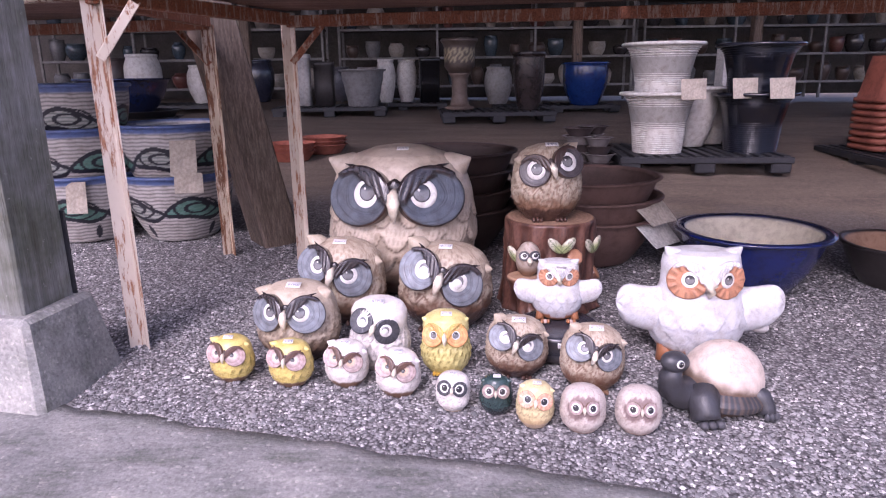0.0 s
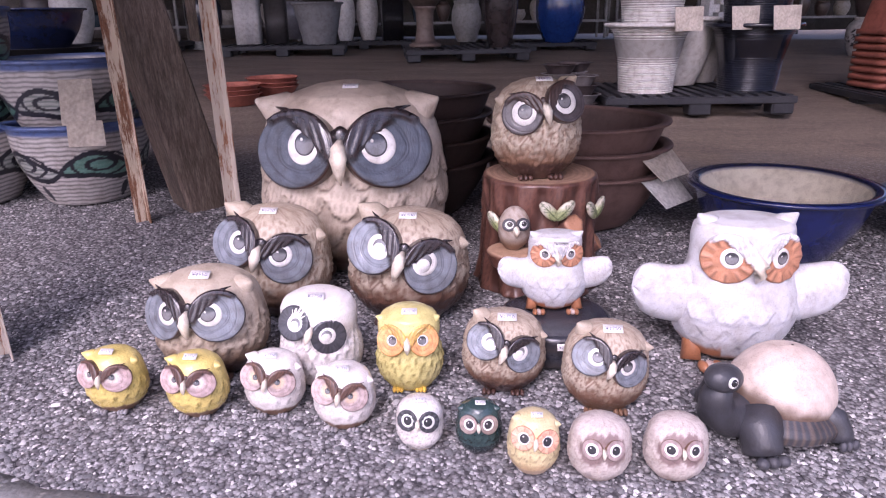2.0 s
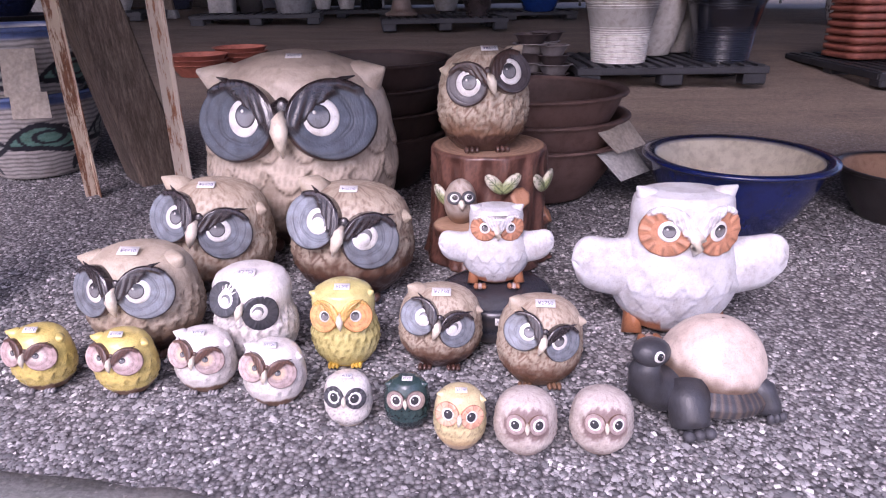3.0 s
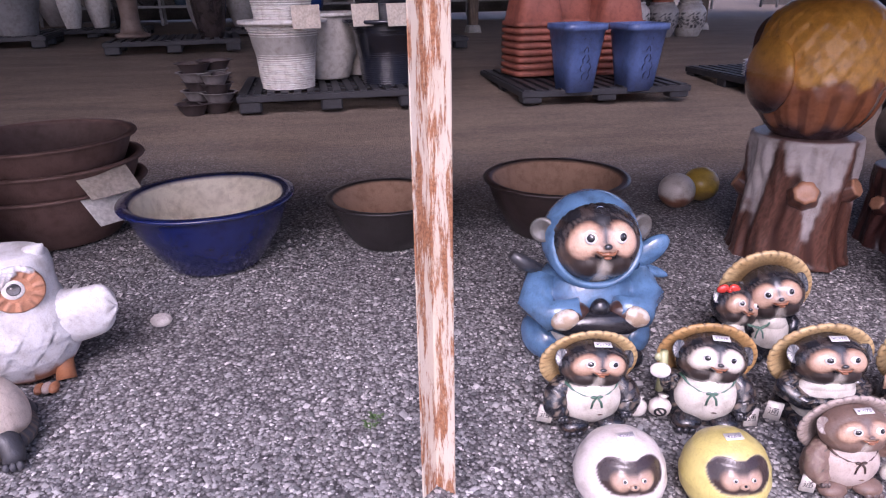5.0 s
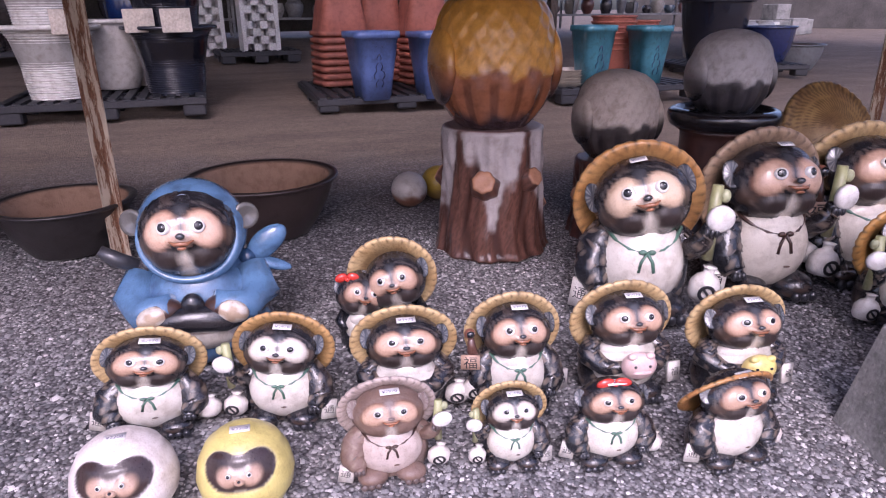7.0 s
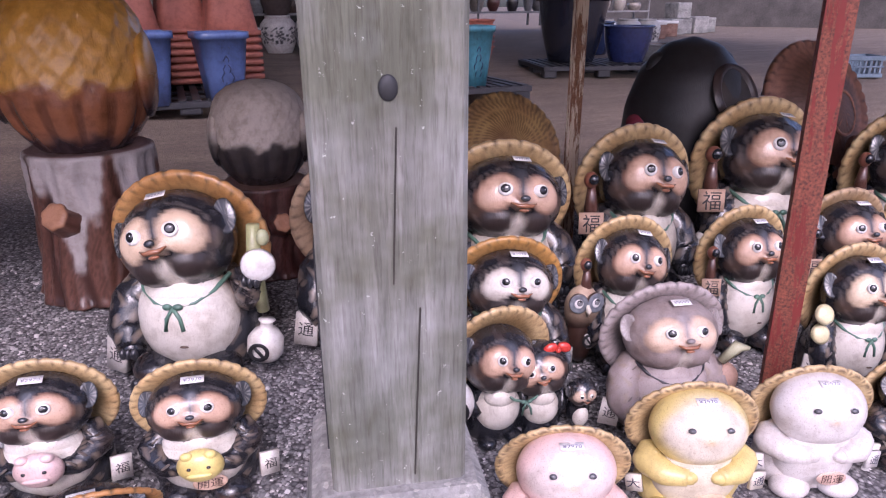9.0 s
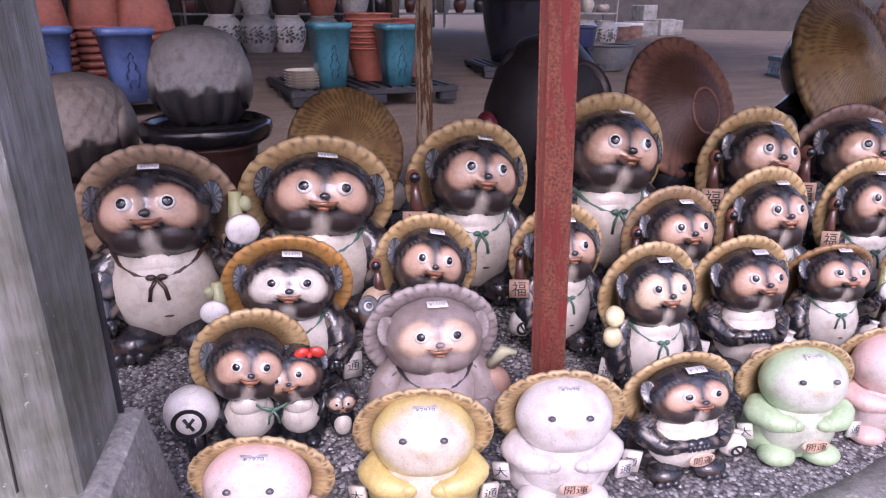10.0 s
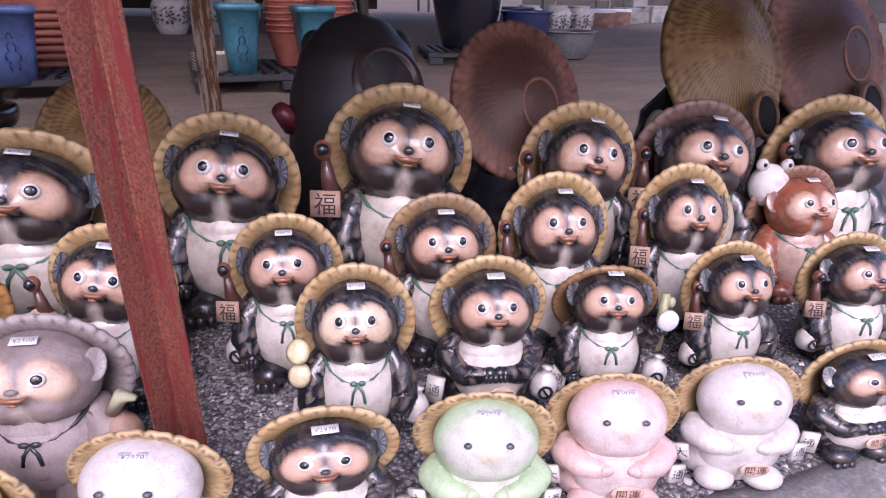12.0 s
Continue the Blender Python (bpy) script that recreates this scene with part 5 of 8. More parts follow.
def stump(W, H, m, label, bark, light, mark=True, cut=None, leaves=False):
    """A stoneware tree stump seat with bark furrows."""
    c = Clay()
    R = W / 2
    prof = spread([(0, 0), (1.06, 0), (1.0, 0.06), (0.93, 0.3), (0.9, 0.6), (0.9, 0.93), (0.92, 0.985), (0.86, 1.0), (0, 0.985)], 110)

    def bend(q, a, z):
        up = z / H
        f = np.sin(a * 11 + 1.5 * np.sin(up * 5)) * 0.035 + np.sin(a * 27 + 2 * np.sin(up * 9)) * 0.014 + np.sin(a * 58 + 3 * np.sin(up * 23)) * np.sin(up * 46 + 4 * np.sin(a * 9)) * 0.012
        return q * (1 + f * step(0.0, 0.1, 1 - up) * (q > 0.3 * R)), a, z

    def paint(p):
        up, a = p[:, 2] / H, np.arctan2(p[:, 1], p[:, 0])
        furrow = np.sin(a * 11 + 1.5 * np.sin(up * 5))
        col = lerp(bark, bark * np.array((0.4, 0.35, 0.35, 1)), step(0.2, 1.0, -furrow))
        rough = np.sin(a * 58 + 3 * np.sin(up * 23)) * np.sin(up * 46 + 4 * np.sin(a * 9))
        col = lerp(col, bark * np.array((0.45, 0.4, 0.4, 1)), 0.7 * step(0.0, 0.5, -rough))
        drip = 0.62 + 0.3 * np.sin(a * 5 + 2.2) + 0.12 * np.sin(a * 13) + 0.08 * wobble(p / W, 14, 1.0)
        col = lerp(col, light, step(-0.06, 0.1, up - drip) * (0.9 if mark else 0.12))
        top = (np.hypot(p[:, 0], p[:, 1]) < 0.88 * R) & (up > 0.95)
        rings = 0.5 + 0.5 * np.sin(np.hypot(p[:, 0] * 1.1, p[:, 1]) / R * 60)
        return np.where(top[:, None], lerp(cut if cut is not None else light, bark, rings * 0.4), col)
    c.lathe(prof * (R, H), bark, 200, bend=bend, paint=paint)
    root = thing("tree_stump_seat", label, "garden seat", m)
    c.make("trunk", Matrix(), "", "").parent = root
    for a, z, s in ((-2.2, 0.6, 1.0), (-1.2, 0.62, 0.8), (-0.3, 0.35, 0.7), (2.4, 0.55, 0.9)):
        c = Clay()
        stub = turned((R * 0.86 * math.cos(a), R * 0.86 * math.sin(a), z * H), 62, 0, math.degrees(a) + 90)
        c.lathe(spread([(0.15, -0.3), (0.13, 0.0), (0.105, 0.07), (0.1, 0.1), (0.085, 0.112), (0, 0.105)], 22) * (W * s, W * s), bark, 28, m=stub, bend=lambda q, b, zz: (q * (1 + 0.06 * np.sin(b * 7)), b, zz),
                paint=lambda p: lerp(lerp(bark, bark * np.array((0.5, 0.45, 0.45, 1)), (np.sin(np.arctan2(p[:, 1], p[:, 0]) * 9) > 0.4) * 0.7), rgb(0.42, 0.21, 0.12, 0.35), step(0.085, 0.1, p[:, 2] / (W * s))))
        c.make("branch_stub", Matrix(), "", "").parent = root
    if leaves:
        for a, z in ((-2.35, 0.62), (-1.5, 0.76), (-0.75, 0.72), (-2.1, 0.2)):
            for k in (-1, 1):
                mm = turned((R * 1.0 * math.cos(a), R * 1.0 * math.sin(a), z * H), 90, 0, math.degrees(a) + 90) @ turned((k * 0.06 * W, 0.03 * W, 0), 0, 0, -k * 44)
                c = Clay()
                c.ball((0, 0, 0.004), (0.048 * W, 0.1 * W, 0.011), rgb(0.36, 0.37, 0.22, 0.35), m=mm, n=24, rings=18,
                       paint=lambda u: lerp(lerp(rgb(0.3, 0.34, 0.16, 0.3), rgb(0.55, 0.52, 0.42, 0.3), step(-0.1, 0.7, u[:, 1] + np.abs(u[:, 0]) * 0.5)), rgb(0.06, 0.085, 0.03, 0.35), 0.8 * ((np.abs(u[:, 0]) < 0.1) | (np.mod(u[:, 1] * 3 - np.abs(u[:, 0]) * 1.5, 1) < 0.16))))
                c.make("leaf", Matrix(), "", "").parent = root
        o = turned((-0.27 * W, -0.43 * W, 0.45 * H)) @ np.diag((1.45, 1.3, 1.3, 1))
        c = Clay()
        c.lathe(spread([(0, -0.1), (0.12, -0.1), (0.14, -0.03), (0.145, -0.005), (0.13, 0.0), (0, 0.0)], 20) * (W, 0.4), bark, 30, m=o, paint=lambda p: lerp(bark, rgb(0.45, 0.29, 0.19, 0.4), step(-0.006, -0.001, p[:, 2])))
        c.make("ledge", Matrix(), "", "").parent = root
        c = Clay()
        c.ball((0, 0, 0.05), (0.085 * W, 0.075 * W, 0.055), FUZZ_C, m=o, n=24, rings=16, paint=lambda u: lerp(lerp(BROWN, FUZZ_C, step(-0.7, -0.2, u[:, 2])), BROWN, 0.5 * (np.sin(u[:, 0] * 14) * np.sin(u[:, 2] * 12) > 0.3)))
        for s in (-1, 1):
            eye(c, o @ turned((s * 0.036 * W, -0.07 * W, 0.068), 80, 0, s * 16), 0.038 * W, 0.6, 0.4, plate=COAL)
        c.tube([(0, -0.065 * W, 0.066), (0, -0.095 * W, 0.054), (0, -0.09 * W, 0.04)], [0.004, 0.008, 0.002], BEAK, 6, o)
        c.make("owlet", Matrix(), "", "").parent = root
    return root


FUZZ_C = rgb(0.4, 0.34, 0.29, 0.5)
NAVY, TERRA, DARKCLAY = rgb(0.01, 0.018, 0.1, 0.1), rgb(0.36, 0.115, 0.075, 0.6), rgb(0.06, 0.045, 0.042, 0.35)
BARE = rgb(0.42, 0.26, 0.17, 0.7)
pot("wide_basin", 0.6, 0.27, NAVY, rgb(0.76, 0.7, 0.56, 0.4), stand(1.36, 2.77), "wide navy blue glazed basin with roped rim and cream inside", "basin", foot=0.58, belly=0.06, rim=0.07, rope=60, wall=0.1, fleck=0.1)
pot("wide_basin", 0.48, 0.2, rgb(0.035, 0.03, 0.03, 0.3), BARE, stand(2.06, 2.8), "dark glazed basin with scalloped rim and clay inside", "basin", foot=0.6, belly=0.05, rim=0.06, rope=24, wall=0.08)
pot("wide_basin", 0.6, 0.245, rgb(0.05, 0.034, 0.03, 0.3), BARE, stand(2.8, 2.75), "dark brown glazed basin with clay inside", "basin", foot=0.62, belly=0.05, rim=0.05, wall=0.08)
for x, y, n, tone in ((0.72, 3.2, 3, 1.9), (0.02, 3.36, 4, 0.6)):
    for i in range(n):
        pot("clay_bowl", 0.7 - 0.012 * (i % 2), 0.235, rgb(0.085 * tone, 0.05 * tone, 0.042 * tone, 0.6), rgb(0.06 * tone, 0.038 * tone, 0.032 * tone, 0.7), stand(x + 0.012 * math.sin(i * 2.3), y, i * 31, 0.093 * i), "brown unglazed clay bowl nested in a stack", "bowl", foot=0.64, belly=0.04, rim=0.05, group="stack of brown bowls")


def card(x, y, z, w, h, rx, rz, mat=CARD, marks=0):
    ob = thing("price_card", "loose cardboard price card tucked between pots", "card", pose(x, y, z, rx, 0, rz), "price cards")
    bm = bmesh.new()
    box_bm(bm, (w, h, 0.004), (0, 0, 0))
    for v in bm.verts:
        v.co.z += 0.012 * math.sin(v.co.x * 9) * (v.co.y > 0)
    part("sheet", bm, mat, ob)
    return ob


card(0.99, 2.94, 0.5, 0.2, 0.13, 40, 40)
card(1.0, 2.92, 0.41, 0.2, 0.15, 40, 40, PAPER)


def stripes(pts, col, W, H):
    """Blue rim, combed pale stripes and a band of dark scrolls with green leaves."""
    up, a = pts[:, 2] / H, np.arctan2(pts[:, 1], pts[:, 0])
    comb = (0.5 + 0.5 * np.sin(up * 118 + 0.8 * np.sin(a * 7) + 0.4 * np.sin(a * 23))) ** 2
    c = lerp(rgb(0.56, 0.53, 0.5, 0.4), rgb(0.13, 0.12, 0.13, 0.4), comb * 0.85)
    wave = 0.48 + 0.05 * np.sin(a * 5 + 0.6)
    span = 0.14 * np.abs(np.sin(a * 2.5 + 0.7)) ** 0.7
    c = lerp(c, rgb(0.1, 0.25, 0.2, 0.25), (np.abs(up - wave) < span) * (0.25 + 0.65 * (np.sin(a * 2.5 + 0.7) > 0)))
    c = lerp(c, rgb(0.018, 0.018, 0.028, 0.3), np.abs(np.abs(up - wave) - span) < 0.03)
    curl = np.hypot((a * 2.5 / math.pi + 0.22) % 1 - 0.5, (up - 0.52) * 2.4)
    c = lerp(c, rgb(0.018, 0.018, 0.028, 0.3), (np.abs(curl - 0.17) < 0.035) | (np.abs(curl - 0.34) < 0.025))
    c = lerp(c, rgb(0.02, 0.02, 0.03, 0.3), ((a % 1.57 - 0.8) ** 2 * 2.6 + (up - 0.16) ** 2 < 0.012) * 1.0)
    return lerp(c, rgb(0.09, 0.14, 0.32, 0.25), step(0.86, 0.9, up))


for x, y, zs, W in ((-1.45, 3.56, (0, 0.26), 0.57), (-1.95, 3.52, (0, 0.24, 0.46), 0.56)):
    for i, z in enumerate(zs):
        pot("striped_planter", W, 0.36, CREAM, rgb(0.5, 0.5, 0.5, 0.5), stand(x, y, 40 * i + x * 50, z), "combed grey planter with blue rim and green leaf band", "planter", foot=0.62, belly=0.1, rim=0.04, bands=stripes, group="stacked striped planters", n=220)
card(-1.3, 3.27, 0.74, 0.13, 0.18, 75, 8)
card(-1.27, 3.23, 0.62, 0.14, 0.1, 80, 8, CARD)
card(-1.85, 3.24, 0.55, 0.1, 0.16, 80, 6, CARD)
tray = rgb(0.03, 0.028, 0.03, 0.4)
for i in range(3):
    pot("saucer", 0.85, 0.07, tray, tray, stand(-2.66, 5.6, 0, 0.28 + 0.055 * i), "black plastic tray in a stack", "tray", foot=0.85, group="stacked trays")
pot("wide_basin", 0.8, 0.28, tray, tray, stand(-2.66, 5.6, 0, 0.0), "black upturned tub under trays", "tub", foot=0.9)
pot("wide_basin", 0.72, 0.27, rgb(0.012, 0.02, 0.06, 0.12), rgb(0.2, 0.2, 0.22, 0.4), stand(-2.66, 5.6, 0, 0.45), "navy glazed basin on black trays", "basin", foot=0.62, belly=0.06, rope=44, rim=0.05)


def scrolls(pts, col, W, H):
    up, a = pts[:, 2] / H, np.arctan2(pts[:, 1], pts[:, 0])
    ring = np.abs(np.hypot((a * 2 % 1.6 - 0.8), (up - 0.5) * 3) - 0.45) < 0.1
    return lerp(lerp(rgb(0.16, 0.2, 0.23, 0.3), rgb(0.09, 0.1, 0.12, 0.3), 0.5 + 0.5 * np.sin(up * 60)), rgb(0.02, 0.025, 0.03, 0.3), ring)


pot("glazed_planter", 0.66, 0.5, CREAM, tray, stand(-3.75, 6.2, 0, 0.14), "grey-blue planter with dark scroll pattern", "planter", foot=0.66, bands=scrolls, belly=0.05)
pallet(-3.7, 6.2, 0)
for x, y, W in ((-1.35, 5.85, 0.42), (-1.12, 6.25, 0.42)):
    for i in range(3):
        pot("saucer", W, 0.09, TERRA, TERRA, stand(x, y, 0, 0.035 * i), "terracotta saucer in a low stack", "saucer", foot=0.72, group="terracotta saucers")

# pallet with ribbed pots
RIBW, RIBB = rgb(0.66, 0.64, 0.61, 0.4), rgb(0.012, 0.014, 0.024, 0.12)
pallet(2.15, 5.72, -4, 1.36, 1.12)


def ribbed_pot(x, y, up, colour, word, W=0.6, H=0.5):
    return pot("ribbed_pot", W, H, colour, colour * np.array((0.5, 0.5, 0.5, 1)), stand(x, y, 0, up), word + " ribbed flower pot with flared rim", "pot", foot=0.66, flare=3.2, belly=0.06, ribs=30, rim=0.1, wall=0.1, group="ribbed pots on the pallet", fleck=0.08, n=40)


for i in range(2):
    ribbed_pot(1.83, 5.55, 0.14 + 0.39 * i, RIBW, "white")
    ribbed_pot(2.62, 5.55, 0.14 + 0.39 * i, RIBB, "glossy black", 0.62, 0.5)
for x, y, W, H, c0 in ((2.2, 5.9, 0.5, 0.52, RIBW), (2.45, 6.05, 0.42, 0.5, rgb(0.5, 0.48, 0.45, 0.5))):
    pot("tall_pot", W, H, c0, c0 * 0.7, stand(x, y, 0, 0.14), "plain off-white flower pot", "pot", foot=0.6, belly=0.12, rim=0.08, mouth=-0.1)
for x, y, z in ((1.98, 5.22, 1.0), (2.66, 5.19, 1.0), (2.42, 5.3, 1.0)):
    card(x, y, z, 0.2, 0.16, 80, 6, CARD)
LIMP = rgb(0.06, 0.045, 0.045, 0.5)
rng = random.Random(5)
for i in range(5):
    for j, (x, y) in enumerate(((1.16, 5.5), (1.3, 5.4), (1.28, 5.62), (1.12, 5.35))):
        if i > (4, 3, 4, 0)[j]:
            continue
        # every second pot is paler, in place of paper laid between them
        pot("bonsai_pot", 0.23 + rng.uniform(-0.02, 0.02), 0.085, lerp(LIMP, rgb(0.35, 0.33, 0.33, 0.4), rng.uniform(0.4, 1.0) * (i % 2)), LIMP, stand(x + rng.uniform(-0.015, 0.015), y, rng.uniform(0, 90), 0.066 * i), "small dark bonsai pot with wavy rim in a pile", "pot", foot=0.6, rope=12, rim=0.12, n=36, group="bonsai pots")

# second row of pallets
pallet(0.72, 8.95, 2, 1.46)
pot("urn", 0.42, 0.75, rgb(0.045, 0.035, 0.035, 0.15), DARKCLAY, stand(1.15, 8.75, 0, 0.14), "dark marbled glazed jar", "jar", foot=0.62, belly=0.12, rim=0.05, fleck=0.6)


def pedestal_pot(x, y, up):
    c = Clay()
    c.lathe(spread([(0, 0), (0.2, 0), (0.2, 0.03), (0.13, 0.06), (0.1, 0.2), (0.11, 0.42), (0.15, 0.47), (0, 0.48)], 24), rgb(0.15, 0.11, 0.09, 0.5), 28)
    c.lathe(spread([(0, 0.46), (0.14, 0.47), (0.2, 0.55), (0.21, 0.83), (0.25, 0.87), (0.25, 0.91), (0.21, 0.91), (0.19, 0.6), (0, 0.58)], 34), DARKCLAY, 40,
            paint=lambda p: lerp(rgb(0.08, 0.06, 0.05, 0.4), rgb(0.36, 0.31, 0.2, 0.4), (np.abs(p[:, 2] - 0.7) < 0.09) * (np.sin(np.arctan2(p[:, 1], p[:, 0]) * 16 + np.sin(p[:, 2] * 60) * 2) > -0.3)))
    return c.make("pedestal_urn", stand(x, y, 0, up), "dark clay urn with carved band on a tall foot", "urn")


pedestal_pot(0.25, 8.95, 0.14)
pallet(-1.6, 9.85, 3, 1.6)
pot("grey_planter", 0.62, 0.52, rgb(0.2, 0.2, 0.205, 0.5), DARKCLAY, stand(-1.12, 9.6, 0, 0.14), "grey banded planter on a pallet", "planter", foot=0.68, ribs=3, rim=0.08)
square_pot("tall_box_planter", 0.34, 0.72, rgb(0.62, 0.6, 0.57, 0.5), stand(-2.05, 9.7, 5, 0.14), "tall white box planter", foot=0.95, lip=0.0)
square_pot("tall_box_planter", 0.3, 0.62, rgb(0.06, 0.055, 0.055, 0.4), stand(-1.72, 9.9, 5, 0.14), "tall dark box planter", foot=0.95, lip=0.0)
for x, y, W, H, c0, word in ((-0.95, 11.6, 0.3, 0.72, RIBW, "white"), (-0.6, 11.8, 0.32, 0.72, RIBW, "white"), (0.95, 11.1, 0.42, 0.6, rgb(0.3, 0.29, 0.28, 0.4), "grey"), (1.5, 11.5, 0.4, 0.62, rgb(0.36, 0.35, 0.34, 0.4), "pale grey"), (-3.1, 11.4, 0.5, 0.7, rgb(0.03, 0.035, 0.06, 0.2), "dark blue"), (-3.8, 10.8, 0.5, 0.6, RIBW, "white"), (-4.6, 10.4, 0.5, 0.75, RIBW, "white"), (-5.2, 10.8, 0.5, 0.7, DARKCLAY, "dark"), (-1.9, 12.2, 0.5, 0.6, rgb(0.12, 0.12, 0.14, 0.3), "slate"), (-1.3, 12.4, 0.5, 0.6, rgb(0.2, 0.19, 0.19, 0.3), "grey")):
    pot("tall_vase", W, H, c0, DARKCLAY, stand(x, y, 0, 0.12), word + " glazed tall vase", "vase", foot=0.66, belly=0.24, mouth=0.12, rim=0.05, n=32, group="tall vases at the back")
square_pot("tall_box_planter", 0.36, 0.75, rgb(0.012, 0.012, 0.015, 0.2), stand(-0.2, 11.6, 8, 0.12), "glossy black square vase", foot=0.9, lip=0.0)
pot("blue_jar", 0.72, 0.68, rgb(0.012, 0.045, 0.2, 0.1), DARKCLAY, stand(2.35, 10.9, 0, 0.12), "deep blue glazed planter jar", "planter", foot=0.6, belly=0.16, rim=0.08)
pallet(-0.65, 11.7, 0, 1.5, 0.9, 0.12)
pallet(1.9, 11.2, 0, 2.0, 1.0, 0.12)
pallet(-4.3, 10.6, 0, 2.2, 1.2, 0.12)


def shelf_rack(x0, x1, y, label, levels=(0.35, 0.95, 1.55, 2.15)):
    ob = thing("storage_shelf", label, "shelf", pose(0, 0, gz(0, 20)), "storage shelves at the back", "structure")
    n = max(2, round((x1 - x0) / 2.0))
    for i in range(n + 1):
        for dy in (0, 0.6):
            bar("upright", (x0 + (x1 - x0) * i / n, y + dy, 0), (x0 + (x1 - x0) * i / n, y + dy, 2.6), 0.05, 0.05, STEEL, ob)
    for z in levels:
        block("board", (x1 - x0, 0.64, 0.03), ((x0 + x1) / 2, y + 0.3, z), DARK_WALL, ob)
        bar("lip", (x0, y - 0.03, z), (x1, y - 0.03, z), 0.02, 0.05, STEEL, ob)
    return ob


rng = random.Random(11)
PALETTE = (rgb(0.3, 0.27, 0.24, 0.3), rgb(0.05, 0.045, 0.05, 0.2), rgb(0.16, 0.06, 0.05, 0.25), rgb(0.4, 0.37, 0.33, 0.4), rgb(0.07, 0.1, 0.13, 0.2), rgb(0.1, 0.07, 0.06, 0.3), rgb(0.2, 0.2, 0.21, 0.3))
for x0, x1, y in ((-8.5, -2.5, 14.4), (-2.2, 4.2, 14.8), (4.5, 10.5, 15.0), (11.0, 19.0, 15.4)):
    shelf_rack(x0, x1, y, "long dark steel shelf filled with jars and vases")
    for z in (0.35, 0.95, 1.55, 2.15):
        x = x0 + 0.25
        while x < x1 - 0.2:
            W = rng.uniform(0.24, 0.42)
            pot("shelf_jar", W, rng.uniform(0.22, 0.46) * (1 if z < 1.3 else 1.1), rng.choice(PALETTE), DARKCLAY, pose(x, y + 0.25, gz(0, 20) + z + 0.015), "glazed jar on a storage shelf", "jar", foot=rng.uniform(0.5, 0.7), belly=rng.uniform(0.1, 0.3), mouth=rng.uniform(0.0, 0.4), rim=0.05, n=16, group="jars on the shelves")
            x += W + rng.uniform(0.06, 0.3)

# pallet with terracotta and blue square planters
SKYB, TEAL = rgb(0.1, 0.16, 0.36, 0.3), rgb(0.055, 0.22, 0.28, 0.3)
BLUEINK = rgb(0.02, 0.03, 0.09, 0.3)
pallet(4.39, 5.75, -6, 1.44, 1.5, 0.11)
for k, (x, y) in enumerate(((4.04, 5.95), (4.46, 6.18), (4.82, 5.92))):
    for i in range(8):
        square_pot("terracotta_planter", 0.44, 0.4, TERRA, stand(x, y, 2, 0.11 + 0.4 + 0.06 * i) @ Matrix.Rotation(math.pi, 4, "X"), "upturned terracotta square planter nested in a stack", "stacked terracotta planters")
for x, y in ((4.06, 5.12), (4.58, 5.08)):
    square_pot("blue_planter", 0.36, 0.52, SKYB, stand(x, y, 4, 0.11), "periwinkle blue square planter with scroll drawing", "blue planters", foot=0.66, sign=BLUEINK)
pallet(6.55, 5.5, -6, 1.5, 1.3)
for x, y in ((6.14, 5.08), (6.74, 5.04)):
    square_pot("teal_planter", 0.32, 0.54, TEAL, stand(x, y, -4, 0.14), "teal square planter with scroll drawing", "teal planters", foot=0.66, sign=BLUEINK)
for x, y, n in ((6.68, 5.5, 7), (7.1, 5.65, 6)):
    for i in range(n):
        pot("terracotta_pot", 0.42, 0.3, TERRA, TERRA, stand(x, y, 0, 0.14 + 0.05 * i), "round terracotta pot nested in a stack", "pot", foot=0.66, rim=0.06, group="stacked terracotta pots", n=36)
for i in range(6):
    pot("saucer", 0.34, 0.03, rgb(0.6, 0.55, 0.47, 0.5), CREAM, stand(5.95, 5.2, 0, 0.14 + 0.024 * i), "cream saucer in a stack on the pallet", "saucer", foot=0.8, group="cream saucers")


def lattice_block(x, y, up):
    ob = thing("lattice_block", "white concrete screen block with square holes", "screen block", stand(x, y, 6, up))
    bm = bmesh.new()
    n, h, w = 9, 0.78, 0.36
    for i in range(n):
        for j in range(4):
            if (i + j) % 2:
                box_bm(bm, (w / 4, 0.16, h / n), (-w / 2 + w * (j + 0.5) / 4, 0, h * (i + 0.5) / n))
    box_bm(bm, (0.05, 0.2, h + 0.06), (-w / 2 - 0.02, 0, h / 2))
    box_bm(bm, (0.05, 0.2, h + 0.06), (w / 2 + 0.02, 0, h / 2))
    box_bm(bm, (w, 0.02, h), (0, 0.07, h / 2))
    part("grid", bm, PAPER, ob)
    block("backing", (w, 0.01, h), (0, 0.085, h / 2), INK, ob)
    return ob


pallet(3.7, 8.7, 0, 0.95, 0.9)
lattice_block(3.72, 8.45, 0.14)
lattice_block(3.2, 9.5, 0.0)


def garden_stool(x, y, up, c0, word):
    def holes(pts, col, W, H):
        # the wall stays closed; dark paint stands for shade in the cut-outs
        up_, a = pts[:, 2] / H, np.arctan2(pts[:, 1], pts[:, 0])
        band = np.abs(up_ - 0.5) < 0.24
        return lerp(col, rgb(0.035, 0.035, 0.04, 0.4), band * (np.sin(a * 14 + 3 * np.sin(up_ * 14)) * np.cos(up_ * 26 + 2 * np.sin(a * 7)) > 0.15))
    return pot("garden_stool", 0.46, 0.5, c0, c0, stand(x, y, 0, up), word + " barrel stool with cut-out pattern", "garden stool", foot=0.72, belly=0.22, mouth=0.28, rim=0.04, bands=holes, n=72, group="barrel stools")


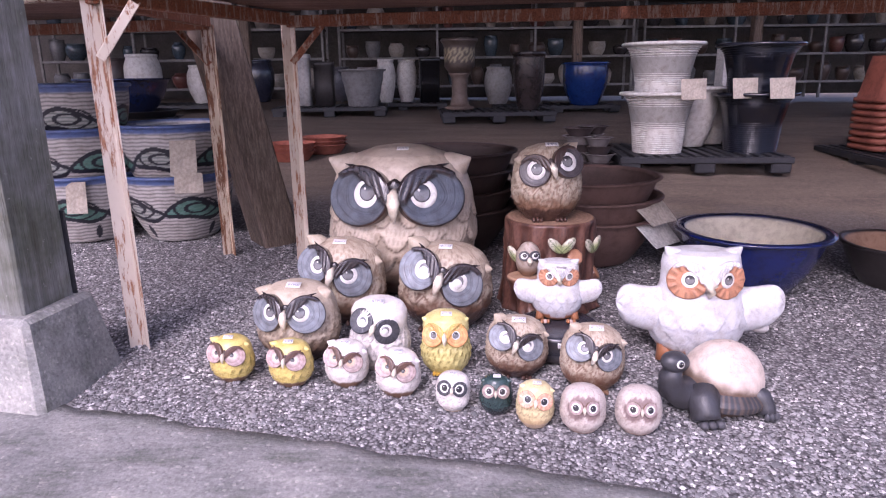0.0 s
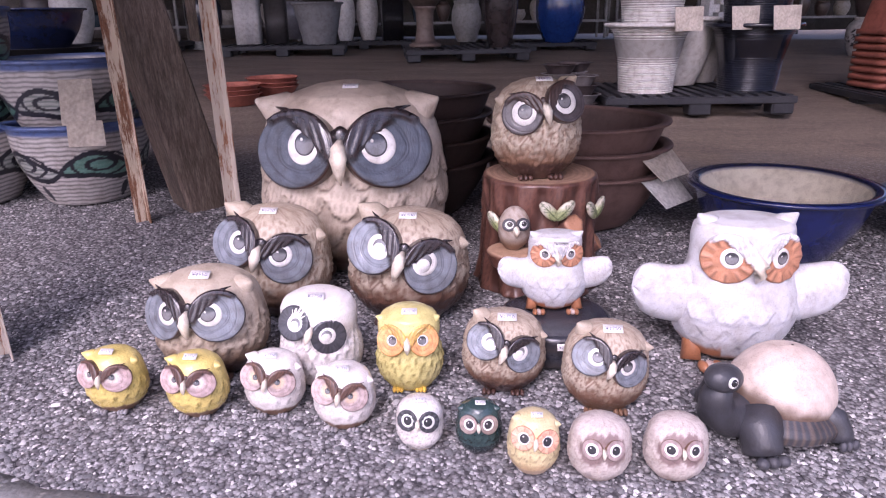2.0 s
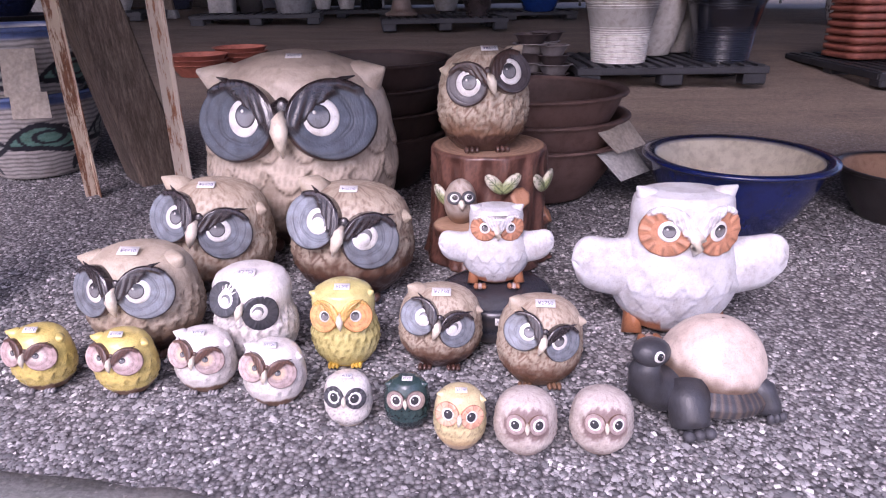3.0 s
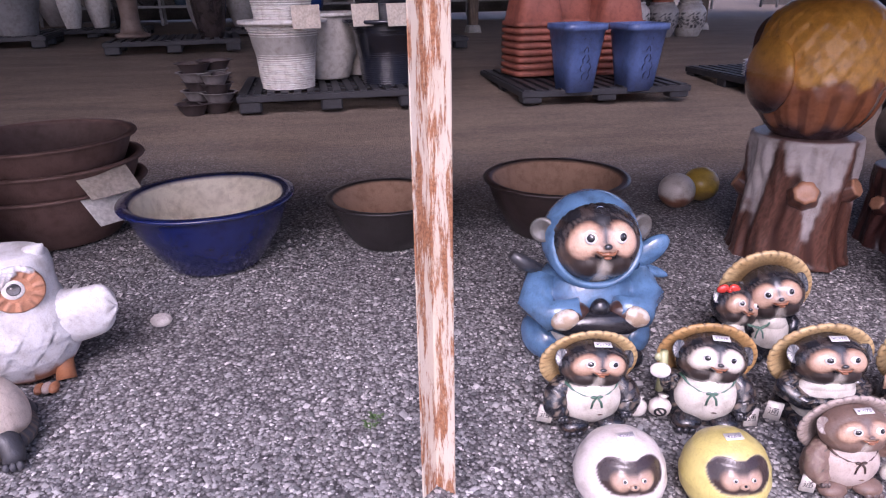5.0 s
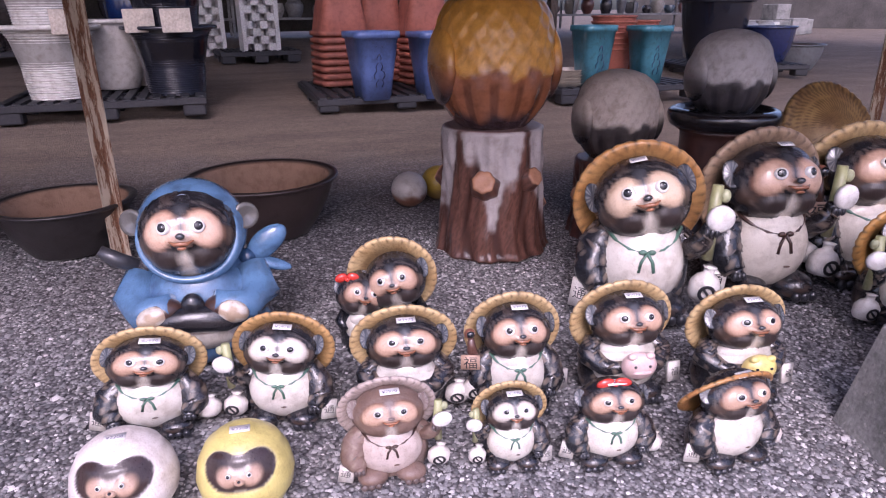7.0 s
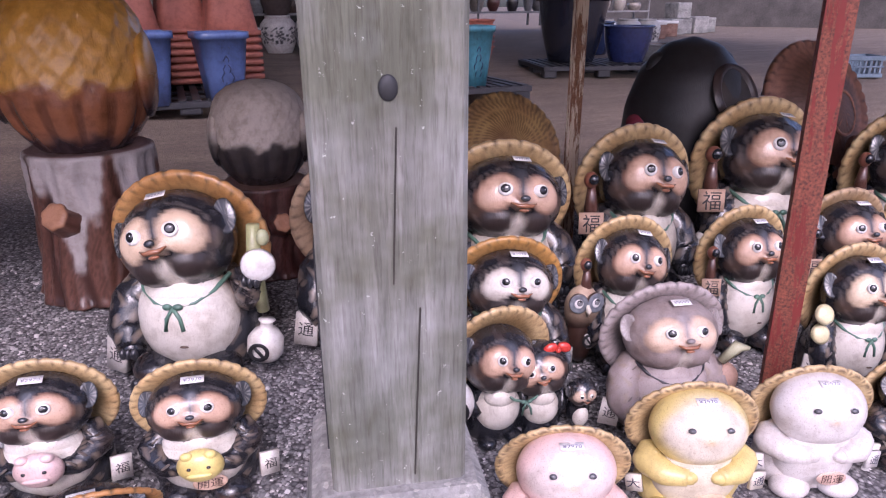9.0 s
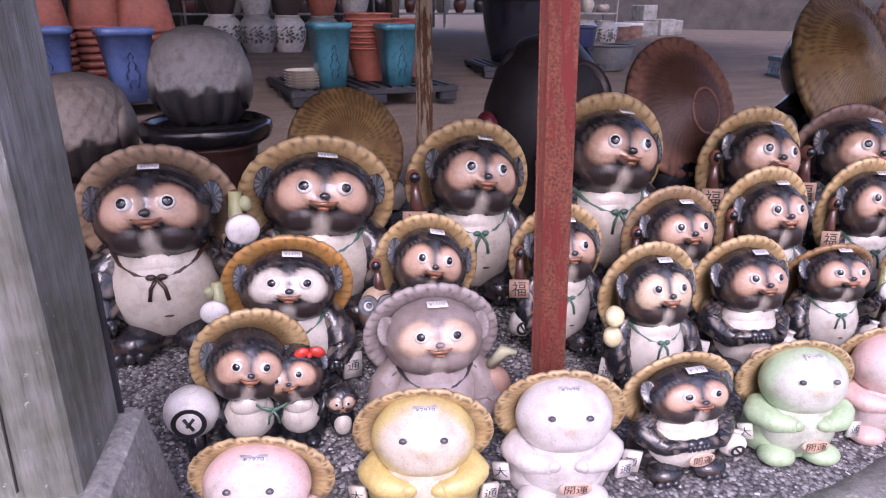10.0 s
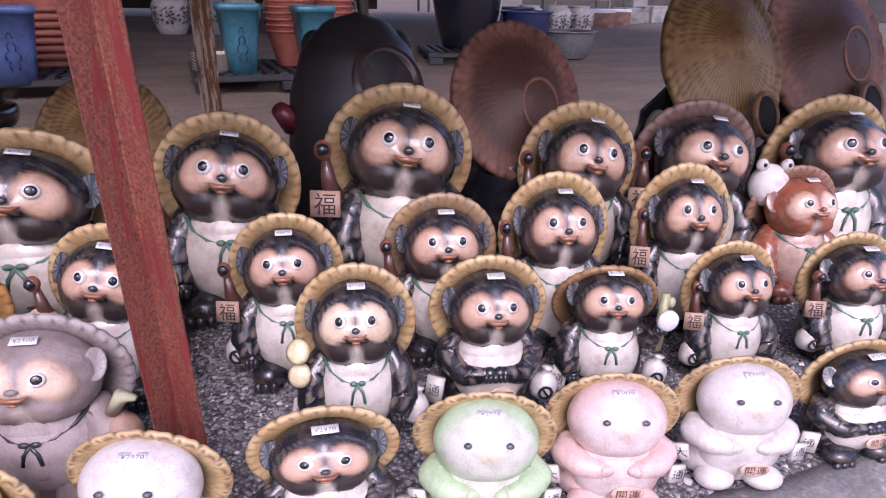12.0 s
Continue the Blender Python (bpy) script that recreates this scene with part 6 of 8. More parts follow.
for x, y, c0, w in ((6.12, 9.3, rgb(0.5, 0.48, 0.46, 0.4), "white"), (6.56, 9.15, rgb(0.3, 0.29, 0.29, 0.4), "grey"), (7.0, 9.2, rgb(0.55, 0.53, 0.51, 0.4), "white"), (7.55, 9.3, rgb(0.28, 0.27, 0.27, 0.4), "grey"), (8.1, 9.4, rgb(0.4, 0.39, 0.38, 0.4), "pale grey")):
    garden_stool(x, y, 0.0, c0, w)
for x, y, c0 in ((6.12, 9.3, DARKCLAY), (6.56, 9.15, rgb(0.4, 0.39, 0.38, 0.4)), (7.0, 9.2, DARKCLAY), (7.55, 9.3, TERRA), (8.1, 9.4, rgb(0.5, 0.48, 0.46, 0.4))):
    pot("glazed_planter", 0.46, 0.4, c0, DARKCLAY, stand(x, y, 0, 0.5), "round planter standing on a barrel stool", "planter", foot=0.65, belly=0.1, n=32, group="planters on stools")

# the right-hand yard
pallet(9.3, 6.5, -20, 1.5, 1.2)
pot("black_pot", 0.85, 0.75, RIBB, RIBB, stand(9.1, 6.6, 0, 0.14), "large glossy black pot on a pallet", "pot", foot=0.66, belly=0.05, rim=0.08)
pot("black_pot", 0.6, 0.45, rgb(0.02, 0.03, 0.1, 0.15), RIBB, stand(9.75, 6.3, 0, 0.14), "dark blue glazed pot on a pallet", "pot", foot=0.66, belly=0.08, rim=0.06)
for x, y, W, H, c0 in ((10.6, 6.6, 0.75, 0.34, rgb(0.16, 0.17, 0.18, 0.4)), (10.9, 8.3, 0.6, 0.5, rgb(0.015, 0.03, 0.09, 0.15)), (10.2, 8.0, 0.5, 0.8, RIBW)):
    pot("glazed_planter", W, H, c0, DARKCLAY, stand(x, y), "glazed planter standing in the open yard", "planter", foot=0.68, belly=0.06, rim=0.06, n=36, bands=None, group="planters in the yard")
for x, y in ((11.6, 8.9), (12.25, 9.0), (12.9, 9.2)):
    garden_stool(x, y, 0.0, RIBW, "white")
for i, (x, y, s) in enumerate(((17.5, 13.0, 0.5), (18.1, 13.3, 0.5), (18.8, 13.4, 0.55), (17.9, 13.2, 0.5), (19.6, 13.8, 0.5))):
    tagged(block("concrete_block", (s, s, s * 0.8), (x, y, gz(x, y) + s * 0.4 + (0.0 if i != 3 else 0.4)), CONCRETE, bevel=0.02), "pale square concrete block stacked in the yard", "block", "concrete blocks")


def crate(x, y, rz):
    ob = thing("wooden_crate", "low red-brown wooden crate with pale pots", "crate", stand(x, y, rz), "crates in the yard")
    for s in (-1, 1):
        block("side", (1.0, 0.03, 0.3), (0, s * 0.4, 0.15), BOARD, ob)
        block("side", (0.03, 0.77, 0.3), (s * 0.5, 0, 0.15), BOARD, ob)
    block("bottom", (0.96, 0.76, 0.03), (0, 0, 0.02), BOARD, ob)
    block("lid", (1.02, 0.84, 0.06), (0, 0, 0.34), PAPER, ob)
    return ob


crate(15.2, 11.8, 10)
crate(16.4, 12.6, 5)


def plastic_crate(x, y, rz):
    """An open stacking crate with slotted sides and a turned-out rim."""
    ob = thing("plastic_crate", "grey-blue slotted plastic crate lying in the open yard", "crate", stand(x, y, rz))
    w, d, h = 0.62, 0.42, 0.28
    block("bottom", (w - 0.04, d - 0.04, 0.015), (0, 0, 0.012), CRATE_BLUE, ob)
    for k in (-1, 1):
        for j in range(9):
            block("slat", (0.03, 0.014, h - 0.05), (-w / 2 + 0.03 + (w - 0.06) * j / 8, k * (d / 2 - 0.01), h / 2), CRATE_BLUE, ob, bevel=0.002)
        for j in range(6):
            block("slat", (0.014, 0.03, h - 0.05), (k * (w / 2 - 0.01), -d / 2 + 0.04 + (d - 0.08) * j / 5, h / 2), CRATE_BLUE, ob, bevel=0.002)
        for z, t in ((0.03, 0.05), (h - 0.025, 0.06), (h * 0.52, 0.02)):
            block("rail", (w + 0.01, 0.022, t), (0, k * (d / 2), z), CRATE_BLUE, ob)
            block("rail", (0.022, d - 0.024, t), (k * (w / 2), 0, z), CRATE_BLUE, ob)
    return ob


CRATE_BLUE = two_scale("grey_blue_plastic", ((0.1, 0.15, 0.2), (0.17, 0.23, 0.29)), 5, 60, 0.5, 0.15)
plastic_crate(12.95, 5.34, -28)

# stumps, seats and small round things near the middle
stump(0.44, 0.5, stand(3.645, 2.29, 0), "brown and white glazed tree-stump seat", rgb(0.15, 0.07, 0.05, 0.25), rgb(0.48, 0.44, 0.43, 0.4), cut=rgb(0.3, 0.2, 0.18, 0.4))
stump(0.35, 0.34, stand(4.2, 2.23, 40), "dark red-brown tree-stump seat", rgb(0.09, 0.035, 0.03, 0.3), rgb(0.2, 0.12, 0.1, 0.4), mark=False, cut=rgb(0.2, 0.12, 0.09, 0.4))
stump(0.4, 0.365, stand(0.44, 2.6, 0), "dark brown stump ornament with leaves and an owlet", rgb(0.15, 0.07, 0.05, 0.3), rgb(0.2, 0.1, 0.08, 0.4), mark=False, cut=rgb(0.48, 0.32, 0.22, 0.4), leaves=True)


def disc_stand(x, y):
    c = Clay()
    c.lathe(spread([(0, 0), (0.13, 0), (0.14, 0.05), (0.15, 0.08), (0.15, 0.1), (0.13, 0.103), (0, 0.1)], 26), COAL, 44,
            paint=lambda p: lerp(rgb(0.06, 0.05, 0.05, 0.3), rgb(0.03, 0.035, 0.05, 0.2), 0.5 + 0.5 * np.sin(np.hypot(p[:, 0], p[:, 1]) * 420)))
    for a in range(6):
        c.ball((0.14 * math.cos(a), 0.14 * math.sin(a), 0.05), (0.02, 0.02, 0.02), COAL, n=10, rings=7)
    price_tag(c, (0.01, -0.152, 0.08), 70, 0, "¥2970")
    return c.make("display_stand", stand(x, y, -6), "dark blue-black round stand with tree-ring top", "stand")


disc_stand(0.4, 2.14)


def pedestal_seat(x, y):
    root = thing("jar_stand", "dark brown round jar stand with wide black rim", "stand", stand(x, y))
    c = Clay()
    c.lathe(spread([(0, 0), (0.2, 0), (0.19, 0.06), (0.165, 0.14), (0.165, 0.47), (0.19, 0.485), (0, 0.485)], 34), rgb(0.1, 0.045, 0.035, 0.35), 44, paint=lambda p: lerp(rgb(0.1, 0.045, 0.035, 0.35), rgb(0.05, 0.024, 0.02, 0.3), 0.5 + 0.5 * wobble(p, 16, 1.0)))
    c.make("body", Matrix(), "", "").parent = root
    c = Clay()
    c.lathe(spread([(0.18, 0.483), (0.215, 0.5), (0.226, 0.53), (0.222, 0.558), (0.19, 0.57), (0.18, 0.54), (0, 0.537)], 30), rgb(0.015, 0.014, 0.018, 0.15), 56)
    c.make("rim", Matrix(), "", "").parent = root
    return root


pedestal_seat(4.59, 2.03)
for x, y, c1, c2 in ((3.5, 2.86, rgb(0.5, 0.47, 0.44, 0.3), rgb(0.22, 0.1, 0.06, 0.3)), (3.68, 2.92, rgb(0.48, 0.33, 0.05, 0.25), rgb(0.3, 0.2, 0.06, 0.3))):
    c = Clay()
    c.ball((0, 0, 0.08), (0.088, 0.088, 0.085), c1, n=24, rings=16, paint=lambda u: lerp(c2, c1, step(-0.35, -0.1, u[:, 2] + 0.1 * np.sin(u[:, 0] * 7))))
    c.make("owl_figurine", stand(x, y), "small round owl figure seen from behind", "owl figurine", "small round owls")
c = Clay()
c.ball((0, 0, 0.015), (0.035, 0.03, 0.022), rgb(0.62, 0.58, 0.56, 0.6), n=10, rings=7)
c.make("pale_stone", stand(1.2, 2.3), "pale loose stone lying on the gravel", "stone", flat=True)


def weed(x, y):
    bm = bmesh.new()
    r = random.Random(2)
    for i in range(16):
        a, l = r.uniform(0, math.tau), r.uniform(0.012, 0.03)
        d = Vector((math.cos(a), math.sin(a), 0))
        s = Vector((-d.y, d.x, 0)) * 0.004
        pts = [d * 0.003, d * l * 0.6 + s + Vector((0, 0, l * 0.5)), d * l + Vector((0, 0, l * 0.45)), d * l * 0.6 - s + Vector((0, 0, l * 0.5))]
        bm.faces.new([bm.verts.new(p) for p in pts])
    ob = part("weed", bm, LEAF)
    ob.matrix_basis = stand(x, y)
    return tagged(ob, "small green weed growing in the gravel", "weed")


LEAF = two_scale("leaf", ((0.05, 0.1, 0.03), (0.1, 0.17, 0.05)), 30, 120, 0.6)
weed(1.77, 1.63)
weed(1.79, 1.66)
weed(3.1, 1.95)


# ---- the owls ----
YELLOW, MAUVE, PINKISH = rgb(0.7, 0.56, 0.18, 0.25), rgb(0.42, 0.31, 0.3, 0.25), rgb(0.6, 0.33, 0.22, 0.25)
SNOW = rgb(0.78, 0.74, 0.71, 0.3)
for x, y, t in ((-0.683, 1.93, 4), (-0.487, 1.9, 2)):
    owl(0.14, 0.152, stand(x, y, -6), "small yellow glazed owl with mauve eye discs and brown foot", YELLOW, YELLOW * 0.8, BROWN, roll=8, plate=MAUVE, rim=BROWN, white=0, pupil=0.2, eye_r=0.225, glow=rgb(0.78, 0.7, 0.62, 0.25), toes=rgb(0.3, 0.29, 0.3, 0.3), ears=0.1, brow=rgb(0.09, 0.05, 0.04, 0.25), rows=4, feathers=8, relief=0.03, tag="¥1320", dark_from=0.17)
for x, y in ((-0.31, 1.9), (-0.143, 1.84)):
    owl(0.14, 0.15, stand(x, y, -6), "small cream glazed owl with pinkish eye discs and brown foot", SNOW, SNOW * 0.85, BROWN, roll=14, plate=rgb(0.42, 0.33, 0.32, 0.25), rim=BROWN, white=0, pupil=0.2, eye_r=0.225, glow=rgb(0.78, 0.58, 0.4, 0.25), toes=rgb(0.3, 0.29, 0.3, 0.3), ears=0.1, brow=rgb(0.1, 0.055, 0.04, 0.25), rows=4, feathers=8, relief=0.02, tag="¥1320", dark_from=0.2)
owl(0.104, 0.12, stand(0.025, 1.755, -6), "tiny white owl chick with dark eye patches", SNOW, SNOW * 0.6, TAN, plate=COAL, rim=COAL, white=0.62, pupil=0.42, inward=0.1, wide=1.0, eye_r=0.22, ears=0, brow=None, fluff=True, roll=4, tag="¥1320", rays=10, dark_from=0.05, feet=False)
owl(0.098, 0.122, stand(0.151, 1.735, -6), "tiny dark green glazed owl chick", rgb(0.035, 0.065, 0.065, 0.2), rgb(0.02, 0.035, 0.04, 0.2), BLACK, plate=rgb(0.25, 0.19, 0.17, 0.25), white=0.6, pupil=0.42, inward=0.1, wide=1.0, eye_r=0.21, ears=0.06, brow=None, rows=5, feathers=9, tag="¥1320", feet=False)
owl(0.108, 0.138, stand(0.257, 1.67, -6), "tiny cream owl chick with a pink face", rgb(0.68, 0.58, 0.33, 0.3), rgb(0.55, 0.4, 0.22, 0.3), TAN, plate=PINKISH, rim=BLUSH, white=0.5, pupil=0.38, inward=0.1, wide=1.0, eye_r=0.23, ears=0.05, brow=None, rows=5, feathers=9, roll=8, tag="¥1320", rays=8, feet=False)
for x, y in ((0.389, 1.65), (0.544, 1.642)):
    owl(0.128, 0.137, stand(x, y, -8), "tiny fluffy grey owl chick with a heart-shaped face", rgb(0.56, 0.5, 0.46, 0.5), rgb(0.4, 0.33, 0.3, 0.5), rgb(0.4, 0.22, 0.15), plate=rgb(0.3, 0.23, 0.22, 0.4), rim=BROWN, white=0.62, pupil=0.42, eye_r=0.165, ears=0, inward=0, wide=1.0, heart=rgb(0.24, 0.17, 0.16, 0.45), brow=None, fluff=True, relief=0.04, dark_from=0.04, eye_z=0.66, feet=False, gaze=((0, 0), (0, 0)))
FUZZ = rgb(0.5, 0.425, 0.33, 0.5)
owl(0.285, 0.272, stand(-0.5, 2.1, -8), "brown stoneware owl with wide grey-blue eye discs", FUZZ, rgb(0.22, 0.14, 0.09, 0.45), UMBER, tag="¥4950", relief=0.03, dark_from=0.2)
owl(0.33, 0.325, stand(-0.39, 2.42, -8), "brown stoneware owl tilting its head, grey-blue eye discs", FUZZ, rgb(0.22, 0.13, 0.08, 0.45), UMBER, roll=18, fluff=True, relief=0.03, tag="¥6600", dark_from=0.2)
owl(0.36, 0.325, stand(0.008, 2.37, -8), "tan stoneware owl tilting its head with half-closed eyes", FUZZ * 0.9, rgb(0.13, 0.065, 0.04, 0.45), UMBER, dark_from=0.28, roll=20, fluff=True, relief=0.03, wink=True, tag="¥6600")
owl(0.205, 0.24, stand(-0.215, 2.03, -8), "white glazed owl with dark feathered eye patches, winking", SNOW, SNOW * 0.85, SNOW * 0.8, roll=22, plate=COAL, rim=COAL, white=0.48, pupil=0.3, eye_r=0.21, inward=0.12, wide=1.0, ears=0, brow=None, rows=7, feathers=12, relief=0.03, wink=True, rays=22, tall=True, tag="¥2750", dark_from=0.02, feet=False)
owl(0.165, 0.212, stand(0.006, 1.99, -4), "lemon yellow glazed owl with an orange face", rgb(0.7, 0.62, 0.25, 0.2), rgb(0.52, 0.43, 0.14, 0.2), rgb(0.55, 0.36, 0.05, 0.2), plate=rgb(0.68, 0.33, 0.13, 0.2), rim=rgb(0.5, 0.25, 0.06, 0.2), white=0.36, pupil=0.27, eye_r=0.23, inward=0.1, wide=1.0, ears=0.12, brow=rgb(0.55, 0.35, 0.1, 0.2), rows=7, feathers=11, relief=0.04, tall=True, tag="¥2200", dark_from=0.04)
owl(0.205, 0.197, stand(0.239, 1.98, -8), "small brown owl tilting its head, grey eye discs", FUZZ, rgb(0.15, 0.08, 0.05, 0.45), UMBER, dark_from=0.22, roll=20, fluff=True, relief=0.03, tag="¥2750", wink=True)
owl(0.2, 0.21, stand(0.467, 1.89, -8), "small tan owl with grey eye discs and dark foot", FUZZ, rgb(0.18, 0.09, 0.055, 0.45), BROWN, dark_from=0.2, roll=18, fluff=True, relief=0.03, tag="¥2750")
BIG = rgb(0.56, 0.48, 0.39, 0.35)
owl(0.64, 0.63, stand(-0.172, 2.78, -4), "large cream stoneware owl with glossy dark eye discs", BIG, rgb(0.24, 0.17, 0.12, 0.4), UMBER, plate=rgb(0.06, 0.066, 0.08, 0.2), eye_r=0.188, white=0.47, pupil=0.3, gaze=((0.08, 0.06), (-0.08, 0.02)), rows=5, feathers=7, relief=0.016, tag="¥38500", ears=0.13, wide=1.18, eye_z=0.695, deep=0.8)
winged_owl(0.3, 0.22, stand(0.405, 2.19, -4, 0.1), "white glazed owl with spread wings and orange face", "¥4400")
winged_owl(0.54, 0.395, stand(0.868, 2.095, -4), "large white glazed owl with spread wings and orange face")

# ---- the raccoon dogs ----
T = tanuki
SMOKE = rgb(0.36, 0.3, 0.29, 0.5)
PALE_HAT = rgb(0.6, 0.46, 0.25, 0.35)
R0 = -16
T(0.275, 0.265, stand(2.33, 1.525, R0 + 6), "black and cream raccoon dog with ochre hat and notebook", tilt=8)
T(0.25, 0.283, stand(2.63, 1.455, R0 - 6), "black and white raccoon dog raising a white dish", pose_kind="lbell", hat=OCHRE, skin=CREAM, tilt=6)
T(0.27, 0.29, stand(2.915, 1.37, R0), "black raccoon dog with crossed arms and ochre hat", pose_kind="cross")
T(0.25, 0.312, stand(3.187, 1.3, R0), "black and cream raccoon dog with pale hat and green cord", hat=PALE_HAT, pose_kind="staff")
T(0.28, 0.322, stand(3.485, 1.24, R0), "black raccoon dog holding a pink frog", pose_kind="mask", extra="pink", hat=PALE_HAT)
T(0.28, 0.315, stand(3.772, 1.12, R0), "black raccoon dog holding a yellow frog", pose_kind="mask", extra="yellow", text="開運")
T(0.22, 0.237, stand(2.8, 1.17, R0 + 4), "smoky brown raccoon dog with frosted hat and dish", rgb(0.19, 0.125, 0.1, 0.4), rgb(0.55, 0.46, 0.42, 0.35), hat=rgb(0.5, 0.42, 0.38, 0.5), rim=rgb(0.42, 0.33, 0.3, 0.5), pose_kind="bell", cord_c=UMBER)
T(0.175, 0.205, stand(3.068, 1.1, R0), "small black and white raccoon dog with staff", pose_kind="lbell", skin=CREAM)
T(0.19, 0.2, stand(3.285, 1.03, R0), "small black raccoon dog girl with a red bow", hat_on=False, extra="ribbon")
T(0.28, 0.25, stand(3.55, 0.93, R0 + 10), "stout black and white raccoon dog with orange hat", hat=rgb(0.42, 0.19, 0.06, 0.3), cord_c=None, hat_lean=-36)
T(0.43, 0.58, stand(3.85, 1.63, -29), "large black and white raccoon dog raising a dish", pose_kind="bell", hat=rgb(0.46, 0.22, 0.07, 0.3), skin=rgb(0.68, 0.52, 0.38, 0.2), tilt=-14)
T(0.46, 0.6, stand(4.358, 1.598, -15), "large black and cream raccoon dog with frosted hat", hat=rgb(0.42, 0.3, 0.2, 0.45), rim=rgb(0.3, 0.2, 0.13, 0.4), belly=rgb(0.62, 0.57, 0.49, 0.25), cord_c=UMBER, pose_kind="bell")
for x, y, W, H, kw in ((4.824, 1.567, 0.5, 0.6, {}), (5.355, 1.51, 0.44, 0.63, {}), (5.901, 1.441, 0.5, 0.71, {}), (6.504, 1.246, 0.42, 0.665, {}), (6.971, 1.151, 0.47, 0.67, dict(extra="frog", hat=rgb(0.3, 0.2, 0.16, 0.4), rim=rgb(0.2, 0.12, 0.1, 0.4)))):
    T(W, H, stand(x, y, -15 - 6 * max(0.0, x - 5.2)), "large black and cream raccoon dog with ochre hat and signboard", pose_kind="staff", tilt=8, belly=rgb(0.62, 0.57, 0.49, 0.25), **kw)
T(0.35, 0.425, stand(4.615, 1.221, -16), "black and cream raccoon dog with orange hat and staff", hat=rgb(0.5, 0.25, 0.06, 0.3), skin=CREAM, pose_kind="lbell", tilt=6)
T(0.3, 0.455, stand(5.001, 1.159, -20), "black raccoon dog with a small owl beside it", extra="owl", tilt=10, pose_kind="staff")
T(0.3, 0.46, stand(5.413, 1.075, -18), "black and cream raccoon dog with green cord", pose_kind="staff")
T(0.33, 0.48, stand(5.849, 1.03, -20), "black raccoon dog with dark hat", pose_kind="staff", hat=rgb(0.36, 0.27, 0.18, 0.4))
T(0.33, 0.54, stand(6.175, 0.931, -23), "black raccoon dog with ochre hat and red staff", pose_kind="staff")
T(0.31, 0.55, stand(6.61, 0.852, -26), "black raccoon dog with ochre hat and red staff", pose_kind="staff")
T(0.33, 0.4, stand(4.861, 0.857, -20), "grey frosted raccoon dog with wide hat and sack", SMOKE * 0.8, rgb(0.42, 0.36, 0.35, 0.5), rgb(0.66, 0.5, 0.38, 0.35), rgb(0.4, 0.35, 0.34, 0.6), rgb(0.33, 0.28, 0.28, 0.6), "plain", cord_c=COAL, extra="sack", tag="¥5500")
T(0.28, 0.44, stand(5.49, 0.769, -20), "black raccoon dog with cream face holding dishes", skin=rgb(0.72, 0.58, 0.42, 0.2), extra="dishes", tag="¥5500", hat=PALE_HAT)
T(0.3, 0.42, stand(5.829, 0.733, -22), "black raccoon dog with crossed arms", pose_kind="cross", text="開運", tag="¥5500")
T(0.28, 0.39, stand(6.164, 0.677, -28), "black and white raccoon dog with brown hat and dish", pose_kind="bell", hat=rgb(0.3, 0.18, 0.09, 0.35), tag="¥5500", hat_lean=-44)
T(0.27, 0.41, stand(6.538, 0.587, -22), "black raccoon dog with ochre hat and signboard", pose_kind="staff", tag="¥5500")
T(0.3, 0.41, stand(6.95, 0.5, -22), "black raccoon dog with ochre hat and signboard", pose_kind="staff", tag="¥5500")
T(0.34, 0.48, stand(7.208, 0.88, -20), "red-brown glazed raccoon dog", rgb(0.32, 0.1, 0.05, 0.15), rgb(0.6, 0.42, 0.34, 0.2), rgb(0.72, 0.5, 0.38, 0.2), rgb(0.4, 0.24, 0.17, 0.3), rgb(0.3, 0.16, 0.1, 0.3))
T(0.5, 0.7, stand(7.5, 0.98, -22), "large black and cream raccoon dog with ochre hat", pose_kind="staff")
CHALK = rgb(0.64, 0.61, 0.59, 0.3)
PASTELS = ((4.385, 0.645, rgb(0.78, 0.5, 0.46, 0.3), "pink"), (4.711, 0.615, rgb(0.72, 0.55, 0.12, 0.3), "yellow"), (5.013, 0.545, rgb(0.72, 0.68, 0.66, 0.3), "white"), (5.621, 0.4, rgb(0.45, 0.66, 0.36, 0.3), "green"), (5.908, 0.345, rgb(0.78, 0.52, 0.48, 0.3), "pink"), (6.22, 0.28, rgb(0.72, 0.68, 0.66, 0.3), "white"))
for x, y, c0, word in PASTELS:
    c0 = lerp(c0, rgb(0.62, 0.6, 0.58, 0.3), 0.2) * np.array((0.9, 0.9, 0.9, 1))
    T(0.29, 0.305 if x > 4.5 else 0.28, stand(x, y, -27), word + " pastel glazed raccoon dog with a straw hat", c0, lerp(c0, CHALK, 0.6), lerp(c0, CHALK, 0.7), PALE_HAT, rgb(0.5, 0.33, 0.14, 0.35), "cross", plain=True, text="開運", holes=True, tag="¥2970", group="pastel raccoon dogs at the front")
for x, y in ((5.318, 0.49), (6.56, 0.22)):
    T(0.29, 0.3, stand(x, y, R0), "black raccoon dog with folded paws and lettered belly", pose_kind="cross", text="開運", hat=PALE_HAT)


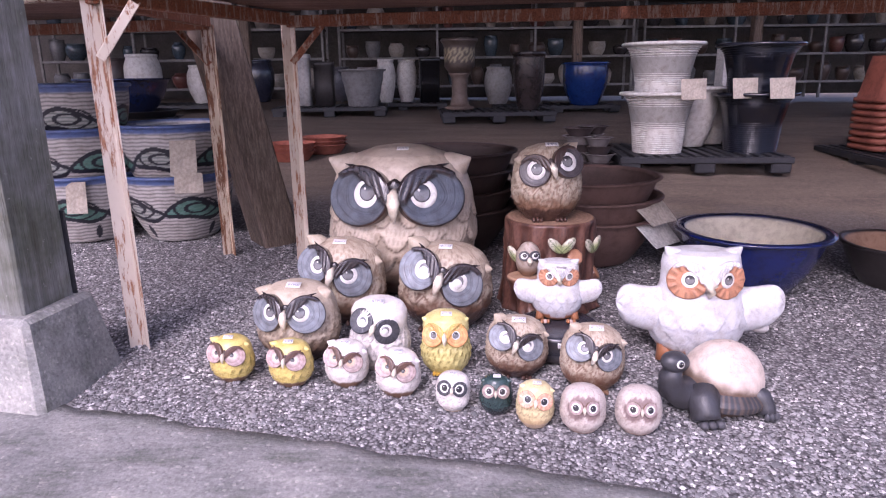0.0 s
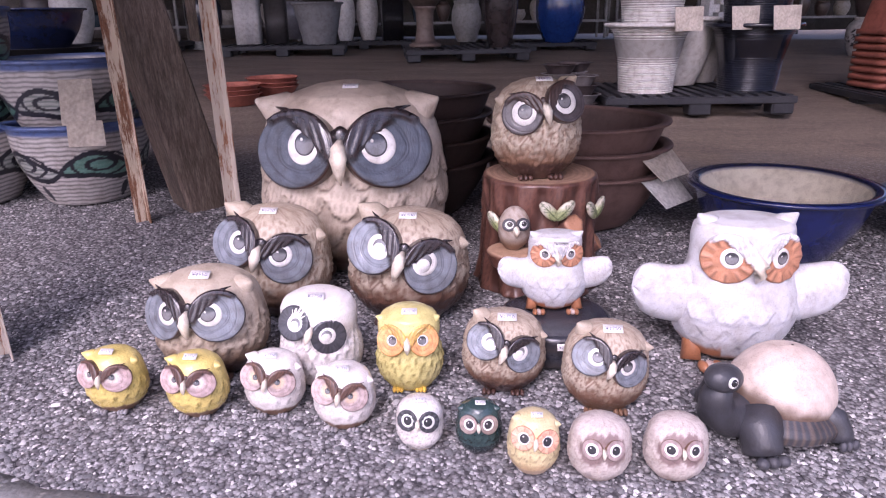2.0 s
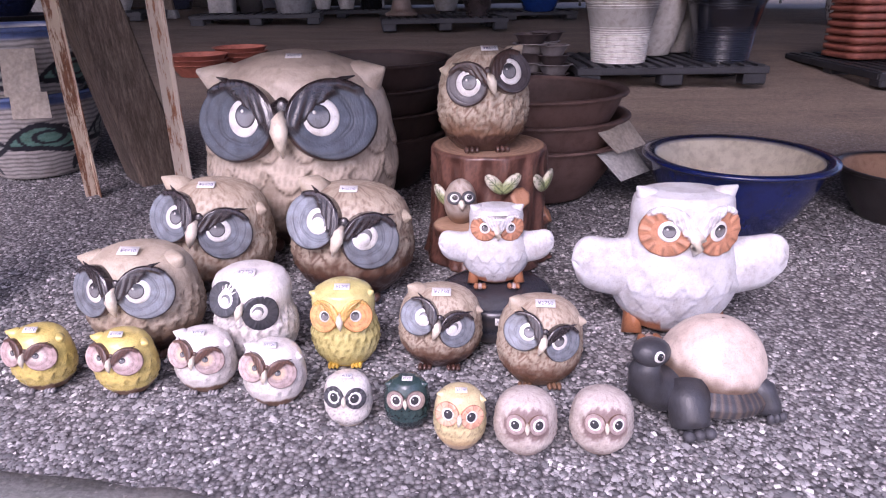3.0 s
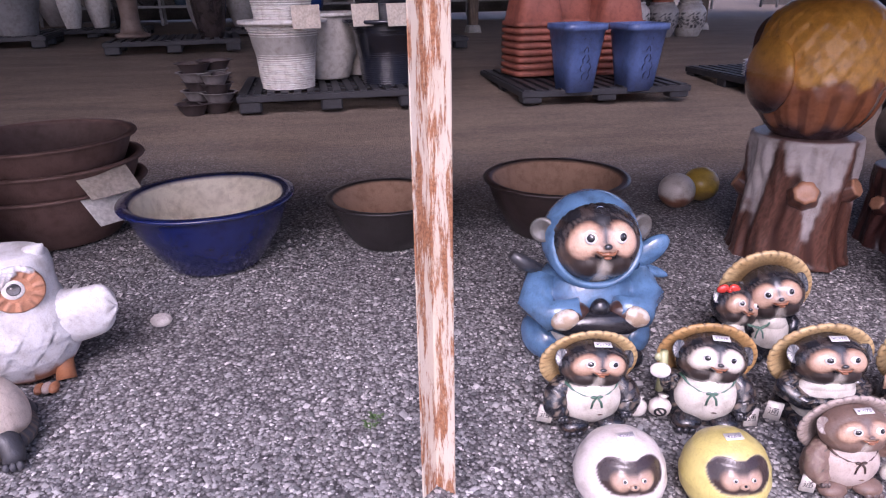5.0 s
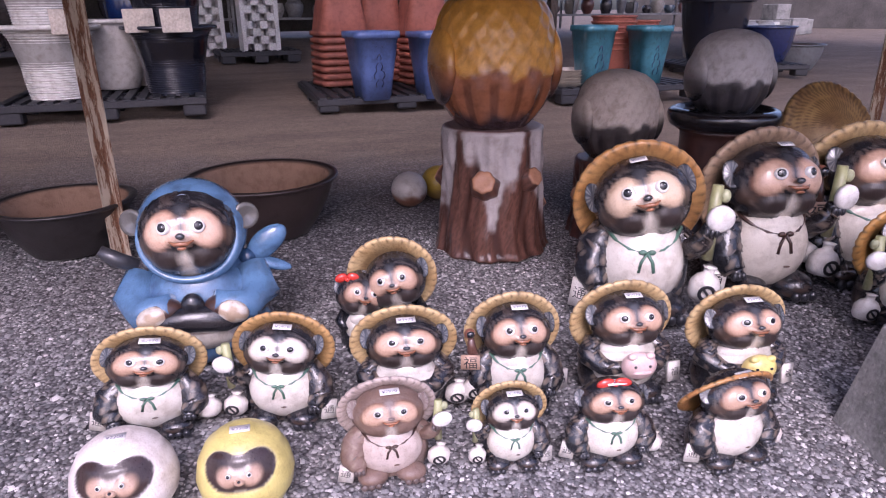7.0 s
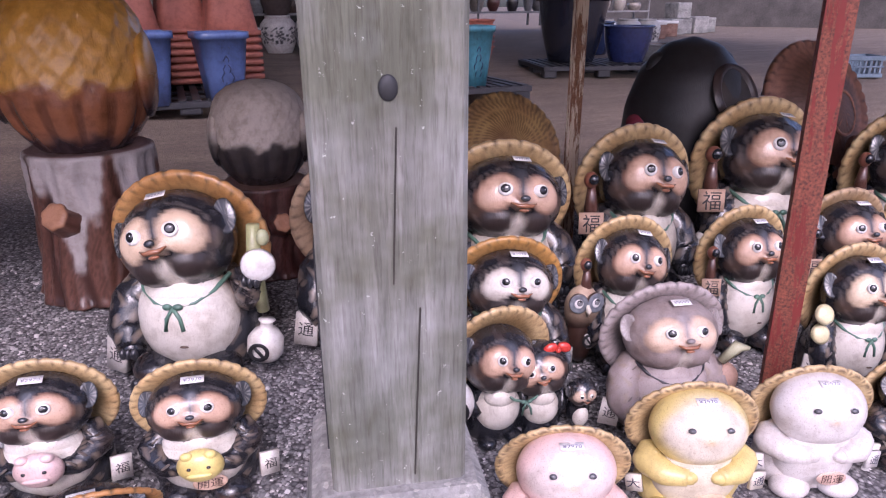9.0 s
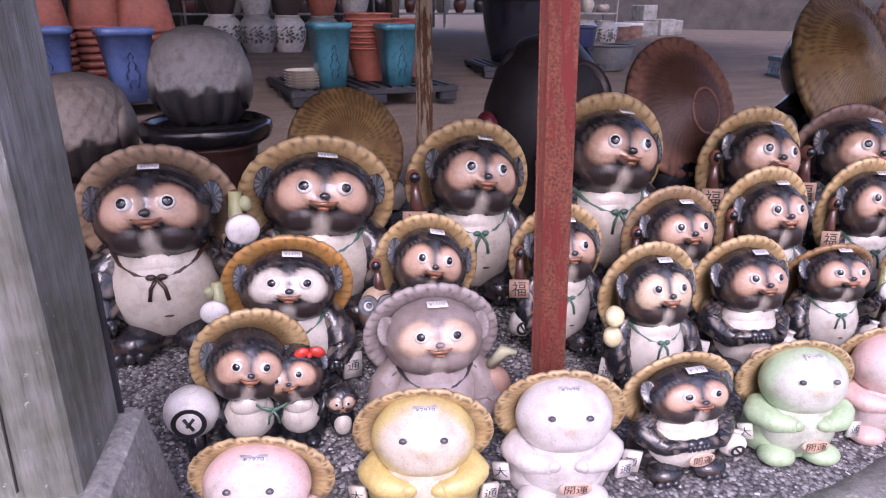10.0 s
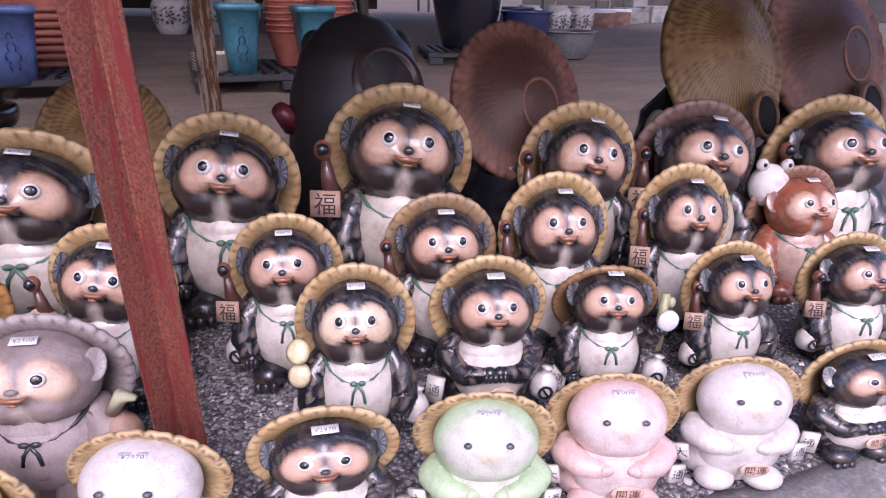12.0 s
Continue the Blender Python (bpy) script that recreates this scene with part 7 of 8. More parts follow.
# ---- figures of their own kind ----
def back_owl(W, H, m, label, top, mid, low):
    """A round feathered owl turned away from the road."""
    c = Clay()
    prof = spread(OWL_BODY, 100)

    def bend(q, a, z):
        up = z / H
        s = scallop(a / math.tau * 20, (1 - up) * 11)
        tail = np.sin(a * 14) * (1 - step(0.3, 0.42, up)) * (np.sin(a) > 0.5)
        return q * (1 + 0.045 * (s - 0.4) * step(0.36, 0.42, up) * (1 - step(0.82, 0.95, up)) + 0.025 * tail), a, z

    def paint(p):
        up, a = p[:, 2] / H, np.arctan2(p[:, 1], p[:, 0])
        k = 0.02 * np.sin(a * 9) + 0.03 * wobble(p / W, 12)
        col = lerp(mid, top, step(0.38, 0.44, up + k))
        col = lerp(col, col * np.array((0.5, 0.46, 0.42, 1)), scallop(a / math.tau * 20, (1 - up) * 11, True) * 0.35 * step(0.36, 0.42, up) * (1 - 0.7 * step(0.55, 0.8, up)))
        col = lerp(col, col * np.array((0.5, 0.5, 0.6, 1)), (np.sin(a * 14) < -0.6) * (1 - step(0.3, 0.4, up)) * 0.8)
        return lerp(low, col, step(0.05, 0.15, up + k))
    c.lathe(prof * (W / 2, H), top, 168, 1.0, 0.95, bend=bend, paint=paint)
    for s in (-1, 1):
        c.ball((s * W * 0.44, 0, H * 0.45), (W * 0.09, W * 0.3, H * 0.28), mid, n=18, rings=12, paint=lambda u: lerp(low, lerp(mid, top, step(-0.3, 0.5, u[:, 2])), step(-0.8, -0.1, u[:, 2])))
        eye(c, turned((s * W * 0.19, -0.43 * W, H * 0.66), 84, 0, s * 20), 0.2 * W)
    c.tube([(0, -0.44 * W, H * 0.66), (0, -0.53 * W, H * 0.58), (0, -0.5 * W, H * 0.5)], [0.01 * W, 0.05 * W, 0.01 * W], BEAK, 8)
    return c.make("owl_figurine", m, label, "owl figurine", "owls on garden seats")


GOLD = rgb(0.7, 0.35, 0.06, 0.3)
back_owl(0.47, 0.52, stand(3.64, 2.28, 172, 0.497), "golden amber glazed owl seen from behind on a stump seat", GOLD, rgb(0.32, 0.12, 0.055, 0.16), rgb(0.04, 0.025, 0.03, 0.2))
back_owl(0.345, 0.37, stand(4.2, 2.23, 165, 0.337), "grey-brown feathered owl seen from behind on a dark stump", rgb(0.54, 0.47, 0.41, 0.6), rgb(0.06, 0.05, 0.048, 0.3), rgb(0.025, 0.022, 0.026, 0.2))
back_owl(0.32, 0.34, stand(4.59, 2.03, 160, 0.537), "pale grey feathered owl seen from behind on a jar stand", rgb(0.52, 0.5, 0.5, 0.6), rgb(0.06, 0.055, 0.06, 0.3), rgb(0.02, 0.02, 0.024, 0.2))
owl(0.275, 0.305, stand(0.417, 2.57, 2, 0.362), "brown feathered owl perched on the stump ornament", FUZZ, rgb(0.2, 0.11, 0.065, 0.45), UMBER, roll=-14, plate=rgb(0.07, 0.06, 0.065, 0.2), fluff=True, relief=0.05, eye_r=0.225, white=0.6, pupil=0.36, inward=0.1, tag="¥8800", dark_from=0.2, eye_z=0.73, brow=rgb(0.05, 0.03, 0.025, 0.3))


def hooded(W, H, m, label):
    """A raccoon dog in a blue knotted headcloth that rests its paws on its belly."""
    c = Clay()
    blue, deep = rgb(0.1, 0.2, 0.35, 0.14), rgb(0.03, 0.07, 0.15, 0.14)

    def cloth(u):
        return lerp(blue, deep, 0.6 * step(0.1, 0.9, wobble(u, 4, 1.0)) + 0.3 * (np.abs(np.sin(u[:, 2] * 9 + u[:, 0] * 3)) > 0.96))
    c.lathe(spread([(0, 0), (0.28, 0), (0.33, 0.06), (0.36, 0.2), (0.34, 0.38), (0.28, 0.5), (0.2, 0.56), (0, 0.58)], 24), blue, 40, 1.0, 0.8, paint=lambda p: cloth(p * 2.5))
    c.ball((0, -0.02, 0.72), (0.29, 0.25, 0.28), blue, n=36, rings=24, paint=cloth)
    c.lathe([(0.225, 0.0), (0.24, 0.03), (0.262, 0.025), (0.275, -0.04)], blue, 36, 1.0, 0.9, m=turned((0, -0.16, 0.72), 68, 0, 0))
    c.ball((0, -0.1, 0.71), (0.24, 0.16, 0.215), BLACK, n=26, rings=16)
    raccoon_head(c, 0.98, (0, -0.13, 0.70), BLACK, rgb(0.7, 0.48, 0.36, 0.2), turned((0, 0, 0.7), -16, 0, 0) @ turned((0, 0, -0.7)), ears=False, brow=False)
    for s in (-1, 1):
        c.lathe([(0, 0.0), (0.05, 0.012), (0.068, 0.02), (0.075, 0.0), (0.06, -0.02)], lerp(BLACK, CREAM, 0.15), 18, m=turned((s * 0.29, -0.06, 0.79), 84, 0, s * 25))
        c.ball((s * 0.26, -0.06, 0.13), (0.14, 0.2, 0.14), blue, n=22, rings=14, paint=cloth)
        c.ball((s * 0.2, -0.24, 0.05), (0.11, 0.12, 0.06), BLACK, n=16, rings=10)
        c.tube([(s * 0.28, -0.04, 0.48), (s * 0.33, -0.14, 0.38), (s * 0.26, -0.26, 0.34), (s * 0.1, -0.3, 0.4)], [0.1, 0.11, 0.09, 0.07], blue if s > 0 else blue, 14)
        c.ball((s * 0.17, -0.3, 0.36), (0.12, 0.08, 0.075), UMBER, (0, s * 18, 0), 20, 12)
        c.ball((s * 0.2, -0.345, 0.36), (0.085, 0.055, 0.06), CREAM, (0, s * 18, 0), 18, 12, paint=lambda u: lerp(CREAM, TAN, (np.abs(np.sin(u[:, 0] * 9)) > 0.93) | (np.abs(np.sin(u[:, 2] * 9)) > 0.93)))
    c.ball((0, -0.32, 0.4), (0.06, 0.05, 0.07), BLACK, n=16, rings=10)
    c.tube([(-0.3, -0.24, 0.33), (-0.15, -0.315, 0.315), (0, -0.335, 0.33), (0.15, -0.315, 0.315), (0.3, -0.24, 0.33)], [0.06, 0.075, 0.07, 0.075, 0.06], BLACK, 20, None, fur(1.6), 0.05)
    c.ball((0, -0.14, 0.22), (0.27, 0.2, 0.14), CREAM, n=28, rings=16)
    for k in (-1, 1):
        c.ball((0.38, 0.0, 0.55 + k * 0.06), (0.14, 0.05, 0.055 + 0.02 * k), blue, (0, -k * 28 - 10, 0), 18, 10, paint=cloth)
    c.ball((0.27, -0.02, 0.54), (0.05, 0.05, 0.05), deep, n=12, rings=8)
    c.lathe([(0.03, 0.0), (0.036, 0.006), (0.042, 0.0)], lerp(blue, CREAM, 0.3), 20, m=turned((0, -0.2, 0.925), 50, 0, 0))
    c.tube([(-0.3, -0.06, 0.55), (-0.4, -0.08, 0.6), (-0.47, -0.09, 0.66)], [0.035, 0.045, 0.03], COAL, 10)
    size = H / 0.98
    return c.make("raccoon_dog_figurine", m @ Matrix.Diagonal((size * 0.98, size * 0.98, size, 1)), label, "raccoon dog figurine")


hooded(0.47, 0.5, stand(2.48, 1.85, R0 + 4), "blue glazed hooded raccoon dog with folded paws")


def couple(W, H, m, label, mirror=1, third=False, lantern=False):
    """Two raccoon dogs side by side under one hat, the smaller with a red bow."""
    c = Clay()
    for s, k, tilt in ((1, 1.0, -12), (-1, 0.82, 14)):
        o = turned((mirror * s * 0.2, 0, 0), 0, 0, -mirror * s * 6) @ np.diag((k, k, k, 1))
        c.lathe(spread([(0, 0), (0.2, 0), (0.25, 0.06), (0.26, 0.22), (0.22, 0.42), (0.1, 0.55), (0, 0.57)], 20), BLACK, 28, 1.0, 0.8, m=o)
        c.ball((0, -0.1, 0.3), (0.2, 0.15, 0.22), CREAM, n=22, rings=14, m=o)
        c.ball((0, -0.16, 0.44), (0.14, 0.09, 0.1), CREAM, n=18, rings=12, m=o)
        for q in (-1, 1):
            c.tube([(q * 0.17, 0, 0.5), (q * 0.25, -0.06, 0.38), (q * 0.2, -0.18, 0.3)], [0.06, 0.07, 0.045], BLACK, 10, o)
            c.ball((q * 0.12, -0.2, 0.05), (0.08, 0.1, 0.055), BLACK, n=14, rings=9, m=o)
        raccoon_head(c, 1.2, (0, -0.09, 0.7), BLACK, SKIN, o @ turned((0, 0, 0.6), -16, mirror * tilt, 0) @ turned((0, 0, -0.6)))
        if s > 0:
            straw_hat(c, 0.46, o @ turned((-mirror * 0.06, 0.06, 0.72), -80, 0, 0), STRAW, OCHRE)
            price_tag(c, (mirror * 0.16, -0.2, 0.88), 45, 0, "¥5500", 0.11)
            cord(c, 1.0, GREEN_CORD)
    rb = rgb(0.6, 0.05, 0.035, 0.2)
    for q in (-1, 1):
        c.ball((-mirror * 0.3 + q * 0.06, -0.12, 0.8), (0.065, 0.03, 0.045), rb, (0, q * 24, 0), 12, 8)
    c.ball((-mirror * 0.3, -0.14, 0.79), (0.025, 0.03, 0.025), rb, n=10, rings=7)
    if third:
        o = turned((-mirror * 0.52, -0.12, 0), 0, 0, 0) @ np.diag((0.46, 0.46, 0.46, 1))
        c.ball((0, 0, 0.4), (0.22, 0.2, 0.36), BLACK, n=18, rings=12, m=o)
        c.ball((0, -0.12, 0.35), (0.16, 0.14, 0.22), CREAM, n=16, rings=10, m=o)
        raccoon_head(c, 1.1, (0, -0.1, 0.85), BLACK, rgb(0.66, 0.5, 0.38, 0.2), o)
    if lantern:
        o = turned((mirror * 0.6, -0.14, 0.42)) @ np.diag((1.2, 1.2, 1.2, 1))
        c.ball((0, 0, 0), (0.17, 0.15, 0.17), WHITE, n=24, rings=16, m=o)
        c.lathe([(0.0, 0.16), (0.06, 0.16), (0.07, 0.13), (0.07, 0.11)], rgb(0.6, 0.62, 0.5, 0.4), 18, m=o)
        c.lathe([(0.075, 0.0), (0.09, 0.006), (0.105, 0.0)], INKED, 20, m=o @ turned((0, -0.14, 0), 90, 0, 0))
        c.slab((0.018, 0.1, 0.01), INKED, o @ turned((0, -0.15, 0), 90, 0, 0) @ turned((0, 0, 0), 0, 0, 30))
        c.slab((0.018, 0.07, 0.01), INKED, o @ turned((0.01, -0.15, 0.01), 90, 0, 0) @ turned((0, 0, 0), 0, 0, -40))
        c.tube([(0, 0, -0.12), (0, 0, -0.4)], [0.06, 0.07], BLACK, 10, o)
    size = H / 1.1
    return c.make("raccoon_dog_figurine", m @ Matrix.Diagonal((size, size, size, 1)), label, "raccoon dog figurine", "raccoon dog couples")


couple(0.36, 0.32, stand(2.955, 1.69, R0), "raccoon dog couple under one ochre hat, one with red bow")
couple(0.45, 0.33, stand(4.5, 0.985, R0, 0.0), "raccoon dog family under one hat with a round lantern", -1, True, True)


def egg_doll(W, H, m, label, shell):
    """A round tumbler figure whose face looks out of a heart-shaped window."""
    c = Clay()
    warm = rgb(0.5, 0.34, 0.25, 0.25)

    def lobes(x, z, rx, rz, apart):
        return np.hypot(np.maximum(np.abs(x) - apart, -0.6 * apart) / rx, z / rz)

    def bend(q, t, z):
        x, d = q * np.cos(t) / W, lobes(q * np.cos(t) / W, (z - 0.68 * H) / H, 0.21, 0.2, 0.14)
        ahead = step(0.0, 0.3, -np.sin(t))
        cheek = lobes(x, (z - 0.65 * H) / H, 0.12, 0.13, 0.125)
        return q * (1 + ahead * (-0.035 * (1 - step(0.9, 1.02, d)) + 0.06 * (1 - step(0.5, 1.0, cheek)))), t, z

    def paint(p):
        x, ahead = p[:, 0] / W, step(-0.02, 0.1, -p[:, 1] / W)
        d = lobes(x, (p[:, 2] - 0.68 * H) / H, 0.21, 0.2, 0.14)
        cheek = lobes(x, (p[:, 2] - 0.65 * H) / H, 0.12, 0.13, 0.125)
        col = lerp(shell, lerp(BLACK, UMBER, 0.6), (1 - step(0.94, 1.0, d)) * ahead)
        col = lerp(col, rgb(0.5, 0.45, 0.4, 0.3), (1 - step(0.01, 0.04, np.abs(d - 0.98))) * ahead * 0.3)
        return lerp(col, warm, (1 - step(0.55, 1.0, cheek)) * ahead)
    shape = spread([(0, 0), (0.5, 0), (0.75, 0.06), (0.95, 0.25), (1.0, 0.42), (0.93, 0.62), (0.76, 0.8), (0.5, 0.92), (0.25, 0.985), (0, 1.0)], 90)
    c.lathe(shape * (W / 2, H), shell, 150, 1.0, 0.95, bend=bend, paint=paint)
    for s in (-1, 1):
        ringed_eye(c, turned((s * 0.1 * W, -0.432 * W, H * 0.69), 70, 0, s * 12), 0.024 * W)
    c.ball((0, -0.445 * W, H * 0.615), (0.05 * W, 0.035 * W, 0.035 * W), warm, n=14, rings=10)
    c.ball((0, -0.465 * W, H * 0.64), (0.018 * W, 0.018 * W, 0.014 * W), BLACK, n=10, rings=7)
    price_tag(c, (0, -0.06 * W, H * 1.0), 6, 4, "¥2200", 0.04)
    return c.make("tumbler_figurine", m, label, "tumbler figurine", "round tumbler figures")


egg_doll(0.206, 0.182, stand(2.268, 1.25, R0 + 4), "round white tumbler figure with a dark masked face", rgb(0.78, 0.72, 0.69, 0.3))
egg_doll(0.197, 0.182, stand(2.495, 1.188, R0 + 2), "round yellow tumbler figure with a dark masked face", rgb(0.66, 0.57, 0.2, 0.3))


def turtle(m, label):
    """A turtle with a raised head; its cream dome sits in a dark skirt with a key pattern."""
    c = Clay()
    skin, shell, edge = rgb(0.05, 0.05, 0.058, 0.38), rgb(0.64, 0.54, 0.47, 0.42), rgb(0.13, 0.085, 0.06, 0.4)

    def dome(u):
        row = np.floor(u[:, 0] * 1.9 + 0.5)
        hexes = np.minimum(np.abs(np.mod(u[:, 0] * 1.9 + 0.5 + 0.12 * np.abs(np.sin(u[:, 1] * 5)), 1) - 0.5) * -1 + 0.5, np.abs(np.mod(u[:, 1] * 1.7 + 0.5 * row, 1) - 0.5) * -1 + 0.5)
        col = lerp(edge, shell, step(-0.05, 0.28, u[:, 2] + 0.1 * wobble(u, 6) + 0.2 * u[:, 0]))
        return lerp(col, edge, 0.16 * (1 - step(0.02, 0.06, hexes)) * (u[:, 2] > 0.05))
    c.ball((0.06, 0, 0.09), (0.142, 0.122, 0.142), shell, (0, 6, 0), 90, 60, paint=dome)
    c.lathe(spread([(0.7, -0.36), (1.0, -0.33), (1.14, -0.26), (1.16, -0.1), (1.08, 0.0), (0.9, 0.14)], 30) * (0.14, 0.14), skin, 150, 1.0, 0.92, m=turned((0.05, 0, 0.07), 0, 5, 0),
            bend=lambda q, a, z: (q * (1 + 0.012 * (np.abs(np.sin(a * 11)) > 0.25)), a, z),
            paint=lambda p: lerp(skin, lerp(edge, TAN, 0.2), 0.5 * ((np.abs(np.sin(np.arctan2(p[:, 1], p[:, 0]) * 11)) < 0.2) | (np.abs(np.sin(np.arctan2(p[:, 1], p[:, 0]) * 11)) > 0.93)) * (p[:, 2] > -0.035)))
    path = np.array([(-0.05, -0.02, 0.06), (-0.1, -0.03, 0.07), (-0.145, -0.04, 0.1), (-0.158, -0.05, 0.145), (-0.15, -0.055, 0.185)])
    c.tube([tuple(q) for q in path], [0.06, 0.058, 0.048, 0.038, 0.028], skin, 26)
    c.ball((-0.152, -0.06, 0.2), (0.052, 0.039, 0.036), skin, (0, 12, 14), 30, 20)
    for s in (-1, 1):
        ringed_eye(c, turned((-0.152, -0.06 + s * 0.037, 0.206), -s * 78, 0, -s * 6), 0.014)
    for x, y, k in ((-0.055, -0.1, 1.15), (0.155, -0.1, 0.7), (-0.05, 0.1, 1.0), (0.15, 0.1, 0.8)):
        c.tube([(x * 0.7, y * 0.6, 0.085), (x, y * 0.95, 0.06), (x * 1.05, y * 1.1, 0.03), (x * 1.05, y * 1.2, 0.012)], [0.045 * k, 0.046 * k, 0.042 * k, 0.04 * k], skin, 18)
        for q in (-1, 0, 1):
            c.ball((x * 1.05 + q * 0.024 * k, y * 1.2 + math.copysign(0.034 * k, y), 0.014), (0.014 * k, 0.014 * k, 0.014), skin * 1.25, n=10, rings=7)
    price_tag(c, (0.06, -0.02, 0.212), 4, 0, "¥4400", 0.04)
    return c.make("turtle_figurine", m, label, "turtle figurine")


turtle(stand(0.785, 1.78, 8) @ Matrix.Scale(0.87, 4), "dark grey stoneware turtle with a cream domed shell")


def dark_kiln(x, y):
    """A big dark figure seen from its hollow back, with a round opening."""
    c = Clay()
    body = rgb(0.03, 0.028, 0.03, 0.4)
    c.lathe(spread([(0, 0), (0.25, 0), (0.27, 0.1), (0.265, 0.4), (0.25, 0.6), (0.2, 0.75), (0.11, 0.85), (0, 0.88)], 40), body, 44)
    c.lathe([(0.0, -0.01), (0.075, -0.005), (0.085, 0.012), (0.1, 0.02), (0.115, 0.0)], lerp(body, UMBER, 0.5), 30, 1.2, 1.2, m=turned((0.09, -0.2, 0.66), 66, 0, 22))
    c.lathe([(0.0, 0.006), (0.075, 0.006), (0.08, 0.0)], rgb(0.05, 0.038, 0.032, 0.6), 26, 1.2, 1.2, m=turned((0.09, -0.203, 0.66), 66, 0, 22))
    for s in (-1, 1):
        c.ball((s * 0.15, 0, 0.76), (0.05, 0.04, 0.06), body, n=14, rings=9)
    c.tube([(-0.24, -0.05, 0.5), (-0.29, -0.1, 0.56)], [0.05, 0.03], rgb(0.2, 0.03, 0.05, 0.3), 10)
    return c.make("hollow_figure", stand(x, y, R0), "dark stoneware figure with a round opening in its back", "garden ornament")


dark_kiln(5.91, 1.82)
RUSSET = rgb(0.36, 0.175, 0.12, 0.6)


def turned_away(W, H, m, label, hat, rim, fur_c=BLACK, hole=True):
    c = Clay()
    c.lathe(spread([(0, 0), (0.24, 0), (0.28, 0.06), (0.3, 0.2), (0.28, 0.4), (0.22, 0.52), (0, 0.6)], 24), fur_c, 34, paint=lambda p: lerp(fur_c, COAL, 0.5 * (np.sin(p[:, 2] * 60 + 4 * np.sin(p[:, 0] * 9)) > 0.5)))
    for s in (-1, 1):
        c.tube([(s * 0.2, 0, 0.52), (s * 0.31, 0.02, 0.42), (s * 0.33, 0.05, 0.3)], [0.08, 0.09, 0.07], fur_c, 12)
        c.ball((s * 0.33, -0.06, 0.4), (0.07, 0.07, 0.09), rgb(0.5, 0.48, 0.45, 0.4), n=14, rings=10)
    c.ball((0, 0.05, 0.7), (0.25, 0.22, 0.22), fur_c, n=24, rings=14)
    hm = turned((0, -0.1, 0.7), 62, 0, 0)
    straw_hat(c, 0.38, hm, hat, rim, woven=hat is not RUSSET)
    if hat is RUSSET:
        crown = hm @ turned((0.11, -0.05, 0.075), 6, 14, 0)
        ring = [crown @ np.array((0.115 * math.cos(q), 0.115 * math.sin(q), 0.0, 1)) for q in np.linspace(0, math.tau, 60)]
        c.tube([tuple(q[:3]) for q in ring], [0.009 * (0.8 + 0.3 * (i % 2)) for i in range(60)], lerp(hat, rim, 0.25), 6)
        for q, long in ((20, 0.1), (75, 0.16), (140, 0.12), (200, 0.09)):
            c.slab((0.005, long, 0.008), lerp(hat, rim, 0.6), crown @ turned((0, 0, 0.006), 0, 0, q) @ turned((0, 0.03, 0)))
    if hole:
        # nothing is cut: a near-black disc stands for the shade inside the hole
        c.lathe([(0, 0.003), (0.075, 0.002), (0.08, -0.01)], rgb(0.008, 0.006, 0.006, 0.7), 26, m=turned((0.13, -0.325, 0.5), 70, 0, 12))
        c.lathe([(0.076, 0.0), (0.082, 0.012), (0.095, 0.006), (0.1, -0.01)], rim, 26, m=turned((0.13, -0.325, 0.5), 70, 0, 12))
    size = H / 1.02
    return c.make("raccoon_dog_figurine", m @ Matrix.Diagonal((W / 0.74, size * 0.9, size, 1)), label, "raccoon dog figurine", "raccoon dogs turned away")


turned_away(0.42, 0.66, stand(5.06, 1.93, R0), "raccoon dog seen from behind under a straw hat", rgb(0.42, 0.27, 0.1, 0.4), rgb(0.24, 0.12, 0.05, 0.4))
turned_away(0.5, 0.86, stand(6.48, 1.66, R0), "raccoon dog seen from behind under a russet clay hat", RUSSET, rgb(0.2, 0.09, 0.06, 0.5), BLACK)
turned_away(0.56, 1.08, stand(7.5, 1.6, R0), "tall black raccoon dog seen from behind with a straw basket hat", rgb(0.42, 0.27, 0.1, 0.4), rgb(0.24, 0.12, 0.05, 0.4))
turned_away(0.64, 1.12, stand(8.2, 1.6, R0), "tall black raccoon dog seen from behind with a russet hat", RUSSET, rgb(0.2, 0.1, 0.06, 0.5))


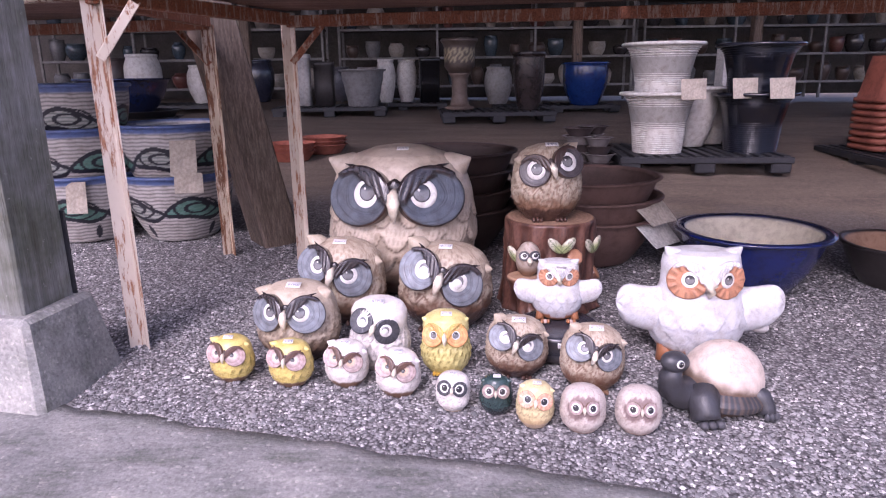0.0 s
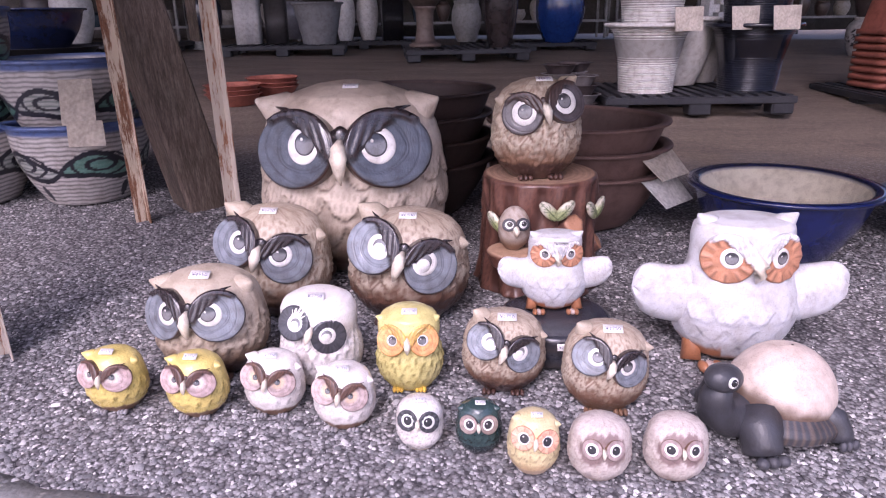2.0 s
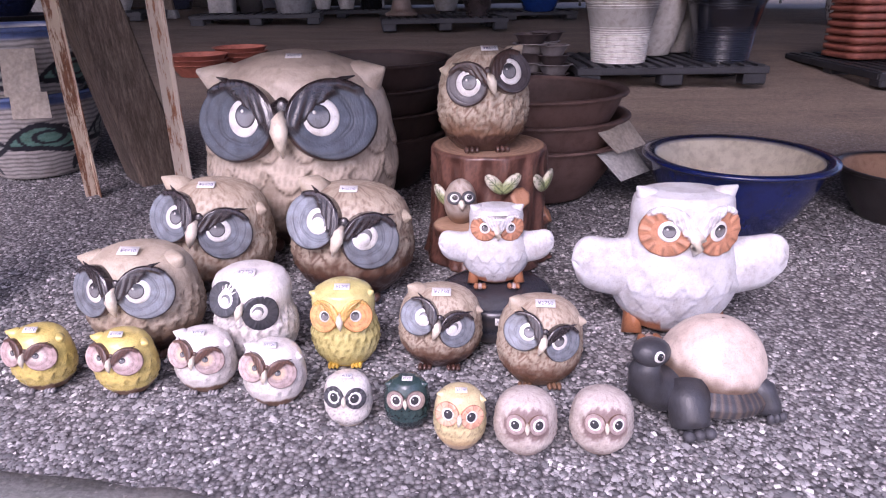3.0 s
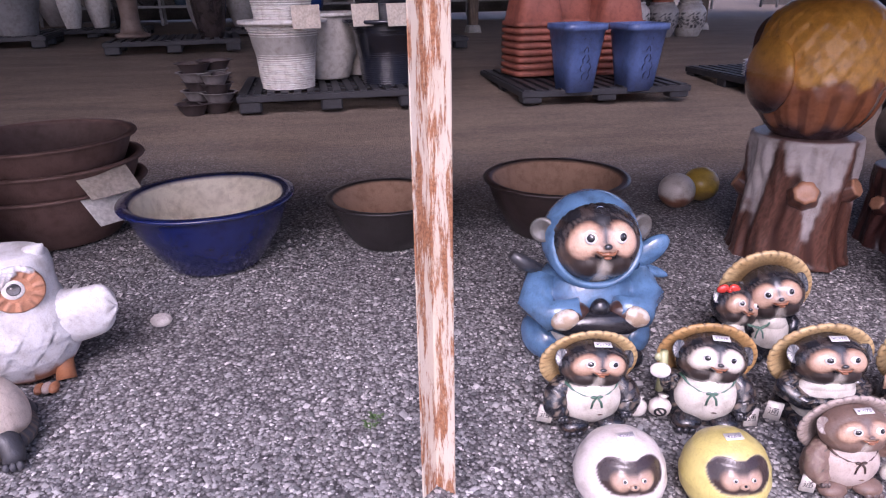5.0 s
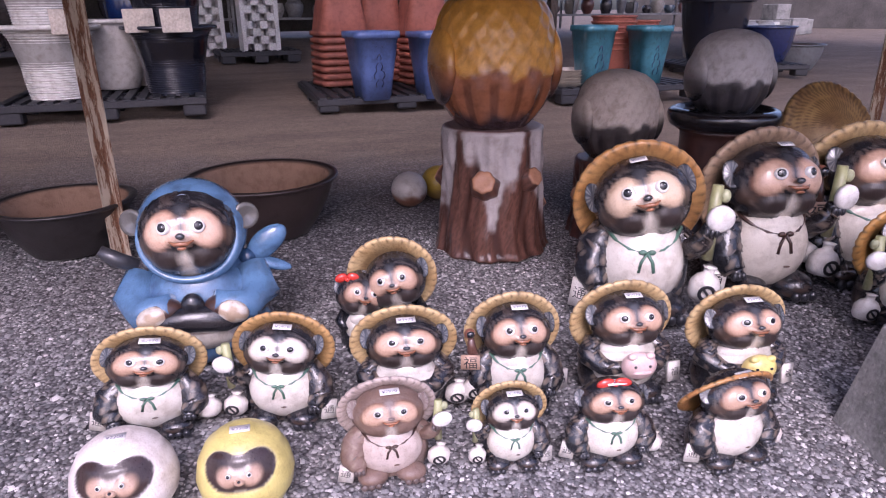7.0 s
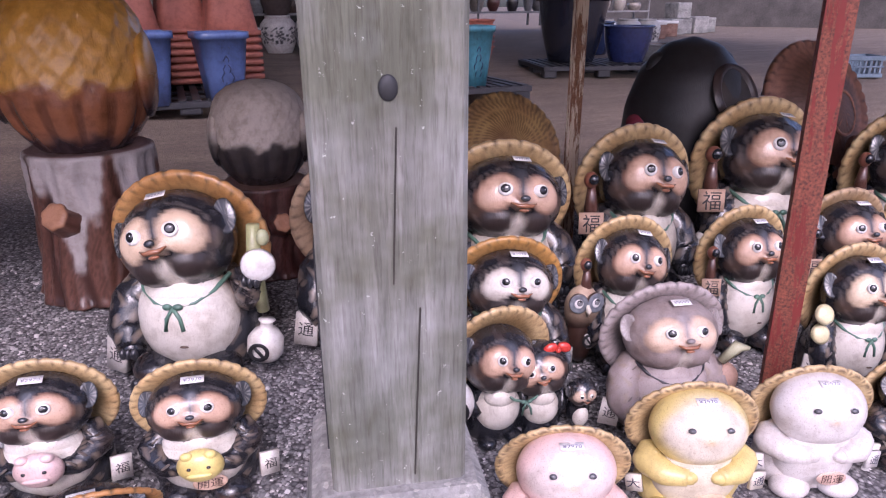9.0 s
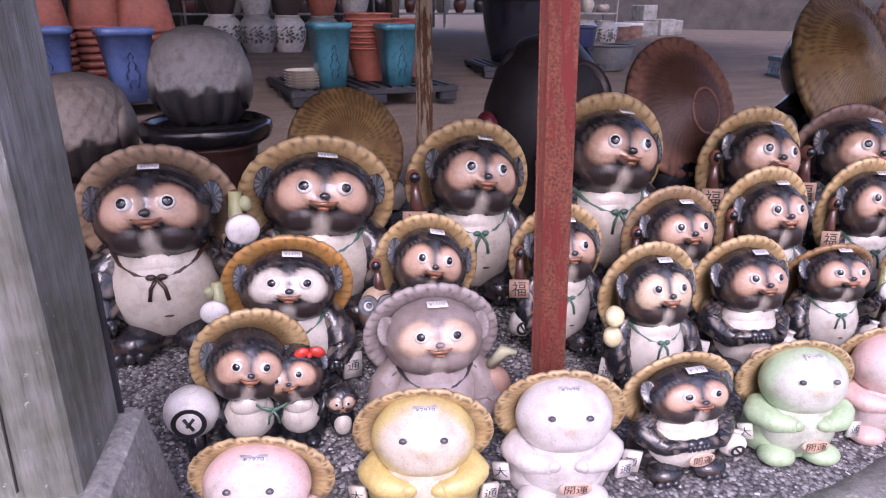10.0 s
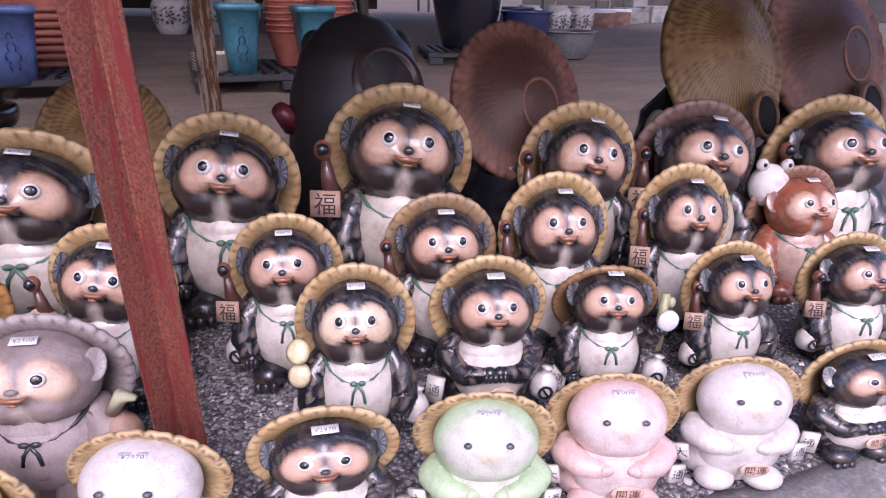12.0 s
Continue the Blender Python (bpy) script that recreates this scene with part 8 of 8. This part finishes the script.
# ---- loose gravel over the strip in front of and under the rack ----
def gravel(count, name, x0, x1, near, far, size, seed):
    rs = np.random.RandomState(seed)
    x = rs.uniform(x0, x1, count)
    y = 1.5 - 0.235 * x + 0.035 * np.maximum(0, x - 4) ** 2 + near + (far - near) * rs.uniform(0, 1, count) ** 1.25
    z = 0.068 - 0.0167 * x + 0.054 * y
    r = size * rs.lognormal(0, 0.32, count)
    shape = np.array([(-1, -1, -0.3), (1, -1, -0.2), (1, 1, -0.3), (-1, 1, -0.2), (-0.45, -0.3, 1), (0.45, 0.3, 1)], float) * (0.66, 0.66, 0.6)
    v = shape[None] * (1 + rs.uniform(-0.38, 0.38, (count, 6, 3)))
    v = v * (r[:, None, None] * np.stack([rs.uniform(0.75, 1.35, count), rs.uniform(0.7, 1.1, count), rs.uniform(0.5, 0.85, count)], 1)[:, None, :])
    a, b = rs.uniform(0, math.tau, count), rs.uniform(-0.5, 0.5, count)
    ca, sa, cb, sb = np.cos(a)[:, None], np.sin(a)[:, None], np.cos(b)[:, None], np.sin(b)[:, None]
    px, py, pz = v[..., 0], v[..., 1] * cb - v[..., 2] * sb, v[..., 1] * sb + v[..., 2] * cb
    w = np.stack([px * ca - py * sa + x[:, None], px * sa + py * ca + y[:, None], pz + (z + r * rs.uniform(-0.1, 0.35, count))[:, None]], -1).reshape(-1, 3)
    tris = np.array([(0, 1, 4), (1, 5, 4), (1, 2, 5), (2, 3, 5), (3, 4, 5), (3, 0, 4)])
    f = (np.arange(count)[:, None, None] * 6 + tris[None]).reshape(-1)
    me = bpy.data.meshes.new(name)
    me.vertices.add(count * 6)
    me.loops.add(count * 18)
    me.polygons.add(count * 6)
    me.vertices.foreach_set("co", w.astype(np.float32).ravel())
    me.loops.foreach_set("vertex_index", f.astype(np.int32))
    me.polygons.foreach_set("loop_start", (np.arange(count * 6) * 3).astype(np.int32))
    me.polygons.foreach_set("use_smooth", np.ones(count * 6, bool))
    me.update(calc_edges=True)
    me.materials.append(STONES)
    return tagged(new(name, me), "loose grey and white gravel stones", "gravel", kind="stuff")


gravel(175000, "gravel", -2.6, 7.8, -0.06, 1.9, 0.0054, 7)
gravel(7000, "gravel", -2.6, 7.8, -0.25, 0.1, 0.0042, 8)
